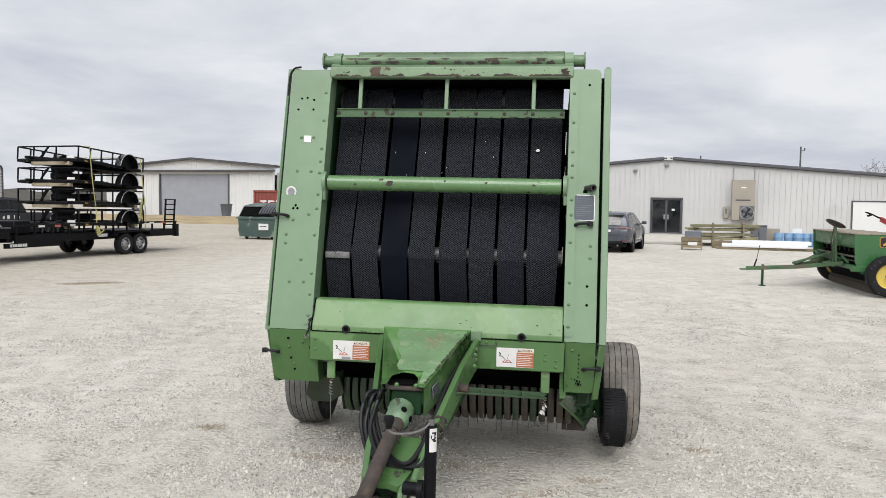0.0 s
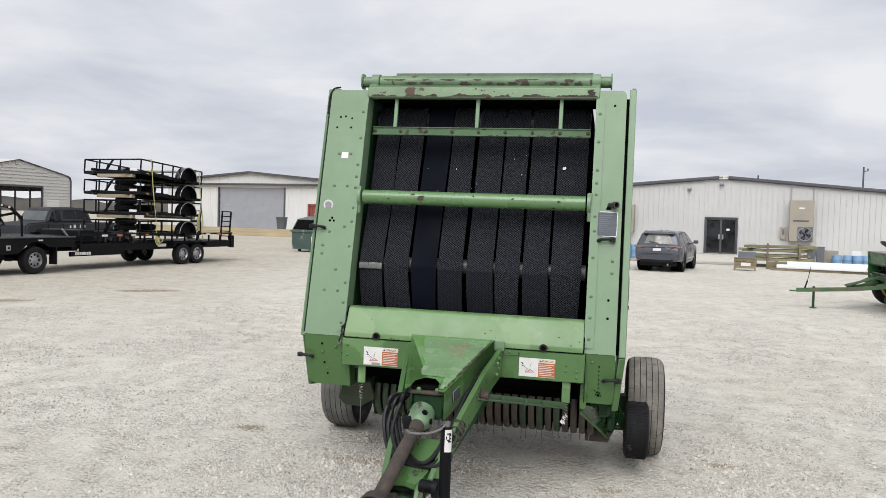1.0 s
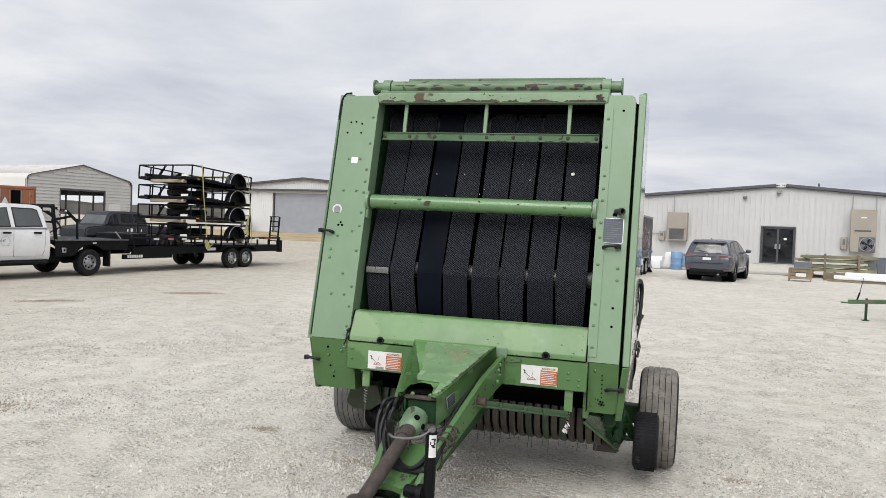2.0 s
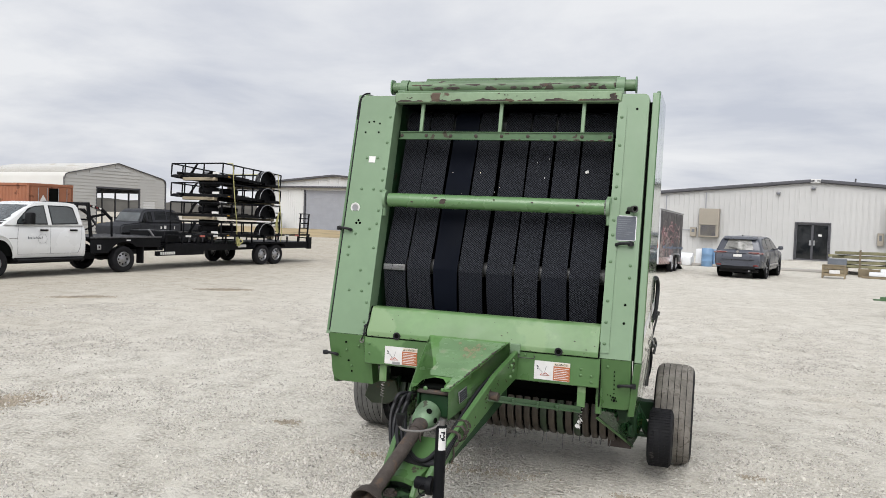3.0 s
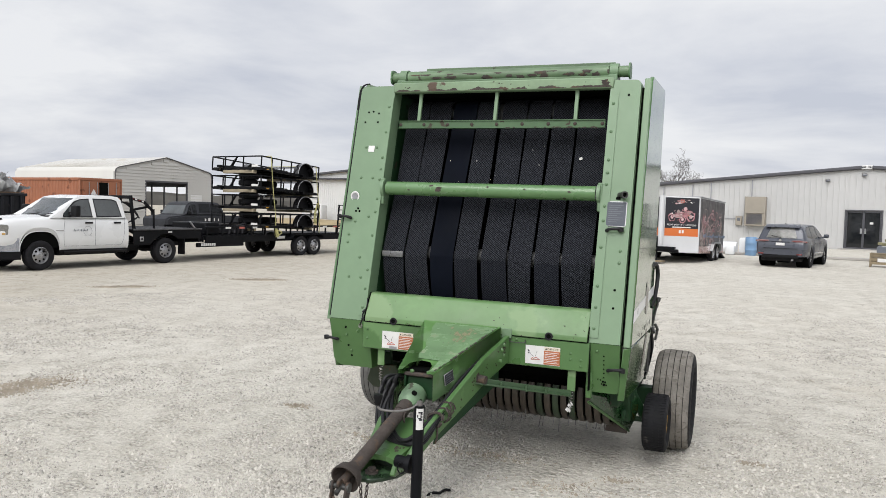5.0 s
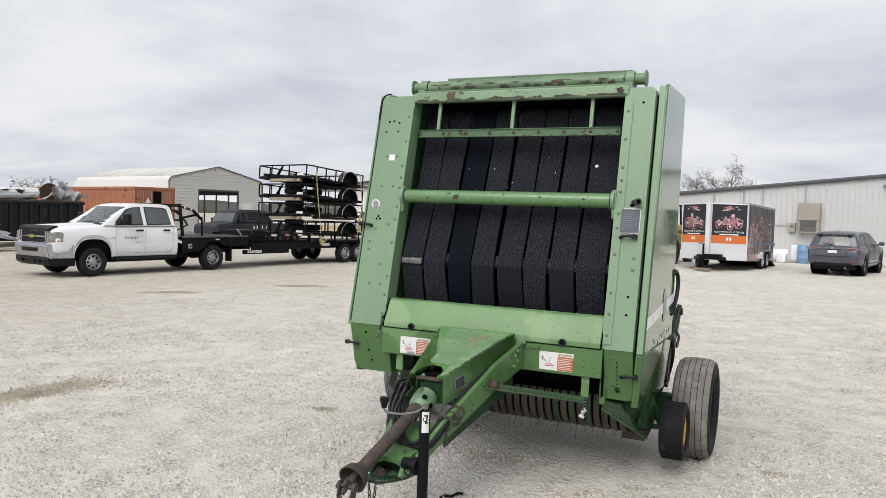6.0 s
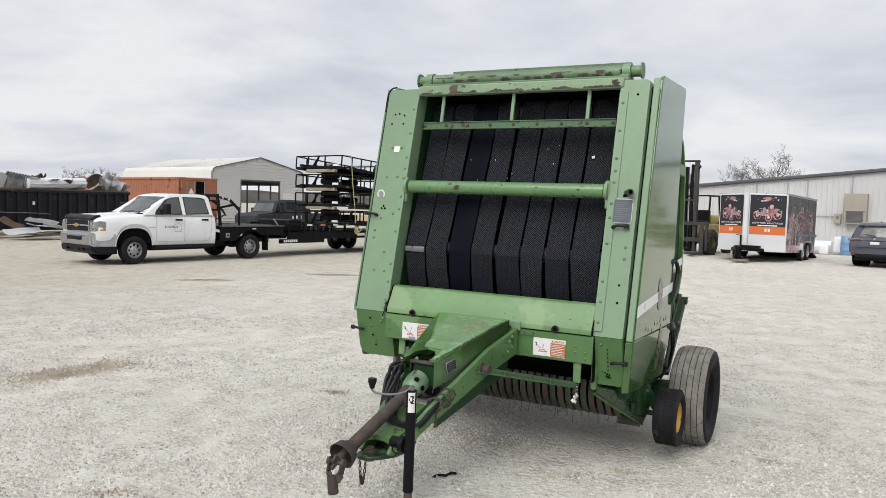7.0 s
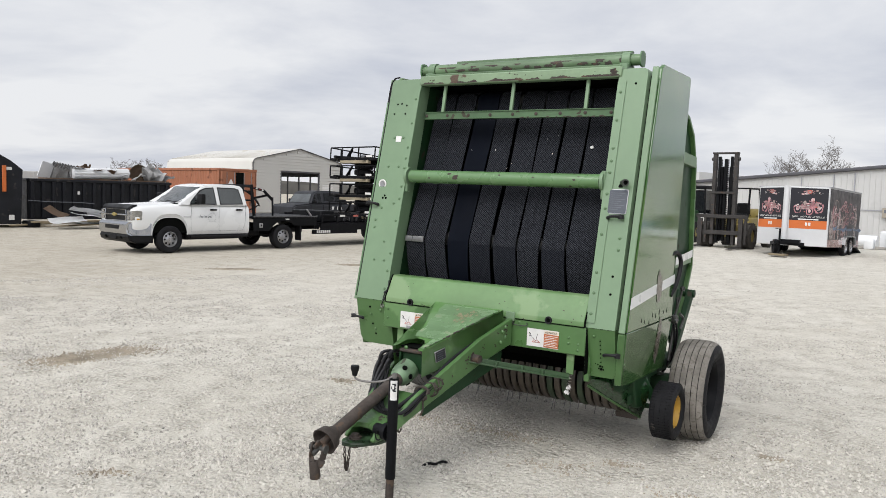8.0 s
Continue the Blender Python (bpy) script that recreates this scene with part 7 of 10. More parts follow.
solo("far_woods", far, M["far_trees"], Matrix(), "distant belt of leafless woods on the horizon", "woods", kind="stuff")

# ---- gravel chips, wet stains and litter ----
rnd = random.Random(31)


def chips(name, spots, mat, lo, hi, label):
    """Loose angular stones at the given places."""
    verts, faces = [], []
    for x, y in spots:
        s = lo + (hi - lo) * rnd.random() ** 2.4
        z = ground_z(x, y)
        base = len(verts)
        turn = rnd.random() * 6
        for k in range(5):
            b = turn + k * math.pi * .4 + rnd.uniform(-.35, .35)
            q = s * rnd.uniform(.65, 1.15)
            verts.append((x + q * math.cos(b), y + q * math.sin(b), z - .002))
        for k in range(2):
            verts.append((x + s * rnd.uniform(-.45, .45), y + s * rnd.uniform(-.45, .45), z + s * rnd.uniform(.42, .95)))
        faces += [(base + k, base + (k + 1) % 5, base + 5 + (k > 2)) for k in range(5)] + [(base + 3, base + 6, base + 5), (base, base + 5, base + 6)]
    me = bpy.data.meshes.new(name)
    me.from_pydata(verts, [], faces)
    me.materials.append(mat)
    return tagged(new(name, me), label, "gravel", kind="stuff")


def strewn(count, banded=True):
    """Places over the near yard, thicker in stony bands."""
    out = []
    while len(out) < count:
        rr = .6 + 12.5 * rnd.random() ** .66
        a = rnd.random() * 2 * math.pi
        x, y = .6 + rr * math.cos(a), -1.6 + rr * math.sin(a)
        if y < -3.7 - 3.0 * rnd.random() ** 2.5 or banded and noise.noise((x * .7, y * .7, 9.0)) + .6 * noise.noise((x * 2.2, y * 2.2, 3.0)) + .7 * noise.noise((x * 5, y * 5, 1.0)) < rnd.uniform(-.22, .42):
            continue
        out.append((x, y))
    return out


chips("gravel_chips", strewn(180000), M["stone"], .005, .021, "loose pale limestone chips on the yard")
chips("gravel_chips", [(x, y) for x, y in ((rnd.gauss(0, 1.15), rnd.gauss(-1.25, .85)) for _ in range(34000)) if noise.noise((x * 1.3, y * 1.3, 4.0)) + .5 * noise.noise((x * 5, y * 5, 2.0)) > rnd.uniform(-.5, .35)], M["stone"], .004, .016, "loose pale limestone chips round the baler's tongue")
chips("gravel_grit", strewn(30000), M["stone_dark"], .004, .015, "loose darker stone chips on the yard")

far_spots = []
while len(far_spots) < 9000:
    rr, a = 5 + 13 * rnd.random(), rnd.random() * 2 * math.pi
    x, y = .6 + rr * math.cos(a), -1.6 + rr * math.sin(a)
    if y > -2.5 - 3.0 * rnd.random() ** 2 and noise.noise((x * .35, y * .35, 6.0)) + .6 * noise.noise((x * 1.4, y * 1.4, 8.0)) > rnd.uniform(-.1, .5):
        far_spots.append((x, y))
chips("gravel_clods", far_spots, M["clod"], .006, .020, "scattered darker stones and clods on the yard")

# earthy patches where chaff and soil lie on the gravel
M["soil"] = material("dry_brown_soil", (.37, .32, .25), 0.95, spread=.3, big=4, small=40, bump=.4, bump_scale=40)
for cx, cy, rx, ry, turn, h in ((-4.50, .25, .36, .28, 31, .035), (-4.60, -.30, .50, .22, 88, .02), (-1.95, .66, .13, .08, 10, .014), (1.92, .90, .10, .06, 0, .014),
                                (-1.50, -2.24, .16, .06, 40, .012), (1.05, .02, .16, .07, 20, .008), (-10.6, 7.4, .62, .20, 40, .02), (-9.3, 10.4, .5, .2, 30, .02), (-2.9, -2.6, .2, .09, 30, .012), (.75, -.30, .40, .16, 12, .01), (1.55, -.35, .30, .10, 5, .01), (.1, .12, .42, .14, 5, .01), (-.75, .1, .30, .10, -5, .01)):
    spots = []
    for _ in range(int((900 if rx < .22 else 330) * rx * ry / .06) if rx < .45 else 1900 if rx > .5 else 1500 if h < .015 else 3600):
        q, a = rnd.gauss(0, .5), rnd.gauss(0, .5)
        ca, sa = math.cos(radians(turn)), math.sin(radians(turn))
        x, y = rx * q, ry * a
        spots.append((cx + x * ca - y * sa, cy + x * sa + y * ca))
    chips("soil_crumbs", spots, M["soil"], .005, .020, "brown soil and chaff crumbs on the gravel")

bm = blank()
tube(bm, smooth_line([(0, 0, .006), (.05, .02, .012), (.10, .01, .008), (.15, .035, .012), (.19, .03, .006)], 4), [.004] + [.010] * 15 + [.004], 6)
solo("rubber_scrap", bm, M["black"], YARD @ pose(-.016, -.885, 0, 0, 0, 50), "torn strip of black rubber on the gravel", "litter")

# ---- vehicles: x forward, y to their left, z up ----
def shaped(profile, half, bevel=.03, seg=2):
    """A body from its side outline (x, z); half(x, z) gives half its width there."""
    bm = bmesh.new()
    l = [bm.verts.new((x, half(x, z), z)) for x, z in profile]
    r = [bm.verts.new((x, -half(x, z), z)) for x, z in profile]
    fl, fr = bm.faces.new(l), bm.faces.new(r[::-1])
    n = len(profile)
    for i in range(n):
        j = (i + 1) % n
        bm.faces.new((l[j], l[i], r[i], r[j]))
    bmesh.ops.recalc_face_normals(bm, faces=bm.faces)
    if bevel:
        rim = [e for e in bm.edges if (fl in e.link_faces) or (fr in e.link_faces)]
        bmesh.ops.bevel(bm, geom=rim, offset=bevel, segments=seg, affect="EDGES", clamp_overlap=True)
    return bm


def arch(cx, r, z0, n=8):
    """Points of a wheel opening, front to back along the lower edge."""
    return [(cx + r * math.cos(radians(a)), z0 + r * math.sin(radians(a))) for a in [180 * k / n for k in range(n + 1)]]


def road_wheel(parent, c, R, w, side, rim_mat=None, spokes=8, tyre_mat=None, holes=True, rim_size=.67):
    """A car wheel; side +1 faces left. A pressed disc with round vents, or open spokes."""
    bm = blank()
    h = w / 2
    q = R * rim_size / .67
    turn = pose(*c, 0, 0, 90 * side)
    lathe(bm, [(-h * .8, q * .66), (-h, (q * .66 + R) * .48), (-h * .99, R * .88), (-h * .88, R * .965), (-h * .6, R), (-h * .1, R), (-h * .08, R * .975), (h * .08, R * .975), (h * .1, R), (h * .6, R), (h * .88, R * .965), (h * .99, R * .88), (h, (q * .66 + R) * .48), (h * .8, q * .66), (0, q * .62), (-h * .8, q * .66)], 36, turn)
    t = part("wheel", bm, tyre_mat or M["rubber"], parent)
    bm = blank()
    if holes:
        lathe(bm, [(h * .84, q * .67), (h * .90, q * .63), (h * .66, q * .59), (h * .40, q * .55), (h * .52, q * .44), (h * .58, q * .30), (h * .72, q * .24), (h * .74, q * .14), (h * .86, q * .12), (h * .86, 0)], 32, turn)
        rim = part("rim", bm, rim_mat or M["alloy"], t)
        for k in range(spokes):
            bm = blank()
            rod(bm, (h * .40, 0, q * .44), (h * .565, 0, q * .44), q * .085, 10)
            bm.transform(turn @ pose(0, 0, 0, 360 * k / spokes))
            part("vent", bm, M["dark"], rim)
    else:
        lathe(bm, [(h * .82, q * .67), (h * .86, q * .63), (h * .55, q * .58), (h * .15, q * .56), (h * .10, q * .30), (h * .55, q * .20), (h * .60, q * .12), (h * .62, 0)], 28, turn)
        rim = part("rim", bm, M["black"], t)
        for k in range(spokes):
            bm = blank()
            box(bm, (h * .25, -q * .055, q * .16), (h * .62, q * .055, q * .62), .008, turn @ pose(0, 0, 0, 360 * k / spokes))
            part("spoke", bm, rim_mat or M["alloy"], rim)
    return t


def panel_lines(bm, pts, y, w=.008, d=.004):
    """Thin dark shut lines on a flat flank at y."""
    for (xa, za), (xb, zb) in zip(pts, pts[1:]):
        bar(bm, (xa, y, za), (xb, y, zb), d, w)


M["side_glass"] = material("grey_green_side_glass", (.050, .058, .060), 0.05, spread=.3, big=2, bump=0, coat=1.0)
# pale base colour carries the sky's reflection in the windscreen
M["screen"] = material("painted_reflection_glass", (.19, .21, .22), 0.06, spread=.25, big=1.2, bump=0, coat=1.0)
M["yellow_lens"] = material("amber_lens", (.55, .30, .04), 0.15, spread=.15, bump=.02, coat=.6)
M["brass"] = material("dull_gold_badge", (.42, .33, .12), 0.35, metal=.5, spread=.15, bump=.02)
M["tail_lens"] = material("pale_red_tail_lens", (.27, .17, .165), 0.12, spread=.3, big=6, bump=.02, coat=.8)
# beige reflections are put into the rear window's base colour
M["rear_glass"] = material("painted_reflection_rear_glass", (.36, .355, .33), 0.10, spread=.35, big=3, bump=0, coat=1.0)
M["bed_edge"] = material("scuffed_grey_steel", (.11, .11, .115), 0.5, metal=.3, spread=.3, big=5, bump=.06)
M["gloss_black"] = material("glossy_black_paint", (.007, .007, .008), 0.22, spread=.2, bump=.02, coat=.5)
M["deck_dark"] = material("dark_weathered_deck", (.035, .03, .026), 0.8, spread=.3, big=3, small=30, bump=.15, per_object=.4)


def hull(stations):
    """A body through half sections (y, z), each at its x, mirrored to the other side."""
    rows = []
    for x, half in stations:
        low = half[0][1]
        pts = []
        for i, (y, z) in enumerate(half):
            low = max(low + (.004 if i else 0), z)
            pts.append((y, low))
        rows.append([(x, y, z) for y, z in pts] + [(x, -y, z) for y, z in reversed(pts) if y > 1e-6])
    return skin(rows)


def along(table, x):
    """Straight interpolation in a table of (x, value), x rising."""
    for (xa, va), (xb, vb) in zip(table, table[1:]):
        if x <= xb:
            return va + (vb - va) * max(0, x - xa) / (xb - xa)
    return table[-1][1]


def pane(name, pts, y_of, parent, mat="glass", trim=.028, label="dark side window"):
    """A side window with its black trim, standing a little proud of a sloping flank."""
    for nm, mt, grow, out in (("window_trim", "black", trim, .003), (name, mat, 0, .007)):
        cx, cz = sum(p[0] for p in pts) / len(pts), sum(p[1] for p in pts) / len(pts)
        bm = bmesh.new()
        q = [(x + math.copysign(grow, x - cx), z + math.copysign(grow, z - cz)) for x, z in pts]
        o = [bm.verts.new((x, y_of(z) + math.copysign(out, y_of(z)), z)) for x, z in q]
        i = [bm.verts.new((x, y_of(z) - math.copysign(.012, y_of(z)), z)) for x, z in q]
        bm.faces.new(o), bm.faces.new(i[::-1])
        for a in range(len(q)):
            b = (a + 1) % len(q)
            bm.faces.new((o[a], o[b], i[b], i[a]))
        part(nm, bm, M[mt], parent, label if mt == mat else "", smooth=False)


# ---- white flatbed pickup ----
def work_truck():
    t = thing("pickup_truck", on(-17.33, 8.12, 0, -90), "white crew-cab pickup truck with a black flatbed", "pickup truck")
    fa, ra, R = 1.71, -2.125, .38

    def opening(x):
        d = abs(x - fa) / .535
        return .50 if d >= 1 else .42 + .575 * (1 - d ** 2.9) ** .42

    def wide(x):
        return .985 - (.085 * ((x - 2.1) / .53) ** 4 if x > 2.1 else 0)

    def crown(x):
        if x < 1.1:
            return 1.355
        return 1.385 - .085 * ((x - 1.1) / 1.5) ** 1.5 - (((x - 2.46) / .17) ** 2 * .07 if x > 2.46 else 0)

    xs = [-.86, -.83, -.4, .2, .8, 1.06, 1.14] + [fa - .535 * math.cos(math.pi * k / 18) for k in range(19)] + [2.28, 2.36, 2.44, 2.51, 2.57, 2.61, 2.635]
    stations = []
    for x in xs:
        w, zt = wide(x), crown(x)
        zb = max(.50, opening(x)) if x < fa + .54 else .60
        stations.append((x, [(w - .055, zb), (w - .012, zb + .09), (w, .78), (w, .98), (w - .012, 1.12), (w - .045, zt - .095), (w - .085, zt - .045), (w - .16, zt - .015), (w * .64, zt), (w * .50, zt + .022), (0, zt + .034)]))
    body = part("body", hull(stations), M["white_car"], t)
    side = lambda z: .953 - max(0, z - 1.355) * .33
    cab = [(1.42, 1.33), (1.40, 1.36), (1.09, 1.545), (.72, 1.80), (.58, 1.885), (.42, 1.925), (.1, 1.955), (-.45, 1.945), (-.66, 1.915), (-.745, 1.83), (-.80, 1.36), (-.80, 1.33)]
    roof = part("cab", shaped(cab, lambda x, z: side(z), .075, 4), M["white_car"], t)
    for s in (1, -1):
        yo = lambda z, s=s: s * side(z)
        pane("side_window", [(1.06, 1.385), (1.02, 1.49), (.68, 1.745), (.54, 1.81), (.28, 1.83), (.26, 1.385)], yo, roof, "side_glass")
        pane("side_window", [(.09, 1.385), (.11, 1.835), (-.42, 1.825), (-.56, 1.785), (-.64, 1.40)], yo, roof, "side_glass")
        bm = blank()
        for pts in ([(1.07, .60), (1.08, 1.0), (1.05, 1.36)], [(.175, .60), (.175, 1.36)], [(-.70, .74), (-.73, 1.0), (-.72, 1.36)], [(-.70, .74), (-.62, .60), (1.07, .60)]):
            panel_lines(bm, pts, s * .985, .0045, .005)
        part("shut_line", bm, M["grey_plastic"], body)
        for x in (.36, -.50):
            bm = blank()
            box(bm, (x - .115, s * .985 - .01, 1.185), (x + .115, s * .985 + .014, 1.235), .012, None, 2)
            dh = part("door_handle", bm, M["black"], body)
            part("handle_grip", box(blank(), (x - .10, s * 1.002 - .008, 1.20), (x + .10, s * 1.002 + .012, 1.222), .006), M["rubber"], dh)
        bm = blank()
        box(bm, (.78, s * 1.14 - .13, 1.37), (.92, s * 1.14 + .13, 1.67), .035, None, 3)
        rod(bm, (.92, s * .90, 1.42), (.87, s * 1.06, 1.42), .028, 8)
        rod(bm, (.92, s * .90, 1.47), (.87, s * 1.06, 1.50), .022, 8)
        part("wing_mirror", bm, M["black"], roof, "tall black towing mirror")
        # stacked headlamp wrapped round the corner
        bm = shaped([(2.650, .905), (2.665, 1.04), (2.645, 1.165), (2.55, 1.175), (2.46, 1.165), (2.44, 1.13), (2.44, .93), (2.46, .905)], lambda x, z: wide(min(x, 2.635)) + .006, .012)
        for v in bm.verts:
            v.co.y = s * max(.60, abs(v.co.y)) if v.co.y * s > 0 else s * .60
        hl = part("headlamp", bm, M["lamp_clear"], body, "clear headlamp with amber marker")
        part("amber_marker", box(blank(), (2.46, s * .945, .92), (2.56, s * .958, .965), .006), M["yellow_lens"], hl, "amber side marker")
        part("lamp_divider", box(blank(), (2.60, s * .62 - .0, 1.045), (2.678, s * .86, 1.06), .004), M["chrome"], hl)
        for z in (.975, 1.12):
            bm = blank()
            rod(bm, (2.62, s * .73, z), (2.678, s * .73, z), .052, 14)
            part("lamp_bulb", bm, M["chrome"], hl)
        bm = blank()
        tube(bm, [(fa - .533 * math.cos(math.pi * k / 24), s * (.970 + .008 * math.sin(math.pi * k / 24)), opening(fa - .533 * math.cos(math.pi * k / 24)) - .002) for k in range(25)], .010, 6)
        part("arch_lip", bm, M["white_car"], body)
        bm = blank()
        prism(bm, [(fa - .528 * math.cos(math.pi * k / 16), max(.43, opening(fa - .528 * math.cos(math.pi * k / 16)) - .006)) for k in range(17)], s * .50, s * .945, "y")
        part("wheel_well", bm, M["dark"], body)
        bm = blank()
        box(bm, (-.84, s * .86, .40), (1.15, s * .95, .51), .02)
        rod(bm, (-.78, s * 1.0, .435), (1.10, s * 1.0, .435), .038, 12)
        for x in (-.6, .15, .9):
            rod(bm, (x, s * .90, .44), (x, s * 1.0, .435), .022, 8)
        part("sill", bm, M["black"], body, "black step bar under the doors")
    bm = skin([[(1.412 - .06 * abs(y / .84) ** 2, y, 1.368) for y in (-.84, -.5, 0, .5, .84)], [(1.035 - .04 * abs(y / .78) ** 2, y, 1.600) for y in (-.785, -.46, 0, .46, .785)], [(.66 - .03 * abs(y / .7) ** 2, y, 1.862) for y in (-.70, -.42, 0, .42, .70)]], False)
    bmesh.ops.solidify(bm, geom=bm.faces[:], thickness=.012)
    part("windscreen", bm, M["screen"], roof, "windscreen with a pale reflection in its colour")
    for y in (-.35, .25):
        bm = blank()
        bar(bm, (1.41, y, 1.39), (1.27, y + .55, 1.455), .018, .014)
        part("wiper", bm, M["black"], roof)
    part("cowl", box(blank(), (1.28, -.80, 1.365), (1.46, .80, 1.398), .01), M["black"], body)
    bm = shaped([(2.48, 1.29), (2.58, 1.25), (2.645, 1.185), (2.685, 1.195), (2.68, 1.245), (2.60, 1.315), (2.50, 1.335)], lambda x, z: .845 - max(0, x - 2.2) ** 2 * .30, .025, 3)
    part("bug_deflector", bm, M["black"], body, "dark smoked bonnet deflector")
    gr = part("grille", box(blank(), (2.60, -.60, .885), (2.655, .60, 1.215), .01), M["black"], body, "black mesh grille with a bright bar")
    for z0, z1, x in ((1.030, 1.072, 2.70), (1.185, 1.205, 2.675), (.885, .905, 2.685)):
        part("grille_bar", box(blank(), (2.62, -.61, z0), (x, .61, z1), .012, None, 2), M["chrome"], gr)
    for s in (1, -1):
        part("grille_side", box(blank(), (2.62, s * .605 - .02, .89), (2.685, s * .605 + .02, 1.20), .012, None, 2), M["chrome"], gr)
    bm = blank()
    prism(bm, [(-.13, -.028), (-.045, -.028), (-.045, -.052), (.045, -.052), (.045, -.028), (.13, -.028), (.13, .028), (.045, .028), (.045, .052), (-.045, .052), (-.045, .028), (-.13, .028)], 2.70, 2.72, "x", .004, lambda c: Vector((c.x, c.y, c.z + 1.05)))
    part("badge", bm, M["brass"], gr, "plain gold badge shape")
    bm = shaped([(2.22, .50), (2.62, .47), (2.74, .54), (2.775, .66), (2.765, .80), (2.70, .87), (2.20, .875)], lambda x, z: 1.005 - max(0, x - 2.25) ** 2 * .62, .045, 4)
    bp = part("front_bumper", bm, M["chrome"], t, "bright chrome front bumper")
    part("bumper_slot", box(blank(), (2.735, -.40, .66), (2.785, .40, .765), .015, None, 2), M["black"], bp)
    bm = shaped([(2.2, .29), (2.55, .29), (2.69, .36), (2.735, .46), (2.70, .53), (2.2, .53)], lambda x, z: .985 - max(0, x - 2.25) ** 2 * .62, .03, 2)
    dam = part("air_dam", bm, M["black"], t, "black lower bumper")
    part("plate_recess", box(blank(), (2.70, -.17, .37), (2.742, .17, .50), .01), M["rubber"], dam)
    for s in (1, -1):
        part("tow_hook", box(blank(), (2.68, s * .44 - .06, .40), (2.752, s * .44 + .06, .47), .02), M["dark"], dam)
    bm = blank()
    box(bm, (-3.3, -.42, .48), (2.1, -.30, .62), .01)
    box(bm, (-3.3, .30, .48), (2.1, .42, .62), .01)
    box(bm, (1.55, -.8, .36), (1.85, .8, .46), .02)
    rod(bm, (ra, -.8, .40), (ra, .8, .40), .07, 10)
    box(bm, (-.7, -.7, .34), (1.1, .7, .5), .02)
    box(bm, (-1.5, -.6, .38), (-.9, .6, .62), .04)
    part("chassis", bm, M["black_steel"], t)
    for s in (1, -1):
        for x in (fa, ra):
            road_wheel(t, (x, s * .87, R), R, .27, s, rim_size=.57)
    # flatbed
    bm = blank()
    box(bm, (-3.42, -1.03, .95), (-.98, 1.03, 1.02), .012)
    bed = part("flatbed", bm, M["black_steel"], t, "black steel flatbed with side skirts")
    for s in (1, -1):
        bm = blank()
        pts = [(-3.42, .72), (-2.72, .72)] + [(ra + .56 * math.cos(radians(a)), .38 + .50 * math.sin(radians(a))) for a in range(136, 43, -8)] + [(-1.62, .62), (-1.56, .57), (-1.0, .57), (-1.0, .97), (-3.42, .97)]
        prism(bm, pts, s * .985, s * 1.02, "y", .006)
        part("bed_skirt", bm, M["black_steel"], bed)
        part("bed_edge", box(blank(), (-3.43, s * 1.035 - .02, .99), (-.98, s * 1.035 + .02, 1.035), .008), M["bed_edge"], bed, "scuffed grey edge of the bed")
        bm = blank()
        box(bm, (-1.33, s * 1.015, .67), (-1.20, s * 1.035, .81), .01)
        latch = part("tool_latch", bm, M["alloy"], bed)
        part("latch_slot", box(blank(), (-1.29, s * 1.03 - .005, .71), (-1.24, s * 1.03 + .012, .77), .004), M["dark"], latch)
        part("mud_flap", box(blank(), (-2.80, s * .75, .24), (-2.76, s * 1.02, .74)), M["black"], bed)
        part("marker_lamp", box(blank(), (-2.32, s * 1.02 - .004, .91), (-2.18, s * 1.02 + .012, .945), .006), M["decal_white"], bed)
    bm = blank()
    for y in (-.95, .95):
        bar(bm, (-1.06, y, .98), (-.94, y, 1.98), .07, .085, .01)
    bar(bm, (-.94, -.98, 1.93), (-.94, .98, 1.93), .08, .09, .01)
    for y in (-.5, 0, .5):
        bar(bm, (-.98, y, 1.0), (-.95, y, 1.92), .04, .04)
    bar(bm, (-.97, -.95, 1.50), (-.97, .95, 1.50), .04, .05)
    part("headache_rack", bm, M["black_steel"], bed, "black steel rack behind the cab")
    for s in (1, -1):
        bm = blank()
        bar(bm, (-.98, s * .78, 1.92), (-1.50, s * .80, 1.80), .06, .065, .01)
        bar(bm, (-1.48, s * .80, 1.82), (-1.80, s * .84, 1.52), .06, .075, .01)
        bar(bm, (-1.80, s * .84, 1.60), (-1.80, s * .86, 1.02), .05, .055, .01)
        rod(bm, (-1.10, s * .72, 1.55), (-1.66, s * .74, 1.66), .035, 8)
        arm = part("bale_arm", bm, M["black_steel"], bed, "folded black bale arm with bright tape")
        for k in range(4):
            x = -1.08 - k * .11
            part("tape", bar(blank(), (x, s * .828, 1.90 - k * .026), (x - .06, s * .83, 1.885 - k * .026), .006, .045), M["decal_white"] if k % 2 else M["lamp_red"], arm)
    bm = blank()
    for k in range(6):
        tube(bm, smooth_line([(-1.1, .3 + .06 * k, 1.8), (-1.42, .40 + .05 * k, 1.60 - .05 * k), (-1.55, .45, 1.35), (-1.2, .35, 1.15)], 5), .014, 5)
    part("hose", bm, M["hose"], bed)
    bm = blank()
    box(bm, (-3.48, -.9, .62), (-3.40, .9, .93), .01)
    rod(bm, (-3.7, 0, .60), (-3.3, 0, .60), .04, 8)
    part("tail_board", bm, M["black_steel"], bed)
    # door sign: dark lettering as bars inside a thin ring mark
    for k, (w, h) in enumerate(((.040, .066), (.030, .042), (.030, .042), (.016, .060), (.030, .042), (.030, .062), (.020, .042), (.030, .042), (.030, .042), (.030, .062))):
        x = .80 - k * .042
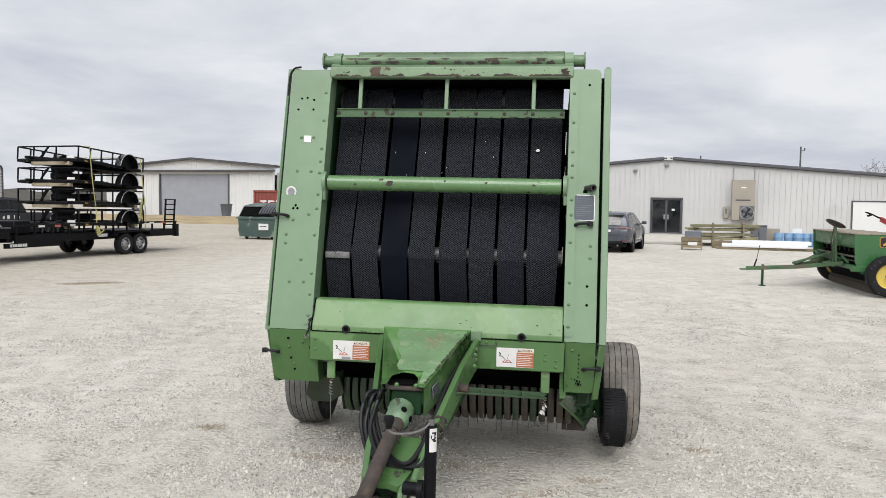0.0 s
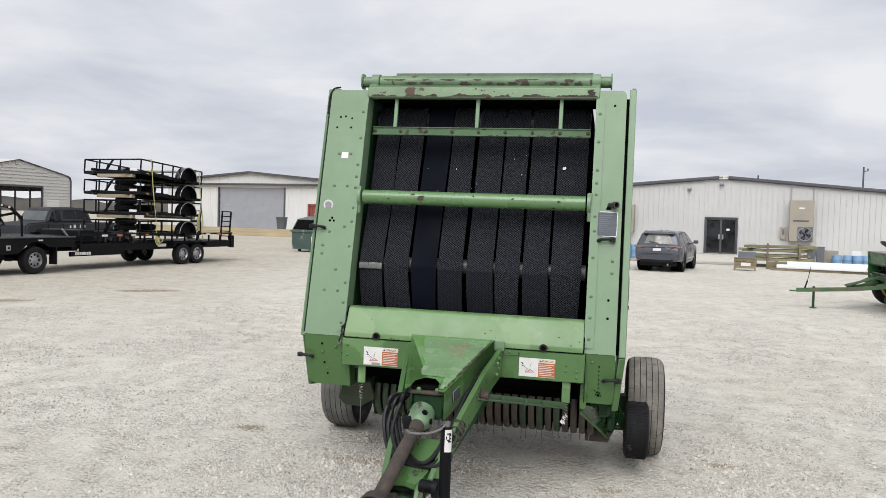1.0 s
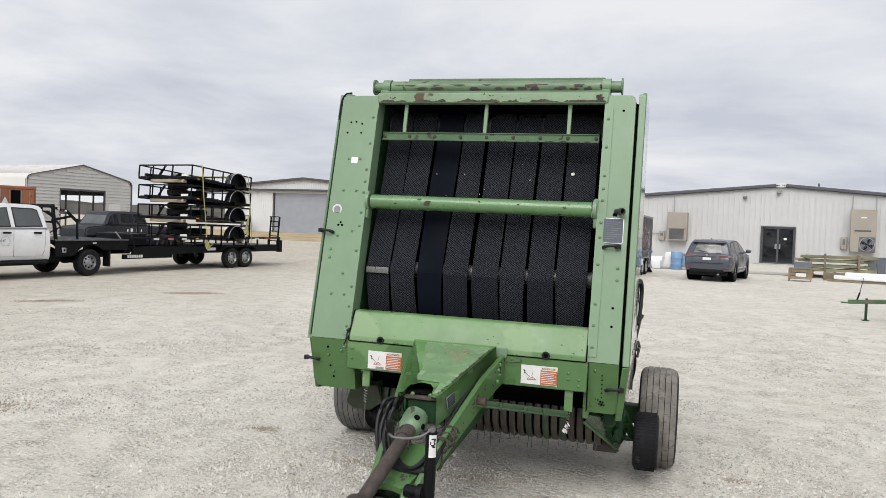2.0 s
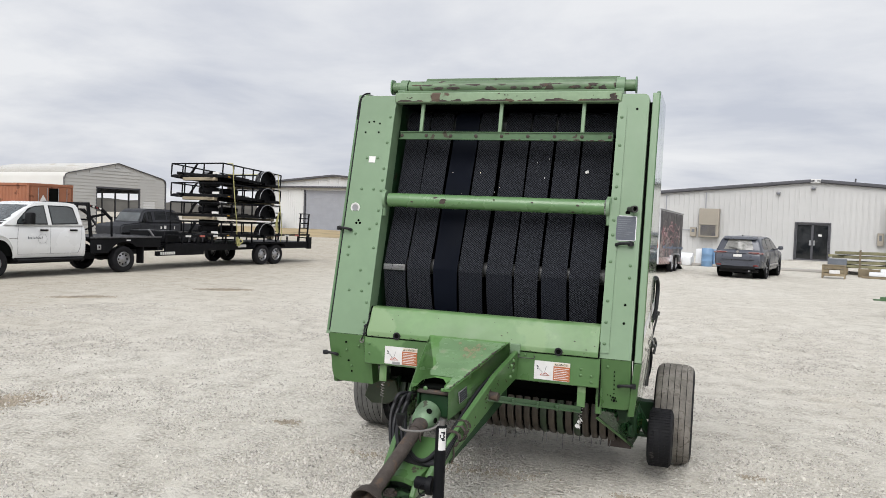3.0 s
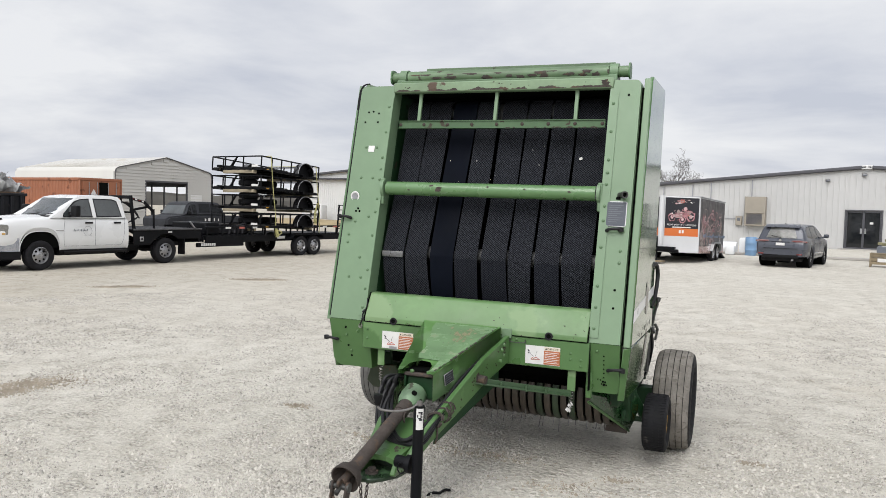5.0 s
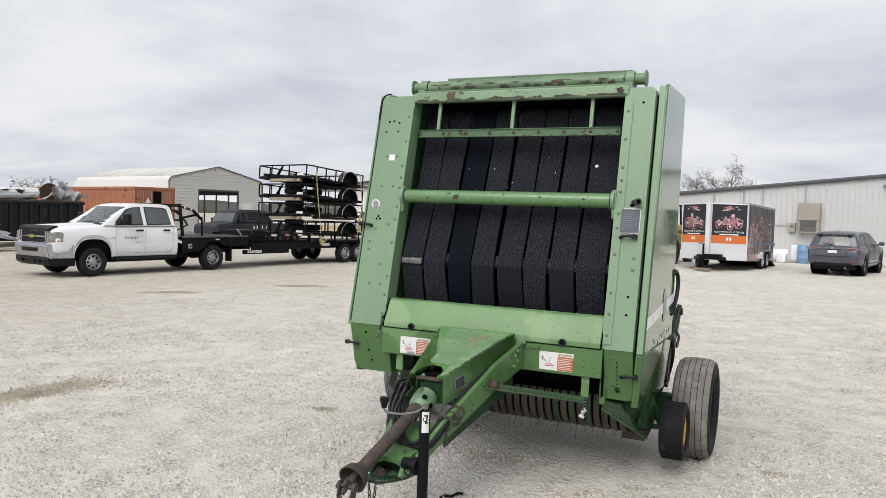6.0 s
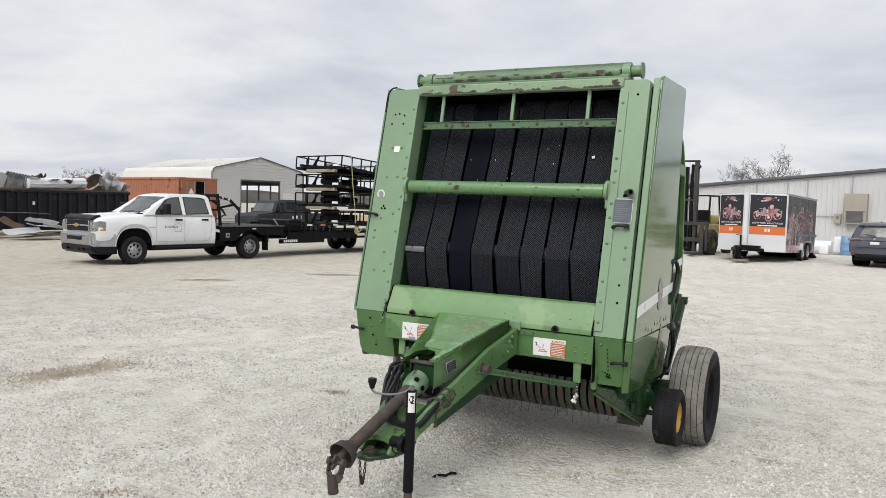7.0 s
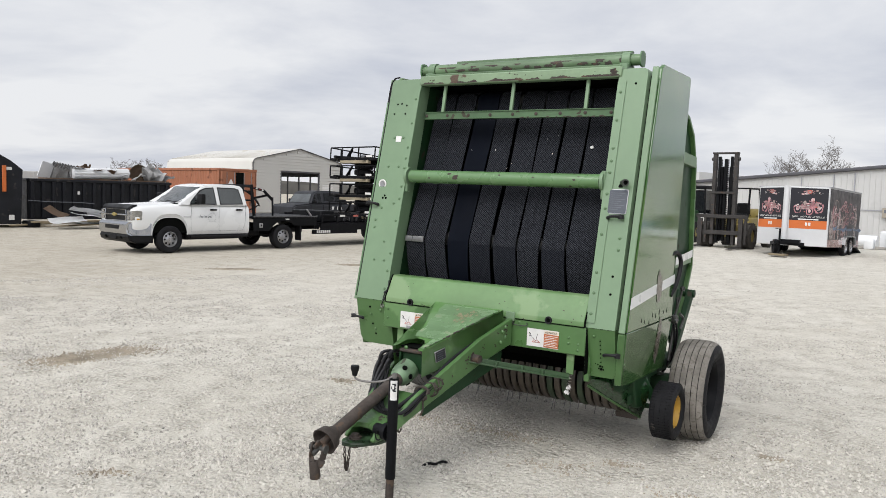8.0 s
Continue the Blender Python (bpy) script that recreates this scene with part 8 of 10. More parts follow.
        part("lettering_bar", bar(blank(), (x, .989, .985), (x - .012, .989, .985 + h), .006, w * .42), M["decal_grey"], body, "dark company lettering as plain bars")
    for k in range(12):
        a = radians(k * 26 - 60)
        bm = blank()
        bar(bm, (.40 + .125 * math.cos(a), .988, .99 + .125 * math.sin(a)), (.40 + .125 * math.cos(a + .26), .988, .99 + .125 * math.sin(a + .26)), .005, .007)
        part("mark_stroke", bm, M["grey_plastic"], body)
    part("rule_line", box(blank(), (.28, .986, .875), (.50, .990, .880)), M["decal_grey"], body)
    part("badge_bar", box(blank(), (1.09, .982, 1.0), (1.30, .992, 1.018)), M["chrome"], body)
    # the overhang ahead of the front wheels
    for ob in t.children_recursive:
        for v in ob.data.vertices:
            if v.co.x > 2.2:
                v.co.x += .12 * min(1, (v.co.x - 2.2) / .4)


work_truck()


# ---- parked grey car ----
def grey_car():
    t = thing("sport_utility_car", on(-1.50, 27.5, 0, 86) @ Matrix.Scale(.93, 4), "dark grey metallic sport utility car with pale rear lamps", "car")
    fa, ra, R = 1.42, -1.37, .375
    ROOF = ((-2.47, .80), (-2.455, 1.00), (-2.40, 1.08), (-2.33, 1.14), (-2.14, 1.56), (-2.06, 1.615), (-1.9, 1.64), (-1.2, 1.675), (-.4, 1.685), (.2, 1.66), (.5, 1.60), (.9, 1.37), (1.25, 1.14), (1.9, 1.05), (2.3, .93), (2.43, .70))

    def sill(x):
        z = .34 + (.10 if abs(x) > 1.95 else 0)
        for c in (fa, ra):
            d = abs(x - c) / .43
            if d < 1:
                z = max(z, .38 + .43 * math.sqrt(1 - d * d))
        return z

    def wide(x):
        return .96 - (.12 * ((-x - 1.9) / .56) ** 2.6 if x < -1.9 else 0) - (.24 * ((x - 1.6) / .83) ** 2.2 if x > 1.6 else 0)

    xs = sorted([-2.47, -2.455, -2.43, -2.40, -2.36, -2.33, -2.28, -2.2, -2.14, -2.10, -2.06, -1.98, -1.9, -.85, -.4, .2, .5, .9, .98, 1.9, 2.1, 2.3, 2.38, 2.43]
                + [c + .43 * math.cos(math.pi * k / 12) for c in (fa, ra) for k in range(13)])
    stations = []
    for x in xs:
        w, zt, zb = wide(x), along(ROOF, x), sill(x)
        belt = min(1.10, zt - .05)
        rw = w - .07 - max(0, zt - .07 - belt) * .40
        stations.append((x, [(w - .07, zb), (w - .015, zb + .10), (w, .70), (w - .004, min(.88, zt - .10)), (w - .022, min(1.02, zt - .07)), (w - .06, belt), (rw, max(belt + .005, zt - .07)), (rw - .05, zt - .02), (rw * .5, zt), (0, zt + .012)]))
    body = part("body", hull(stations), M["suv"], t)
    flank = lambda z: .895 - max(0, z - 1.10) * .40
    for s in (1, -1):
        yo = lambda z, s=s: s * flank(z)
        pane("side_window", [(1.02, 1.13), (.56, 1.42), (.22, 1.565), (.02, 1.59), (.02, 1.12)], yo, body, trim=.02)
        pane("side_window", [(-.08, 1.12), (-.08, 1.595), (-.95, 1.59), (-1.05, 1.12)], yo, body, trim=.02)
        pane("side_window", [(-1.15, 1.13), (-1.06, 1.585), (-1.55, 1.555), (-1.86, 1.40), (-1.93, 1.27), (-1.80, 1.17)], yo, body, trim=.02)
        bm = blank()
        box(bm, (.80, s * 1.05 - .10, 1.13), (.93, s * 1.05 + .10, 1.28), .045, None, 3)
        rod(bm, (.85, s * .86, 1.13), (.86, s * .98, 1.18), .03, 8)
        part("wing_mirror", bm, M["suv"], body)
        bm = blank()
        prism(bm, [(s * y, z) for y, z in ((.40, 1.02), (.62, .985), (.90, .985), (.945, 1.01), (.94, 1.05), (.70, 1.08), (.42, 1.06))][::s], -2.50, -2.30, "x", .012, lambda c: Vector((c.x + .55 * max(0, abs(c.y) - .55) ** 2 + .10 * max(0, c.z - 1.0), c.y * .985, c.z)))
        lamp = part("tail_lamp", bm, M["tail_lens"], body, "pale red tail lamp")
        part("lamp_bar", bar(blank(), (-2.49, s * .45, 1.035), (-2.45, s * .80, 1.03), .02, .03, .004), M["lamp_red"], lamp)
        part("side_lamp", box(blank(), (-2.42, s * .885, .98), (-2.12, s * .935, 1.05), .02, None, 2), M["lamp_red"], body)
        part("reflector", box(blank(), (-2.485, s * .70 - .10, .50), (-2.44, s * .70 + .10, .56), .012), M["lamp_red"], body)
        for x in (fa, ra):
            road_wheel(t, (x, s * .835, R), R, .235, s, spokes=10, holes=False, rim_size=.70)
            part("wheel_well", rod(blank(), (x, s * .45, .39), (x, s * .90, .39), .425, 24), M["dark"], body)
        bm = blank()
        for pts in ([(-.02, .46), (-.02, 1.09)], [(-.86, .70), (-1.0, .92), (-1.06, 1.09)], [(.98, .62), (1.02, 1.08)], [(-.84, .46), (.96, .46)]):
            panel_lines(bm, pts, s * .958)
        part("shut_line", bm, M["dark"], body)
        for x in (.25, -.75):
            part("door_handle", box(blank(), (x - .10, s * .955 - .01, .93), (x + .10, s * .955 + .022, .965), .01), M["suv"], body)
        part("door_moulding", box(blank(), (-.88, s * .955 - .01, .52), (.95, s * .955 + .016, .575), .012), M["chrome"], body)
    bm = skin([[(-2.355 + .05 * (y / .75) ** 2, y, 1.145) for y in (-.75, -.4, 0, .4, .75)], [(-2.255 + .05 * (y / .7) ** 2, y, 1.36) for y in (-.71, -.38, 0, .38, .71)], [(-2.165 + .05 * (y / .63) ** 2, y, 1.555) for y in (-.64, -.34, 0, .34, .64)]], False)
    bmesh.ops.solidify(bm, geom=bm.faces[:], thickness=.012)
    rear = part("rear_window", bm, M["rear_glass"], body, "rear window with a pale reflection in its colour")
    bar(bm := blank(), (-2.375, 0, 1.165), (-2.32, .38, 1.235), .012, .014)
    part("wiper", bm, M["black"], rear)
    bm = blank()
    prism(bm, [(-2.27, 1.565), (-2.10, 1.645), (-1.9, 1.675), (-1.95, 1.63), (-2.13, 1.575), (-2.25, 1.545)], -.62, .62, "y", .012)
    part("spoiler", bm, M["suv"], body)
    bm = blank()
    prism(bm, [(-1.72, 1.66), (-1.60, 1.67), (-1.72, 1.73)], -.012, .012, "y", .003)
    part("roof_fin", bm, M["black"], body)
    part("number_plate", box(blank(), (-2.492, -.16, .86), (-2.465, .16, .965), .004), M["decal_white"], body, "plain white number plate")
    part("garnish", box(blank(), (-2.49, -.34, .995), (-2.44, .34, 1.03), .01), M["suv"], body)
    bm = blank()
    rod(bm, (-2.50, 0, 1.065), (-2.38, 0, 1.075), .05, 16)
    part("badge", bm, M["chrome"], body, "plain round bright badge")
    bm = blank()
    prism(bm, [(-2.53, .60), (-2.54, .70), (-2.50, .735), (-2.30, .74), (-2.30, .58)], -.80, .80, "y", .02, lambda c: Vector((c.x + .30 * (abs(c.y) / .8) ** 3 * .5, c.y * 1.05, c.z)))
    part("bumper_step", bm, M["suv"], body)
    part("step_line", box(blank(), (-2.525, -.62, .745), (-2.40, .62, .752)), M["dark"], body)
    bm = blank()
    box(bm, (-2.50, -.66, .37), (-2.30, .66, .50), .03)
    part("lower_valance", bm, M["black"], body)
    part("underbody", box(blank(), (-2.3, -.72, .24), (2.2, .72, .40), .03), M["black"], t)
    bm = blank()
    rod(bm, (-2.2, -.45, .31), (-2.47, -.45, .31), .035, 10)
    part("exhaust", bm, M["alloy"], t)


grey_car()


# ---- old dark pickup with a canopy ----
def old_pickup():
    t = thing("old_pickup", on(-27.6, 21.2, 0, -90), "dull charcoal old extended-cab pickup truck", "pickup truck")
    low = [(2.60, .60), (2.66, .78), (2.64, 1.02), (2.50, 1.12), (1.66, 1.20), (-2.8, 1.16), (-2.85, .62), (-2.2, .52)] + [p for p in arch(-1.75, .46, .44, 8)[::-1] if p[1] > .5] + [(-1.1, .48), (1.3, .48)] + [p for p in arch(1.9, .46, .44, 8)[::-1] if p[1] > .5]
    body = part("body", shaped(low[::-1], lambda x, z: .95 - max(0, .7 - z) * .2 - max(0, x - 2.2) ** 2 * .4, .07, 3), M["primer"], t)
    cab = part("cab", shaped([(1.68, 1.18), (1.40, 1.66), (1.28, 1.76), (1.1, 1.82), (.3, 1.85), (-.45, 1.82), (-.60, 1.76), (-.72, 1.62), (-.86, 1.18)], lambda x, z: .91 - (z - 1.18) * .26, .07, 3), M["primer"], t)
    for s in (1, -1):
        for pts in ([(1.52, 1.25), (1.33, 1.62), (1.26, 1.66), (1.22, 1.25)], [(1.14, 1.25), (1.15, 1.69), (.94, 1.70), (.90, 1.25)], [(.76, 1.34), (.74, 1.72), (.10, 1.74), (.08, 1.34)], [(.02, 1.34), (.04, 1.74), (-.42, 1.72), (-.56, 1.62), (-.64, 1.34)]):
            bm = bmesh.new()
            bm.faces.new([bm.verts.new((x, s * (.918 - (z - 1.18) * .26), z)) for x, z in pts])
            bmesh.ops.solidify(bm, geom=bm.faces[:], thickness=.01)
            part("side_window", bm, M["glass"], cab, smooth=False)
        for k, (w, h) in enumerate(((.08, .12), (.13, .15), (.04, .16), (.04, .12))):
            part("faded_mark", box(blank(), (.42 - k * .26, s * .955, .92), (.42 - k * .26 + w, s * .962, .92 + h)), M["decal_white"], body, "worn white mark")
        bm = blank()
        panel_lines(bm, [(1.62, .6), (1.62, 1.15)], s * .953, .012)
        panel_lines(bm, [(.84, .6), (.84, 1.15)], s * .953, .012)
        part("shut_line", bm, M["dark"], body)
        for x in (1.9, -1.75):
            road_wheel(t, (x, s * .82, .37), .37, .24, s)
        part("wing_mirror", box(blank(), (1.40, s * .92, 1.25), (1.47, s * 1.08, 1.42), .02), M["black"], cab)
    bm = bmesh.new()
    bm.faces.new([bm.verts.new(p) for p in ((1.64, -.74, 1.26), (1.64, .74, 1.26), (1.41, .68, 1.66), (1.41, -.68, 1.66))])
    bmesh.ops.solidify(bm, geom=bm.faces[:], thickness=.01)
    part("windscreen", bm, M["screen"], cab, smooth=False)


old_pickup()


# ---- equipment trailer with four small trailers stacked on it ----
def big_trailer():
    t = thing("flatbed_trailer", on(-17.6, 16.72, 0, -90), "black tandem-axle equipment trailer with fold-up ramps", "trailer")
    x0, x1 = -2.35, 4.75
    bm = blank()
    for y in (-.98, .98):
        box(bm, (x0, y - .04, .54), (x1, y + .04, .76), .008)
    box(bm, (x0, -.98, .72), (x1, .98, .78))
    for k in range(14):
        x = x0 + .2 + k * (x1 - x0 - .4) / 13
        box(bm, (x - .03, -.98, .62), (x + .03, .98, .72))
    part("deck", bm, M["black_steel"], t, "black steel trailer deck", smooth=False)
    for s in (1, -1):
        bm = blank()
        bar(bm, (x0, s * 1.0, 1.04), (x1, s * 1.0, 1.04), .06, .06, .006)
        for k in range(12):
            x = x0 + .05 + k * (x1 - x0 - .1) / 11
            box(bm, (x - .025, s * 1.0 - .025, .74), (x + .025, s * 1.0 + .025, 1.04), .004)
        part("side_rail", bm, M["black_steel"], t)
        bm = blank()
        tube(bm, [(1.06, s * 1.16, .70), (.92, s * 1.16, .79), (-.48, s * 1.16, .79), (-.62, s * 1.16, .70)], .02, 6)
        prism(bm, [(1.09, .62), (.95, .77), (-.51, .77), (-.65, .62), (-.62, .62), (-.50, .74), (.94, .74), (1.06, .62)], s * 1.02, s * 1.28, "y")
        part("mudguard", bm, M["black_steel"], t)
        for x in (.575, -.14):
            road_wheel(t, (x, s * 1.14, .355), .355, .23, s, M["alloy"], 8, rim_size=.60)
        for k in range(10):
            bm = blank()
            x = x1 - .9 - k * .60
            box(bm, (x - .11, s * 1.035, .99), (x + .11, s * 1.045, 1.05))
            part("reflector_tape", bm, M["decal_red"] if k % 2 else M["decal_white"], t)
        bm = blank()
        y = s * .72
        for dy in (-.20, .20):
            bar(bm, (x0 + .05, y + dy, .78), (x0 - .05, y + dy, 1.85), .05, .05, .004)
        for k in range(6):
            z = .92 + k * .185
            bar(bm, (x0 + .02, y - .20, z), (x0 + .02, y + .20, z), .05, .035)
        part("ramp", bm, M["black_steel"], t, "ladder ramp standing upright")
        bm = blank()
        box(bm, (x0 - .08, s * .90, .50), (x0 + .1, s * 1.06, .95), .01)
        lp = part("lamp_post", bm, M["black_steel"], t)
        part("tail_lamp", box(blank(), (x0 - .1, s * .94, .80), (x0 - .07, s * 1.02, .9)), M["lamp_red"], lp)
    bm = blank()
    for s in (1, -1):
        bar(bm, (x1, s * .9, .66), (x1 + .62, s * .08, .62), .08, .16, .008)
    box(bm, (x1 + .5, -.1, .50), (x1 + .75, .1, .66), .02)
    bar(bm, (x1 + .15, .55, 1.0), (x1 + .55, .55, .70), .07, .10, .006)
    box(bm, (x1 + .05, -.3, .70), (x1 + .35, .3, 1.02), .02)
    part("drawbar", bm, M["black_steel"], t)
    part("front_beam", box(blank(), (x1 - 1.6, .93, .42), (x1 + .34, 1.02, .56), .006), M["black_steel"], t)
    for k in range(7):
        x = x1 + .20 - k * .085
        part("lettering_bar", box(blank(), (x - .068, 1.022, .455), (x, 1.027, .540)), M["decal_white"], t, "white maker's lettering as plain bars")
    # chains, lashings and a tool box lying on the front of the deck
    bm = blank()
    box(bm, (x1 - .75, -.8, .80), (x1 - .15, .8, 1.18), .03)
    part("tool_box", bm, M["black_steel"], t)
    rr = random.Random(6)
    for k in range(7):
        bm = blank()
        x, y = x1 - rr.uniform(.9, 2.6), rr.uniform(.3, .9)
        tube(bm, smooth_line([(x, y, .80), (x + .15, y + .1, .80 + rr.uniform(.1, .4)), (x + .35, y - .1, .95), (x + .5, y, .80)], 4), .03, 6)
        part("lashing", bm, M["hose"], t)
    bar(bm := blank(), (x1 + .05, .75, .80), (x1 + .42, .75, 1.22), .06, .05, .006)
    part("jack_handle", bm, M["alloy"], t)
    bm = blank()
    box(bm, (1.2, 1.03, .62), (1.6, 1.05, .72), .01)
    part("plate", bm, M["decal_white"], t)
    return t


big_trailer()


M["pale_timber"] = material("pale_new_timber", (.40, .34, .24), 0.75, spread=.2, big=3, small=40, bump=.1)


def small_trailer(z, sag=0.0, first=None):
    m = on(-17.60, 15.65, z, -90) @ pose(1.5, 0, 0, 0, -sag, 0) @ pose(-1.5, 0, 0)
    if first:
        return copy_thing(first, m)
    t = thing("utility_trailer", m, "black open utility trailer stacked on the equipment trailer", "trailer", "stacked trailers")
    xa, xb, W = -1.42, 1.50, 1.19
    bm = blank()
    for y in (-W, W):
        box(bm, (xa, y - .025, 0), (xb, y + .025, .085), .004)
    for k in range(7):
        x = xa + .03 + k * (xb - xa - .06) / 6
        box(bm, (x - .022, -W, .0), (x + .022, W, .07))
    part("frame", bm, M["black_steel"], t, "black angle-iron frame", smooth=False)
    for k in range(9):
        y = -W + .05 + k * (2 * W - .1) / 9
        part("deck_board", box(blank(), (xa + .03, y, .07), (xb - .03, y + .245, .10), .004), M["deck_dark"], t)
    for s in (1, -1):
        bm = blank()
        bar(bm, (xb, s * W, .465), (xa, s * W, .465), .042, .042, .004)
        for f in (0, .17, .33, .50, .84, 1):
            x = xb + (xa - xb) * f
            box(bm, (x - .019, s * W - .019, .08), (x + .019, s * W + .019, .465), .003)
        part("side_rail", bm, M["black_steel"], t)
        # hollow mudguard over the missing wheel
        c, ro, ri = -.46, .415, .395
        bm = blank()
        ring = [(c + ro * math.cos(radians(a)), .06 + ro * math.sin(radians(a))) for a in range(0, 181, 10)]
        ring += [(c + ri * math.cos(radians(a)), .06 + ri * math.sin(radians(a))) for a in range(180, -1, -10)]
        prism(bm, ring, s * (W + .025), s * (W + .265), "y")
        guard = part("mudguard", bm, M["gloss_black"], t, "hollow black mudguard without a wheel")
        # bright tube draws the highlight along the black mudguard's edge
        bm = blank()
        tube(bm, [(c + ro * math.cos(radians(a)), s * (W + .268), .06 + ro * math.sin(radians(a))) for a in range(0, 181, 10)], .011, 6)
        part("mudguard_lip", bm, M["alloy"], guard)
        bm = blank()
        prism(bm, [(c + ri * math.cos(radians(a)), .06 + ri * math.sin(radians(a))) for a in range(0, 181, 12)], s * (W + .024), s * (W + .034), "y")
        part("mudguard_back", bm, M["black_steel"], guard)
        part("hub", rod(blank(), (c, s * (W + .03), .03), (c, s * (W + .17), .03), .055, 12), M["black_steel"], t)
        part("marker_lamp", box(blank(), (xb - .36, s * (W + .026) - .004, .03), (xb - .24, s * (W + .026) + .006, .06), .003), M["yellow_lens"], t)
        part("paper_tag", box(blank(), (xa + .10, s * (W + .03) - .004, .40), (xa + .36, s * (W + .03) + .004, .44)), M["decal_white"], t)
    for x in (xb, xa):
        bm = blank()
        bar(bm, (x, -W, .465), (x, W, .465), .042, .042, .004)
        for f in (.27, .64):
            y = -W + 2 * W * f
            box(bm, (x - .019, y - .019, .08), (x + .019, y + .019, .465), .003)
        part("end_rail", bm, M["black_steel"], t)
    bm = blank()
    for s in (1, -1):
        bar(bm, (xb + .02, s * .78, .03), (xb + .62, s * .10, .03), .06, .085, .005)
    box(bm, (xb + .55, -.07, -.01), (xb + .80, .07, .07), .01)
    part("drawbar", bm, M["black_steel"], t)
    bar(bm := blank(), (xb + .03, -.28, .06), (xb + .03, .06, .46), .05, .05, .005)
    part("diagonal_brace", bm, M["black_steel"], t)
    bar(bm := blank(), (xb - .45, -.75, .10), (xb - .45, -.50, .46), .05, .05, .005)
    part("diagonal_brace", bm, M["black_steel"], t)
    # letters as bars on the front rail, and a paper tag
    for k, w in enumerate((.075, .06, .06)):
        part("lettering_bar", box(blank(), (xb + .028, .24 + .09 * k, .015), (xb + .034, .24 + .09 * k + w, .065)), M["decal_white"], t, "white maker's lettering as plain bars")
    part("paper_tag", box(blank(), (xb + .028, .78, .10), (xb + .034, 1.08, .175)), M["decal_white"], t, "white paper tag")
    part("timber_spacer", box(blank(), (xb - .14, -.62, -.11), (xb + .02, .86, -.005), .008), M["pale_timber"], t, "pale timber spacer")
    part("timber_spacer", box(blank(), (-1.25, -W + .1, -.09), (-1.10, W - .1, -.005), .008), M["pale_timber"], t, "pale timber spacer")
    bm = blank()
    for k in range(13):
        y = -W + .12 + k * (2 * W - .24) / 12
        rod(bm, (.10, y, .115), (1.05, y, .125), .012, 5)
    for k in range(6):
        rod(bm, (.10 + .19 * k, -W + .12, .125), (.10 + .19 * k, W - .12, .125), .012, 5)
    part("folded_gate", bm, M["black_steel"], t, "black mesh ramp gate folded flat on the deck")
    return t


st = small_trailer(1.0)
for z, sag in ((1.66, .5), (2.32, 2.7), (2.98, 4.5)):
    small_trailer(z, sag, st)


def loose_wheel(m, first=None):
    if first:
        return copy_thing(first, m)
    t = thing("loose_wheel", m, "black trailer wheel lying flat on a stacked trailer", "wheel", "loose trailer wheels")
    bm = blank()
    lathe(bm, [(-.10, .20), (-.105, .26), (-.095, .31), (-.06, .34), (.06, .34), (.095, .31), (.105, .26), (.10, .20), (.0, .185), (-.10, .20)], 28, pose(0, 0, .105, 0, 90, 0))
    tyre = part("tyre", bm, M["rubber"], t)
    bm = blank()
    lathe(bm, [(-.09, .205), (-.08, .19), (-.03, .17), (-.03, .05), (-.04, .0)], 20, pose(0, 0, .105, 0, 90, 0))
    part("rim", bm, M["black_steel"], tyre)
    return t


lw = None
for z in (1.0, 1.66, 2.32):
    for v, du, n in ((14.72, .02, 2), (16.1, -.4, 1)):
        for k in range(n):
            m = on(-17.60 + du + .03 * k, v, z + .13 + .213 * k)
            lw = lw or loose_wheel(m)
            if lw.matrix_world != m:
                loose_wheel(m, lw)
for du, v in ((.25, 13.2), (-.45, 13.3), (.3, 14.0), (-.4, 14.05)):
    loose_wheel(on(-17.6 + du, v, .785), lw)
for k, (v, w) in enumerate(((14.6, .05), (16.9, .05))):
    bm = blank()
    tube(bm, smooth_line([(-16.385, v, 3.46 - .22 * k), (-16.375, v + .1, 2.4), (-16.375, v + .25, 1.3), (-16.45, v + .3, .75)], 6), .014, 4)
    tube(bm, smooth_line([(-18.8, v, 3.47 - .22 * k), (-16.39, v, 3.465 - .22 * k)], 3), .014, 4)
    if k == 0:
        rr = random.Random(3)
        for i in range(6):
            tube(bm, smooth_line([(-16.42, v + .3, .95), (-16.36 + rr.uniform(-.1, .1), v + .3 + rr.uniform(-.3, .3), .8 + rr.uniform(-.1, .2)), (-16.40, v + .3, .7)], 4), .018, 4)
    else:
        rr = random.Random(4)
        for i in range(5):
            v2 = v + rr.uniform(-.1, .2)
            tube(bm, smooth_line([(-16.37, v + .1, 1.9), (-16.36, v2, 1.5), (-16.37, v2 + .05, 1.15)], 4), .014, 4)
    solo("tie_strap", bm, M["yellow_strap"], GRID, "pale yellow tie-down strap over the stack", "strap", "tie straps")


# ---- enclosed show trailer with a pointed nose ----
# white lowered to grey so the colour holds the nose's shade
M["white_vinyl"] = material("shaded_white_vinyl", (.62, .625, .635), 0.4, spread=.06, big=1.5, bump=.01)
M["flank"] = material("dark_printed_vinyl", (.060, .052, .056), 0.4, spread=.6, big=1.6, small=6, bump=.01, spec=.3)
M["ink_blue"] = material("grey_blue_ink", (.10, .16, .26), 0.4, spread=.4, big=3, bump=0)
M["flank_red"] = material("dull_red_print", (.30, .15, .14), 0.3, spread=.4, big=3, bump=.01, coat=.4)
M["ink_pink"] = material("pale_pink_ink", (.62, .42, .42), 0.3, spread=.3, big=9, bump=0)
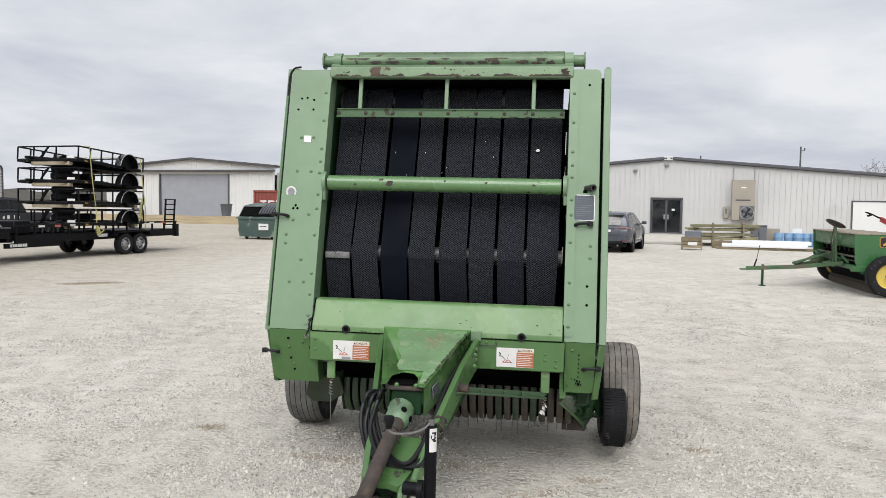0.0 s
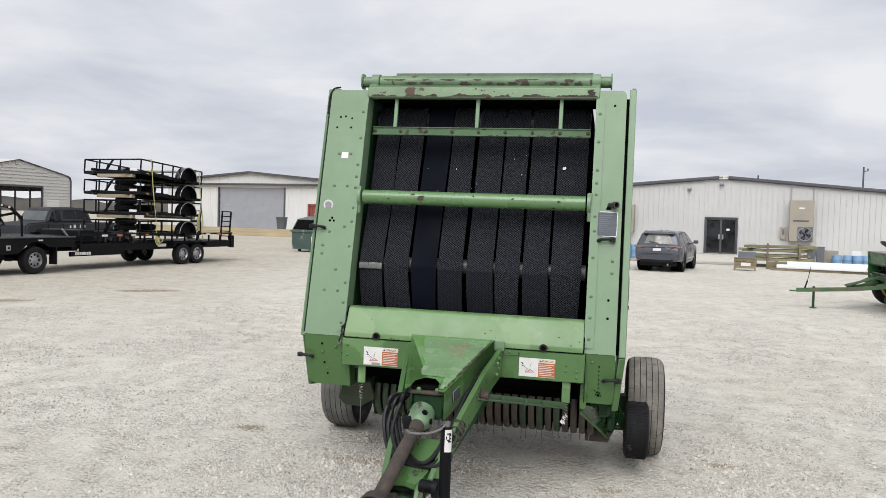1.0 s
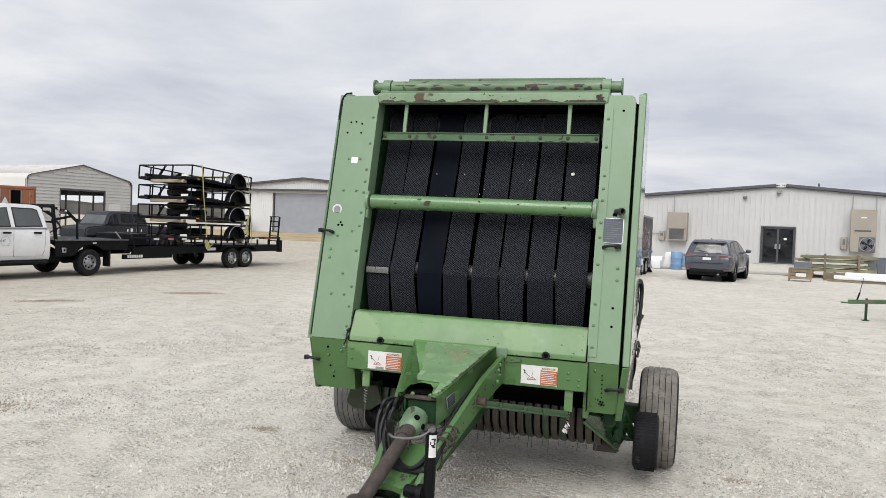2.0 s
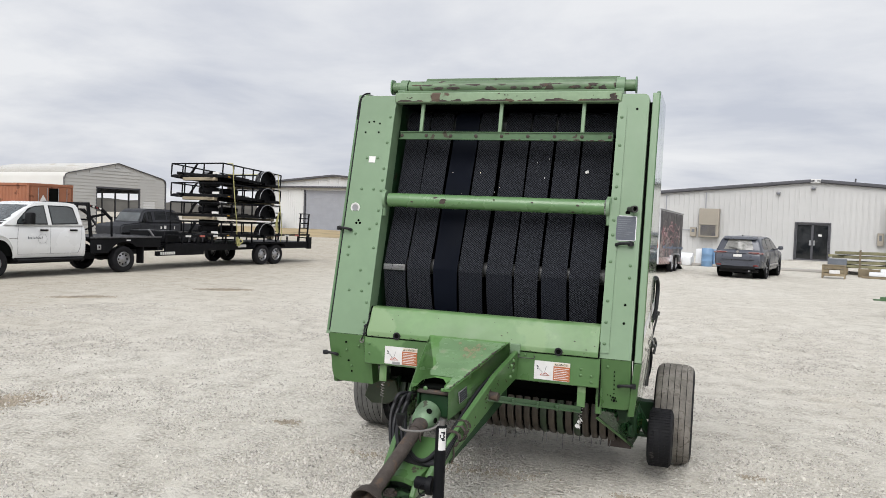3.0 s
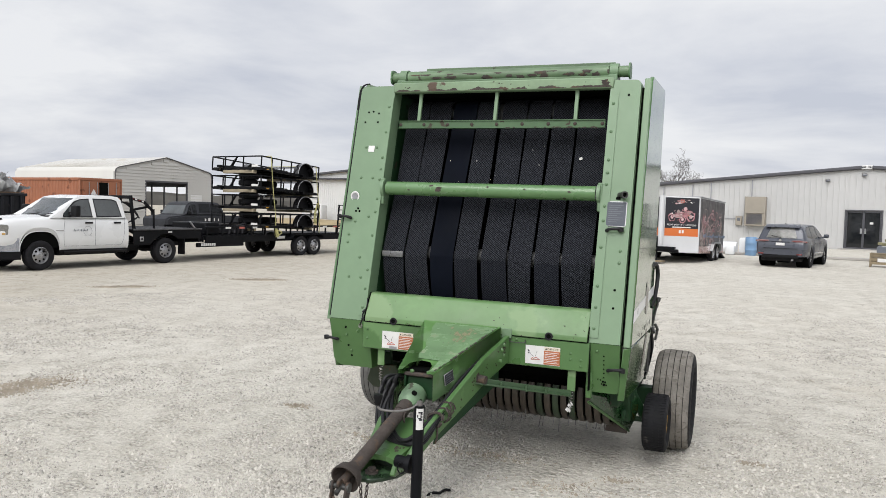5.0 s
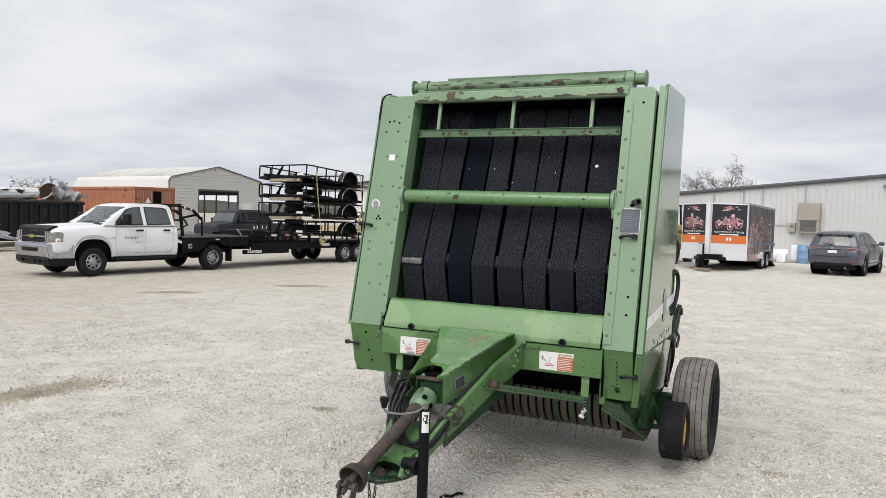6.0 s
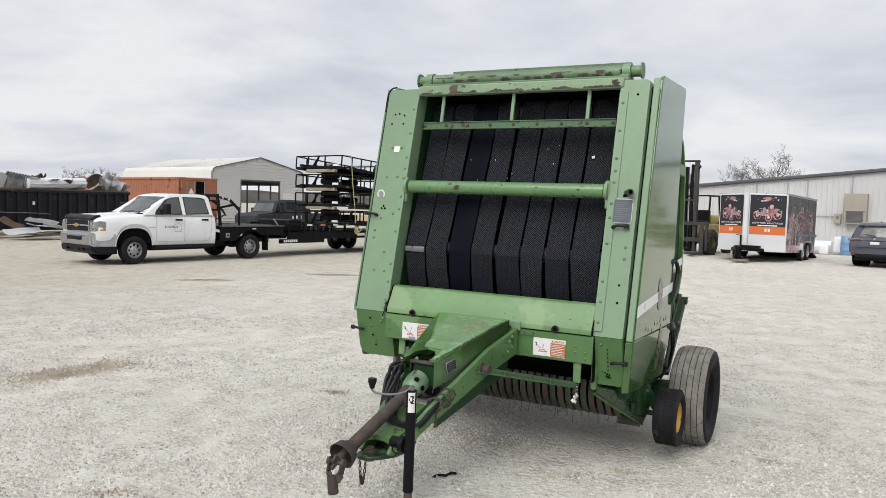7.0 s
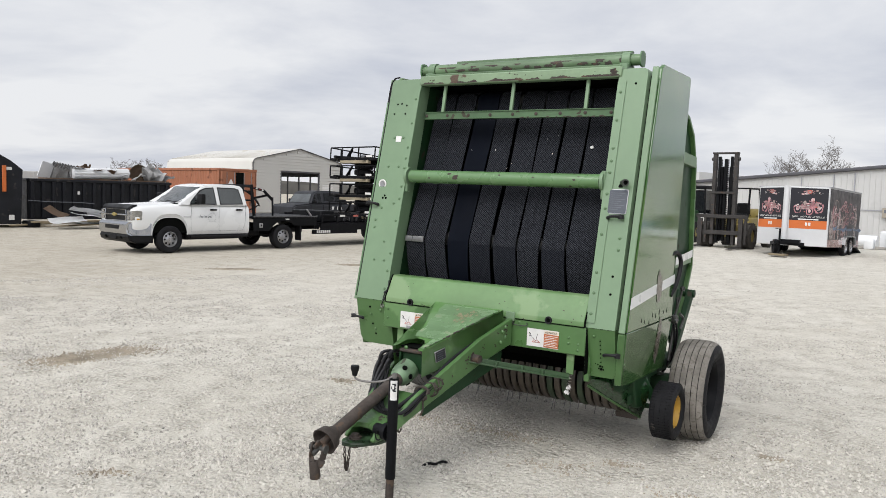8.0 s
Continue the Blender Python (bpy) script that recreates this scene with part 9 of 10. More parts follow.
M["ink_rose"] = material("rose_ink", (.46, .21, .23), 0.3, spread=.35, big=9, bump=0)
M["flank_pale"] = material("pale_pink_print", (.36, .27, .25), 0.3, spread=.3, big=3, bump=.01, coat=.4)


def show_trailer():
    t = thing("cargo_trailer", on(-5.62, 24.65, .02, 0) @ pose(0, 0, 0, -1.8), "white, black and orange enclosed cargo trailer with a pointed nose", "trailer")
    W, L, Z0, Z1, N = 1.22, 4.15, .36, 2.46, .75
    plan = [(-W, 0), (0, -N), (W, 0), (W, L), (-W, L)]
    bm = blank()
    prism(bm, plan, Z0, Z1, "z", .02)
    body = part("body", bm, M["white_vinyl"], t, smooth=False)
    for s in (-1, 1):
        d = Vector((-s * W, -N, 0)).normalized()
        nrm = Vector((s * N, -W, 0)).normalized()
        a0 = Vector((s * W, 0, 0))
        Ln = math.hypot(W, N)

        def slab(x0, x1, z0, z1, lift, name, mat, parent, label=""):
            bm = bmesh.new()
            pts = []
            for lf in (lift - .003, lift):
                for x, z in ((x0, z0), (x1, z0), (x1, z1), (x0, z1)):
                    p = a0 + d * x + nrm * lf
                    pts.append(bm.verts.new((p.x, p.y, z)))
            for f in ((0, 1, 2, 3), (7, 6, 5, 4), (0, 4, 5, 1), (1, 5, 6, 2), (2, 6, 7, 3), (3, 7, 4, 0)):
                bm.faces.new([pts[i] for i in f])
            return part(name, bm, mat, parent, label, smooth=False)

        blk = slab(.05, Ln - .13, 1.27, Z1 - .05, .004, "black_panel", M["decal_dark"], body, "black printed nose panel")
        org = slab(.05, Ln - .13, .98, 1.27, .005, "orange_panel", M["orange_paint"], body, "orange printed band")
        c = .05 + (Ln - .18) / 2
        def blob(xc, zc, rx, rz, lift, mat, seed, hollow=0.0):
            n = 18
            bm = bmesh.new()
            rings = []
            for q in ((hollow, 1.0) if hollow else (.05, 1.0)):
                ring = []
                for k in range(n):
                    a = 2 * math.pi * k / n
                    w = q * (1 + (.35 * noise.noise((math.cos(a) * 1.7, math.sin(a) * 1.7, seed)) if not hollow else 0))
                    p = a0 + d * (xc + rx * w * math.cos(a)) + nrm * lift
                    ring.append(bm.verts.new((p.x, p.y, zc + rz * w * math.sin(a))))
                rings.append(ring)
            for k in range(n):
                bm.faces.new((rings[0][k], rings[0][(k + 1) % n], rings[1][(k + 1) % n], rings[1][k]))
            part("mower_shape", bm, M[mat], blk)

        rq = random.Random(17)
        ink = ("ink_pink", "decal_red", "flank_pale", "ink_pink", "ink_rose", "decal_white")
        for k in range(30):
            a = rq.uniform(0, 6.28)
            q = rq.random() ** .5
            blob(c + .40 * q * math.cos(a), 2.26 + .085 * q * math.sin(a), rq.uniform(.03, .08), rq.uniform(.012, .03), .006 + .0002 * k, rq.choice(("ink_pink", "decal_white", "ink_rose", "flank_pale", "decal_dark", "decal_white")), k * 2.2)
        blob(c, 2.275, .085, .07, .0122, "decal_red", 1)
        blob(c, 2.275, .05, .035, .0128, "flank_pale", 2)
        for x, z, r in ((-.33, 1.72, .17), (.37, 1.68, .14), (-.02, 1.61, .13)):
            blob(c + x, z, r, r * 1.1, .006, "ink_rose", x * 9)
            blob(c + x, z, r * .72, r * .8, .0066, "decal_dark", x * 7)
            blob(c + x, z, r * .40, r * .45, .0072, "ink_pink", x * 5)
        for x, z, rx, rz, mt in ((0, 1.76, .26, .085, "ink_rose"), (.16, 1.74, .18, .07, "ink_pink"), (-.10, 1.86, .12, .10, "ink_rose"), (-.12, 1.99, .07, .08, "ink_pink"), (.14, 1.88, .05, .09, "flank_pale"), (.28, 1.74, .12, .05, "ink_pink"), (-.24, 1.84, .09, .06, "flank_pale")):
            blob(c + x, z, rx, rz, .0078, mt, x * 3 + z)
        for k in range(44):
            a, q = rq.uniform(0, 6.28), rq.random() ** .5
            blob(c + .44 * q * math.cos(a), 1.78 + .21 * q * math.sin(a) + (.10 if rq.random() < .25 else 0), rq.uniform(.012, .05), rq.uniform(.008, .026), .0086 + .0002 * k, rq.choice(ink + ("decal_dark", "decal_white")), k * 1.3)
        slab(c - .34, c + .34, 1.29, 1.33, .008, "text_bar", M["decal_white"], blk)
        for k in range(2):
            slab(c - .09 + k * .11, c - .02 + k * .11, 1.09, 1.20, .008, "print_bar", M["decal_white"], org)
        cu = bpy.data.curves.new("slogan", "FONT")
        cu.body, cu.size, cu.align_x, cu.extrude = "NOW WITH AN ATTITUDE", .088, "CENTER", .001
        ob = new("slogan", cu)
        p = a0 + d * c + nrm * .012
        right = -d if s > 0 else d
        up = Vector((0, 0, 1))
        ob.matrix_world = Matrix(((right.x, 0, nrm.x, p.x), (right.y, 0, nrm.y, p.y), (0, 1, 0, 1.37), (0, 0, 0, 1)))
        dg = bpy.context.evaluated_depsgraph_get()
        me = bpy.data.meshes.new_from_object(ob.evaluated_get(dg))
        me.transform(ob.matrix_world)
        bpy.data.objects.remove(ob)
        me.materials.clear()
        me.materials.append(M["decal_white"])
        part("slogan", me, None, blk, "white slogan lettering")
    bm = blank()
    rod(bm, (0, -N - .01, Z0), (0, -N - .01, Z1 + .01), .10, 14)
    part("nose_cap", bm, M["white_vinyl"], body)
    # flanks: dark print over red, with pale swirls
    for s in (-1, 1):
        bm = blank()
        box(bm, (s * W - .003, .05, Z0 + .28), (s * W + .004, L - .05, Z1 - .04))
        flank = part("side_print", bm, M["flank"], body, "dark printed flank with red and pale shapes", smooth=False)
        bm = blank()
        box(bm, (s * W - .003, .05, Z0), (s * W + .004, L - .05, Z0 + .28))
        part("lower_print", bm, M["flank_red"], body, smooth=False)
        rr = random.Random(12)

        def stroke(pts, wid, mat, k):
            o = s * W + s * (.0055 + .0002 * k)
            rows = []
            line = smooth_line([(y, z, 0) for y, z in pts], 6)
            n = len(line)
            for i, p in enumerate(line):
                d = (line[min(i + 1, n - 1)] - line[max(i - 1, 0)]).normalized()
                q = wid * (.15 + .85 * math.sin(math.pi * min(1, (i + .6) / n)) ** .7)
                rows.append([(o, p.x - d.y * q, p.y + d.x * q), (o, p.x + d.y * q, p.y - d.x * q)])
            part("print_swirl", skin(rows, False), M[mat], flank, smooth=False)

        # tongues of flame rising from the lower edge, blue smoke and pale looping strokes
        for k in range(26):
            y, h = rr.uniform(.2, L - .35), rr.uniform(.5, 1.25) * (1 if k % 3 else .6)
            w = rr.uniform(-.16, .16)
            stroke([(y, .66), (y + w, .66 + h * .35), (y - w * .6, .66 + h * .7), (y + w * .8, .66 + h)], rr.uniform(.05, .15), rr.choice(("flank_red", "ink_rose", "flank_red", "flank", "flank_pale", "flank", "decal_dark")), k)
        for k in range(9):
            y = .5 + k * .42 + rr.uniform(-.1, .1)
            stroke([(y, 1.06 + rr.uniform(-.1, .1)), (y + .25, 1.02), (y + .55, 1.08 + rr.uniform(-.08, .08))], rr.uniform(.03, .07), "ink_blue", 42 + k)
        for k in range(30):
            y, z = .8 + rr.random() * 2.4, 1.35 + rr.random() * .62
            a = rr.uniform(0, 6.28)
            stroke([(y, z), (y + .22 * math.cos(a), z + .16 * math.sin(a)), (y + .38 * math.cos(a + .9), z + .22 * math.sin(a + .9)), (y + .30 * math.cos(a + 1.9), z + .14 * math.sin(a + 1.9))], rr.uniform(.014, .040), rr.choice(("ink_pink", "ink_pink", "flank_pale", "ink_rose")), 52 + k)
        part("print_bar", box(blank(), (s * W - .003, L - .95, 1.98), (s * W + .008, L - .45, 2.01)), M["decal_grey"], flank)
        for y in (2.25, 2.98):
            road_wheel(t, (s * (W - .05), y, .31 + y * .0314), .33, .20, s, M["alloy"], 6)
        bm = blank()
        prism(bm, [(y - .11, z + .06) for y, z in ((1.95, .40), (2.05, .66), (2.2, .74), (3.25, .74), (3.4, .66), (3.5, .40), (3.42, .40), (3.32, .62), (3.22, .69), (2.22, .69), (2.12, .62), (2.03, .40))], s * (W - .02), s * (W + .12), "x")
        part("mudguard", bm, M["alloy"], t)
    bm = blank()
    box(bm, (-W - .02, -.02, Z1 - .02), (W + .02, L, Z1 + .03), .01)
    part("roof_trim", bm, M["alloy"], body)
    bm = blank()
    for s in (-1, 1):
        bar(bm, (s * .75, .0, .40), (s * .05, -N - .62, .46), .07, .12, .006)
    box(bm, (-.06, -N - .80, .42), (.06, -N - .50, .54), .01)
    box(bm, (.0, -N - .35, .46), (.62, -N - .15, .58), .01)
    bar1 = part("drawbar", bm, M["black_steel"], t)
    bm = blank()
    rod(bm, (0, -N - .45, .10), (0, -N - .45, .95), .035, 10)
    rod(bm, (0, -N - .45, .92), (-.16, -N - .45, .95), .012, 6)
    box(bm, (-.10, -N - .55, .06), (.10, -N - .35, .10))
    part("nose_jack", bm, M["black_steel"], bar1)
    bm = blank()
    box(bm, (-.28, -N - .65, 0), (.28, -N - .25, .07), .01)
    part("jack_block", bm, M["wood"], bar1)
    bm = blank()
    lathe(bm, [(-.08, .12), (-.09, .2), (-.07, .26), (.07, .26), (.09, .2), (.08, .12), (-.08, .12)], 20, pose(-.24, -N - .12, .30, 0, 0, 30))
    part("spare_wheel", bm, M["rubber"], t)
    bm = blank()
    prism(bm, [(L, .36), (L + 1.2, .02), (L + 1.2, .06), (L, .44)], -W + .1, W - .1, "x")
    part("rear_ramp", bm, M["black_steel"], t)


# the trailer lies along y, so its wheels are turned by a quarter
def cargo_wheel_fix(t):
    for o in t.children:
        if o.name.split(".")[0] == "wheel":
            c = sum((Vector(b) for b in o.bound_box), Vector()) / 8
            o.matrix_basis = Matrix.Translation(c) @ pose(0, 0, 0, 0, 0, -90) @ Matrix.Translation(-c)


show_trailer()
cargo_wheel_fix(next(o for o in scene.objects if o.name == "cargo_trailer"))


M["mast"] = material("grimy_dark_mast_steel", (.042, .038, .036), 0.6, metal=.2, spread=.3, big=4, bump=.1, wear=(.09, .065, .05), wear_at=.62, wear_scale=7)

# ---- forklift ----
M["tyre_dust"] = material("dusty_black_tyre", (.075, .070, .064), 0.85, spread=.3, big=6, bump=.2, spec=.15)


def forklift():
    t = thing("forklift", on(-8.85, 26.4, 0, 0), "worn yellow yard forklift with a tall dark mast", "forklift")
    mast = part("mast", box(box(blank(), (-.50, -.05, .15), (-.36, .15, 3.85), .01), (.36, -.05, .15), (.50, .15, 3.85), .01), M["mast"], t, "dark rusty mast channels")
    part("mast_inner", box(box(box(blank(), (-.30, .0, .2), (-.20, .12, 3.7), .01), (.20, .0, .2), (.30, .12, 3.7), .01), (-.06, .02, .3), (.06, .14, 3.6), .02), M["black_steel"], mast)
    for z, h in ((3.80, .07), (2.2, .09), (1.2, .12)):
        part("cross_piece", box(blank(), (-.52, -.08, z), (.52, .14, z + h), .01), M["mast"], mast)
    for x in (-.165, .165):
        part("lift_ram", rod(blank(), (x, .16, .3), (x, .16, 3.3), .055, 10), M["black_steel"], mast)
    for x in (-.54, .54):
        part("hose_reel", rod(blank(), (x - .03, .05, 3.6), (x + .03, .05, 3.6), .07, 10), M["mast"], mast)
    for x in (-.13, .13):
        bm = blank()
        for k in range(40):
            box(bm, (x - .02, -.03, .6 + k * .075), (x + .02, .0, .6 + k * .075 + .055))
        part("lift_chain", bm, M["black_steel"], mast)
    carriage = part("carriage", box(blank(), (-1.05, -.14, 1.22), (1.05, -.04, 1.36), .01), M["mast"], t, "wide rusty fork carriage")
    part("lower_bar", box(blank(), (-1.05, -.14, .55), (1.05, -.04, .72), .01), M["mast"], carriage)
    for x in (-1.0, -.72, .72, .92):
        part("carriage_post", box(blank(), (x, -.138, .2), (x + .10, -.042, 1.358), .01), M["mast"], carriage)
    for x in (-.86, .80):
        bm = blank()
        box(bm, (x - .09, -.22, .05), (x + .09, -.12, 1.2), .01)
        prism(bm, [(-.22, .05), (-1.35, .04), (-1.38, .06), (-.22, .13)], x - .09, x + .09, "x")
        part("fork", bm, M["mast"], t)
    bm = blank()
    box(bm, (-.75, .9, .55), (.75, 3.1, 1.25), .06, None, 2)
    box(bm, (-.72, 2.2, 1.2), (.72, 3.25, 1.62), .10, None, 2)
    box(bm, (-.45, .3, .45), (.45, 1.0, .95), .03)
    body = part("body", bm, M["yellow_fork"], t, "dull yellow body and counterweight")
    bm = blank()
    for x in (-.62, .62):
        bar(bm, (x, 1.0, 1.2), (x * .95, 1.25, 2.45), .07, .07, .01)
        bar(bm, (x, 2.4, 1.5), (x * .95, 2.3, 2.45), .07, .07, .01)
        bar(bm, (x * .95, 1.1, 2.45), (x * .95, 2.45, 2.45), .07, .07, .01)
    for k in range(6):
        y = 1.15 + k * .25
        bar(bm, (-.60, y, 2.46), (.60, y, 2.46), .05, .04)
    part("overhead_guard", bm, M["black_steel"], t)
    bm = blank()
    tube(bm, [(.16 * math.cos(a), 1.28 + .05 * math.sin(a), 1.58 + .15 * math.sin(a)) for a in (k * .5 for k in range(14))], .015, 5)
    rod(bm, (0, 1.2, 1.2), (0, 1.28, 1.58), .02, 6)
    part("steering_wheel", bm, M["black"], body)
    bm = blank()
    box(bm, (-.28, 1.75, 1.25), (.28, 2.2, 1.40), .05)
    box(bm, (-.28, 2.1, 1.35), (.28, 2.25, 1.85), .05)
    part("seat", bm, M["black"], body)
    for x in (-.85, .85):
        for y, R, w in ((.58, .52, .40), (2.7, .40, .28)):
            bm = blank()
            h = w / 2
            lathe(bm, [(-h, R * .5), (-h, R * .9), (-h * .8, R), (h * .8, R), (h, R * .9), (h, R * .5), (0, R * .45), (-h, R * .5)], 24, pose(x, y, R))
            for k in range(18):
                box(bm, (-h * .95, -.03, R * .97), (h * .95, .03, R * 1.03), 0, pose(x, y, R) @ pose(0, 0, 0, 20 * k))
            wt = part("wheel", bm, M["tyre_dust"], t, "dusty lugged tyre")
            bm = blank()
            lathe(bm, [(-h * .7, R * .5), (h * .7, R * .5), (h * .5, R * .2), (h * .6, 0)] if x > 0 else [(h * .7, R * .5), (-h * .7, R * .5), (-h * .5, R * .2), (-h * .6, 0)], 18, pose(x, y, R))
            part("rim", bm, M["yellow_fork"], wt)


forklift()


# ---- tractor behind the forklift ----
def tractor():
    t = thing("tractor", on(-12.2, 30.6, 0, 0), "tractor with a glazed cab behind the forklift", "tractor")
    bm = blank()
    box(bm, (-.45, -1.6, .75), (.45, .2, 1.45), .08, None, 2)
    part("bonnet", bm, M["green_dark"], t)
    bm = blank()
    box(bm, (-.75, .2, 2.45), (.75, 1.7, 2.62), .05, None, 2)
    for x in (-.7, .7):
        for y in (.25, 1.6):
            bar(bm, (x, y, 1.1), (x * .95, y, 2.5), .07, .07)
    cab = part("cab_frame", bm, M["black_steel"], t)
    part("cab_glass", box(blank(), (-.66, .24, 1.3), (.66, 1.6, 2.4)), M["glass"], cab)
    for x in (-.85, .85):
        for y, R, w in ((1.1, .72, .42), (-1.2, .46, .30)):
            bm = blank()
            h = w / 2
            lathe(bm, [(-h, R * .5), (-h, R * .88), (-h * .7, R), (h * .7, R), (h, R * .88), (h, R * .5), (0, R * .45), (-h, R * .5)], 28, pose(x, y, R))
            for k in range(20):
                box(bm, (-h * .9, -.03, R * .96), (h * .9, .03, R * 1.05), 0, pose(x, y, R) @ pose(0, 0, 0, 18 * k) @ pose(0, 0, 0, 0, 0, 18))
            wt = part("wheel", bm, M["rubber"], t)
            bm = blank()
            lathe(bm, [(-h * .5, 0), (-h * .5, R * .5), (h * .5, R * .5), (h * .5, 0)], 20, pose(x, y, R))
            part("rim", bm, M["yellow_fork"], wt)


tractor()


# ---- seed drill ----
M["drill_green"] = material("deep_green_paint", (.040, .140, .045), 0.35, spread=.2, bump=.04, wear=(.08, .14, .06), wear_at=.64)


M["rim_yellow"] = material("bright_yellow_paint", (.66, .50, .10), 0.45, spread=.12, bump=.03)
M["disc_brown"] = material("dark_brown_steel", (.060, .046, .040), 0.6, metal=.2, spread=.3, bump=.1)
M["drill_bar"] = material("dusty_green_grey_paint", (.060, .130, .052), 0.5, spread=.3, big=4, bump=.08, wear=(.13, .12, .085), wear_at=.55, wear_scale=5)
M["drill_lid"] = material("dusty_tan_lid", (.30, .265, .20), 0.7, spread=.2, big=3, bump=.05, wear=(.15, .14, .10), wear_at=.6, wear_scale=4)


M["arm_red"] = material("dull_red_paint", (.30, .035, .03), 0.4, spread=.2, bump=.04)
M["opener"] = material("earth_polished_steel", (.17, .145, .115), 0.5, metal=.3, spread=.35, big=8, bump=.1)


def seed_drill():
    t = thing("seed_drill", on(5.10, 14.6, 0, 8), "green seed drill with a long hopper and yellow wheels", "seed drill")
    Y0, Y1 = -1.25, 1.75
    bm = blank()
    prism(bm, [(-.44, 1.28), (.42, 1.28), (.42, .98), (-.38, .98), (-.44, 1.04)], Y0, Y1, "y", .01)
    hop = part("hopper", bm, M["drill_green"], t, "green sheet steel seed hopper")
    part("lid", box(blank(), (-.47, Y0 - .03, 1.28), (.46, Y1 + .03, 1.315), .012), M["drill_lid"], hop, "dull tan hopper lid")
    for k in range(3):
        part("lid_rib", box(blank(), (-.47, Y0 + .6 + k * .8, 1.312), (.46, Y0 + .64 + k * .8, 1.325), .004), M["drill_lid"], hop)
    part("seed_box", box(blank(), (-.16, Y0 + .03, .66), (.30, Y1 - .03, .98)), M["dark"], hop)
    for y in (Y0 - .015, Y1 + .005):
        bm = blank()
        prism(bm, [(-.46, 1.28), (.46, 1.28), (.52, .52), (.30, .44), (-.30, .44), (-.44, .70)], y, y + .012, "y", .003)
        part("end_plate", bm, M["drill_green"], hop, "green hopper end plate")
    bm = blank()
    prism(bm, rounded(.03, 1.02, .33, 1.24, .04, 3), Y0 - .024, Y0 - .016, "y")
    se = part("emblem", bm, M["yellow"], hop, "plain emblem shape with a yellow border")
    bm = blank()
    prism(bm, rounded(.045, 1.035, .315, 1.225, .035, 3), Y0 - .028, Y0 - .023, "y")
    part("emblem_field", bm, M["decal_dark"], se)
    bm = blank()
    prism(bm, [(.09, 1.06), (.27, 1.07), (.29, 1.10), (.21, 1.12), (.19, 1.19), (.14, 1.20), (.15, 1.12), (.10, 1.10)], Y0 - .031, Y0 - .027, "y")
    part("emblem_shape", bm, M["yellow_lens"], se)
    for k in range(9):
        y = Y0 + .25 + k * .32
        bm = blank()
        box(bm, (-.28, y - .045, .87), (-.16, y + .045, .97), .012)
        tube(bm, smooth_line([(-.22, y, .82), (-.26, y + .03, .70), (-.15, y, .55)], 4), .024, 6)
        part("feed_cup", bm, M["black_steel"], t)
    bm = blank()
    for x in (-.35, .35):
        box(bm, (x - .05, Y0, .52), (x + .05, Y1, .62), .006)
    for y in (Y0, Y1, (Y0 + Y1) / 2):
        box(bm, (-.5, y - .05, .50), (.6, y + .05, .62), .006)
    part("frame", bm, M["drill_green"], t)
    bm = blank()
    rod(bm, (-.36, Y0 + .05, .80), (-.36, Y1 - .05, .80), .022, 8)
    rod(bm, (-.30, Y0 + .05, .70), (-.30, Y1 - .05, .70), .018, 8)
    part("feed_shaft", bm, M["opener"], t, "long bare feed shaft")
    bm = blank()
    bar(bm, (-1.22, .28, .52), (-.42, .98, .80), .09, .02, .004)
    bar(bm, (-.44, -.4, .66), (-.44, 1.3, .72), .07, .07, .006)
    part("top_angle", bm, M["green_dark"], t, "dark angle bar above the drawbar")
    for k in range(5):
        bm = blank()
        y = Y0 + .5 + k * .5
        bar(bm, (-.40, y, .66), (-.42, y + .42, .78), .03, .05, .004)
        part("linkage_bar", bm, M["drill_green"], t)
    n = 18
    dm = bmesh.new()
    lathe(dm, [(-.004, .02), (-.006, .14), (.006, .14), (.004, .02)], 16, pose(0, 0, 0, 0, 0, 80))
    disc_me = mesh_of("disc_opener", dm, M["opener"], True)
    am = bmesh.new()
    bar(am, (-.25, 0, .62), (.05, 0, .20), .03, .05)
    tube(am, smooth_line([(0, .0, .74), (-.05, 0, .55), (.02, 0, .30)], 4), .022, 6)
    arm_me = mesh_of("seed_tube", am, M["black_steel"], True)
    for k in range(n):
        y = Y0 + .1 + k * (Y1 - Y0 - .2) / (n - 1)
        part("disc_opener", disc_me, None, t, at=pose(.05, y, .142))
        part("seed_tube", arm_me, None, t, at=pose(0, y, 0))
    for y in (Y0 - .22, Y1 + .22):
        c, R = (.15, y, .43), .43
        bm = blank()
        h = .12
        lathe(bm, [(-h * .8, R * .6), (-h, R * .75), (-h * .9, R * .94), (-h * .6, R), (h * .6, R), (h * .9, R * .94), (h, R * .75), (h * .8, R * .6), (0, R * .56), (-h * .8, R * .6)], 32, pose(*c, 0, 0, 90))
        w = part("wheel", bm, M["rubber"], t, "black tyre on a yellow rim")
        bm = blank()
        lathe(bm, [(-h * .8, R * .62), (-h * .2, R * .5), (-h * .2, 0), (h * .2, 0), (h * .2, R * .5), (h * .8, R * .62)], 28, pose(*c, 0, 0, 90))
        r = part("rim", bm, M["rim_yellow"], w, "yellow pressed steel rim")
        bm = blank()
        rod(bm, (c[0], y - .14, c[2]), (c[0], y + .14, c[2]), .06, 12)
        part("hub", bm, M["green_dark"], r)
    bm = blank()
    bar(bm, (-.4, .95, .62), (-1.25, .28, .46), .07, .09, .006)
    bar(bm, (-.4, -.45, .62), (-1.25, .22, .46), .07, .09, .006)
    bar(bm, (-1.15, .25, .47), (-2.32, .25, .40), .09, .09, .006)
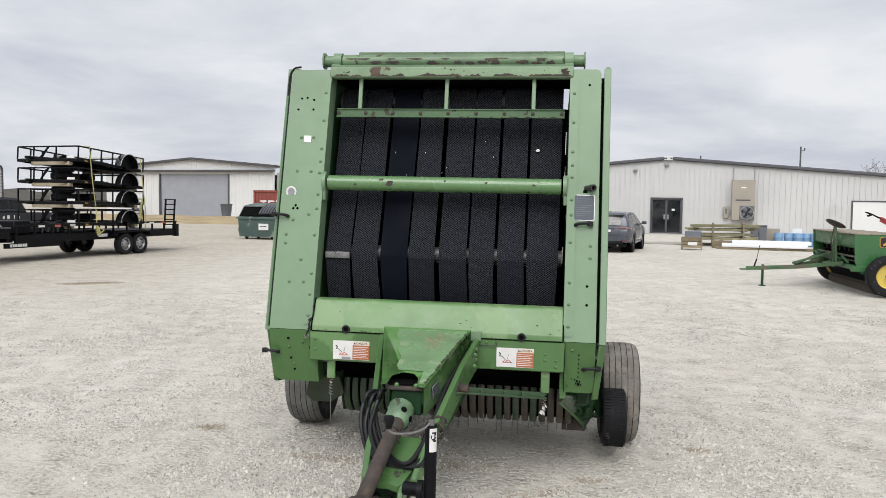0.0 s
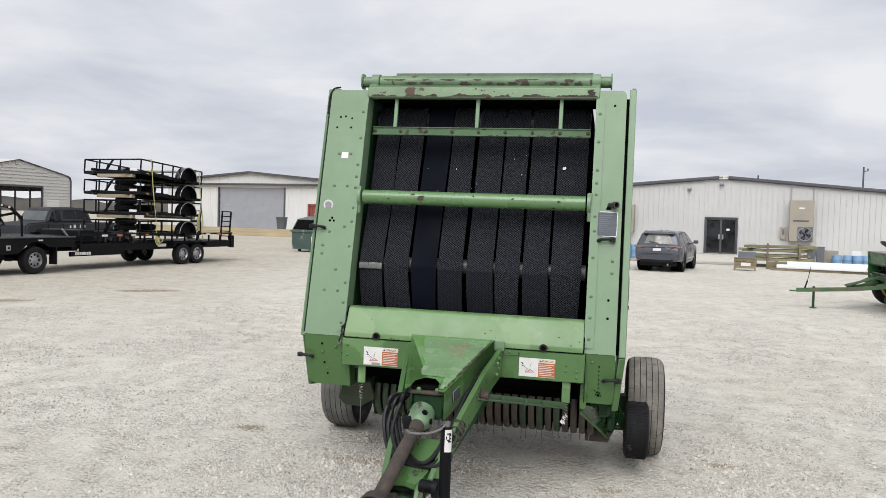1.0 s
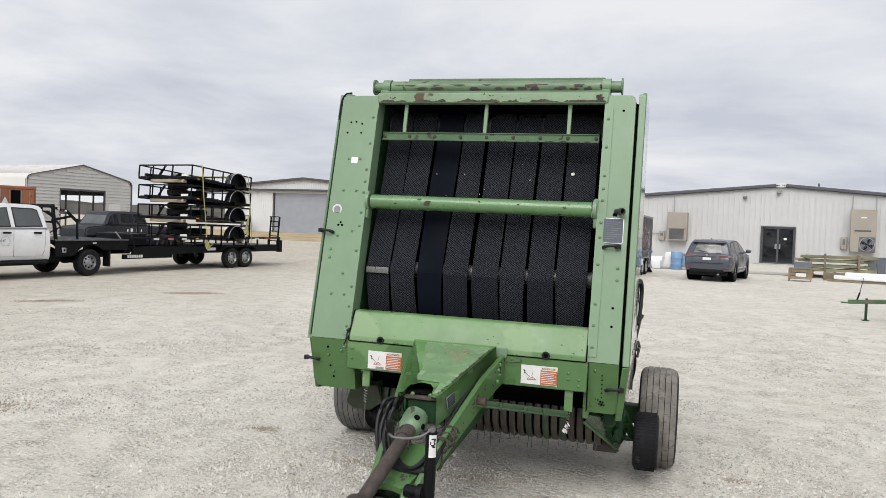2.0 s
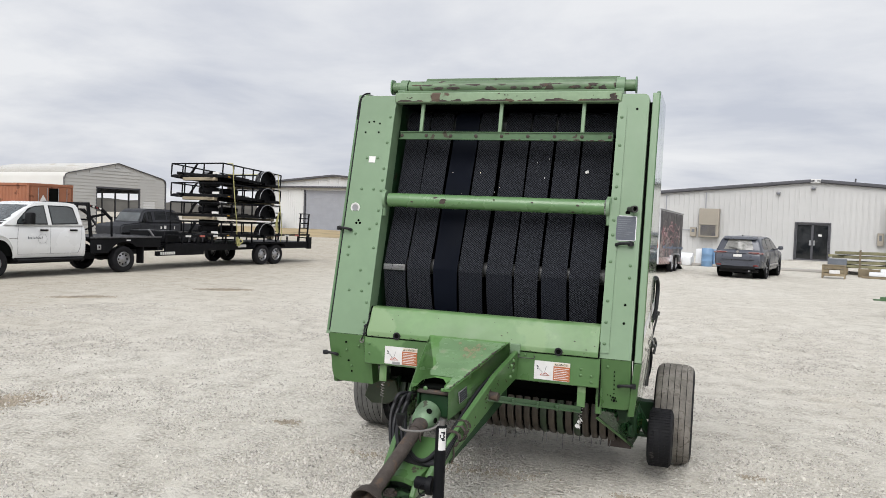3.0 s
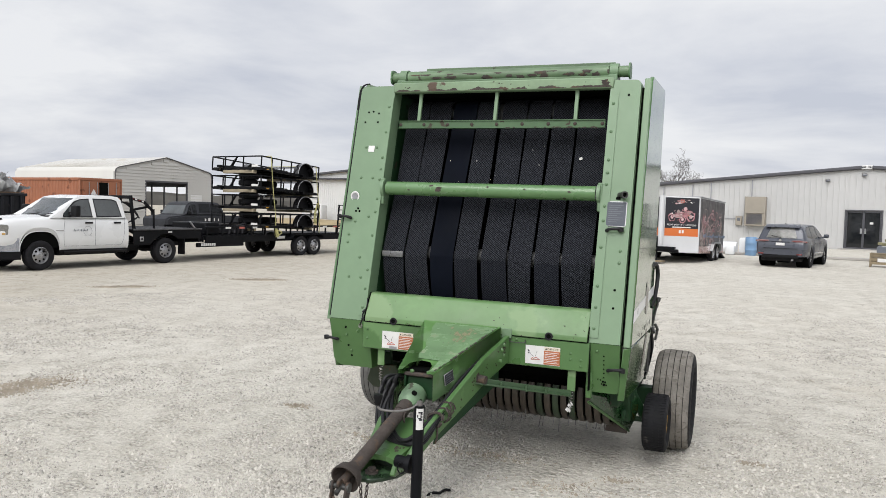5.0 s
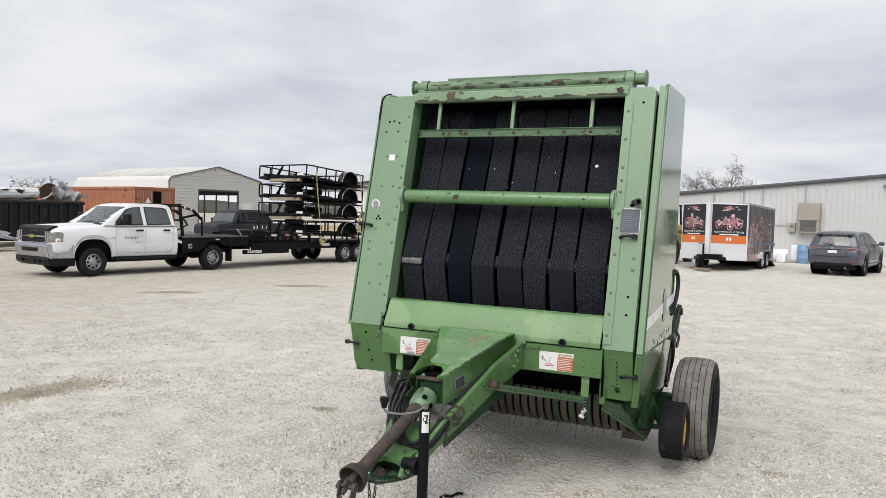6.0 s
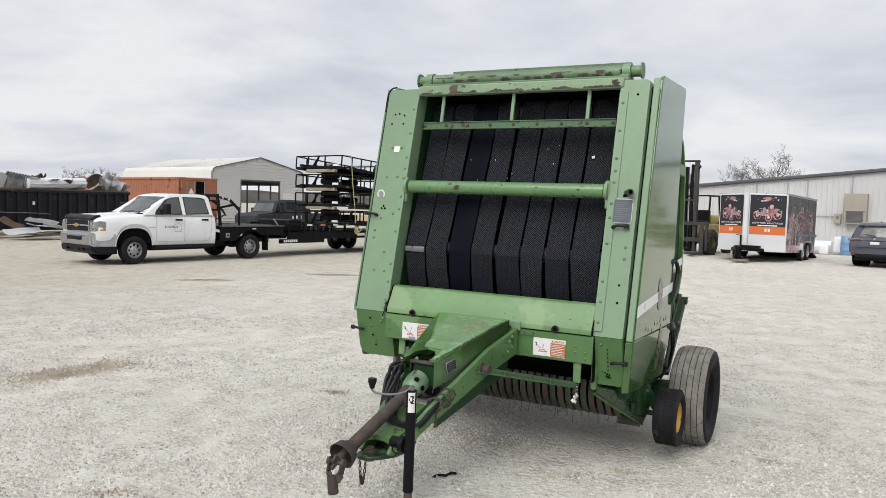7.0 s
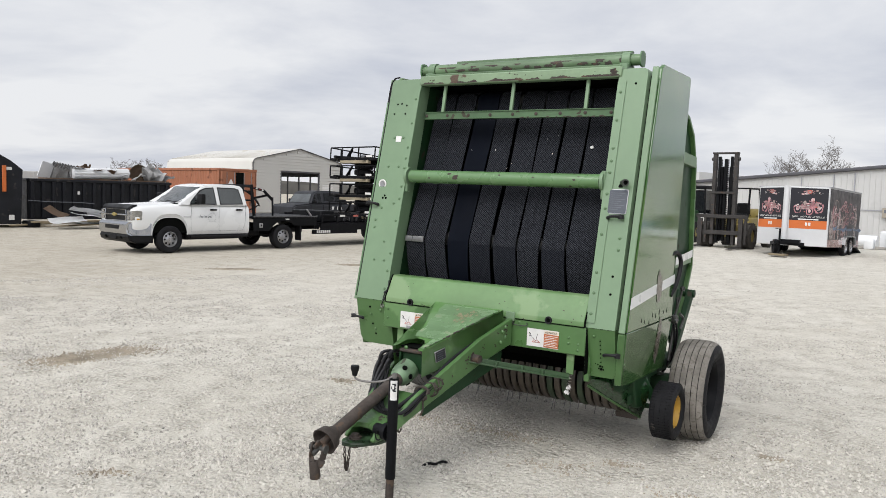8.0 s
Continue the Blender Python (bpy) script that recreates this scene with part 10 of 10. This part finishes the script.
    bar(bm, (-2.28, .25, .38), (-2.46, .25, .38), .12, .03, .004)
    bar(bm, (-1.3, .25, .55), (-.35, .25, .85), .05, .05, .004)
    tg = part("drawbar", bm, M["drill_bar"], t, "long dull green drawbar")
    bm = blank()
    bar(bm, (-1.95, .25, 0), (-1.95, .25, .50), .05, .05, .004)
    box(bm, (-2.02, .18, 0), (-1.88, .32, .015))
    part("stand", bm, M["green_dark"], tg)
    bm = blank()
    rod(bm, (-2.15, .25, .42), (-2.09, .25, .62), .018, 6)
    rod(bm, (-2.09, .25, .62), (-2.03, .25, .95), .007, 5)
    part("rope_guide", bm, M["black_steel"], tg)
    ym = Y0 + 1.15
    bm = blank()
    bar(bm, (-.50, ym - .16, .56), (-.50, ym, 1.28), .04, .04)
    bar(bm, (-.50, ym + .20, .56), (-.50, ym, 1.28), .04, .04)
    bar(bm, (-.50, ym + .02, .50), (-.50, ym, 1.42), .05, .05)
    mk = part("marker_post", bm, M["drill_bar"], t)
    bm = blank()
    tube(bm, smooth_line([(-.52, ym + .03, 1.42), (-.56, ym + .05, 1.1), (-.52, ym + .1, .8), (-.50, ym + .12, .6)], 5), .010, 5)
    part("chain", bm, M["rust"], mk)
    bm = blank()
    lathe(bm, [(-.01, .0), (-.03, .13), (.0, .22), (.012, .22), (-.015, .13), (.005, .0)], 24, pose(-.50, ym, 1.48, 0, -62, 20))
    part("marker_disc", bm, M["disc_brown"], mk, "dark brown dished marker disc")
    bm = blank()
    bar(bm, (.0, Y0 - .1, 1.62), (.75, Y0 - .1, 1.22), .05, .10, .006)
    bar(bm, (-.02, Y0 - .1, 1.66), (.12, Y0 - .1, 1.56), .08, .03, .004)
    marker = part("marker_arm", bm, M["arm_red"], t, "red and dark folded marker arm")
    bm = blank()
    tube(bm, smooth_line([(-.30, Y0 - .1, 1.76), (-.18, Y0 - .1, 1.72), (.02, Y0 - .1, 1.62)], 4), .016, 6)
    rod(bm, (-.26, Y0 - .1, 1.68), (-.18, Y0 - .1, 1.71), .022, 8)
    part("arm_tip", bm, M["black_steel"], marker)


seed_drill()
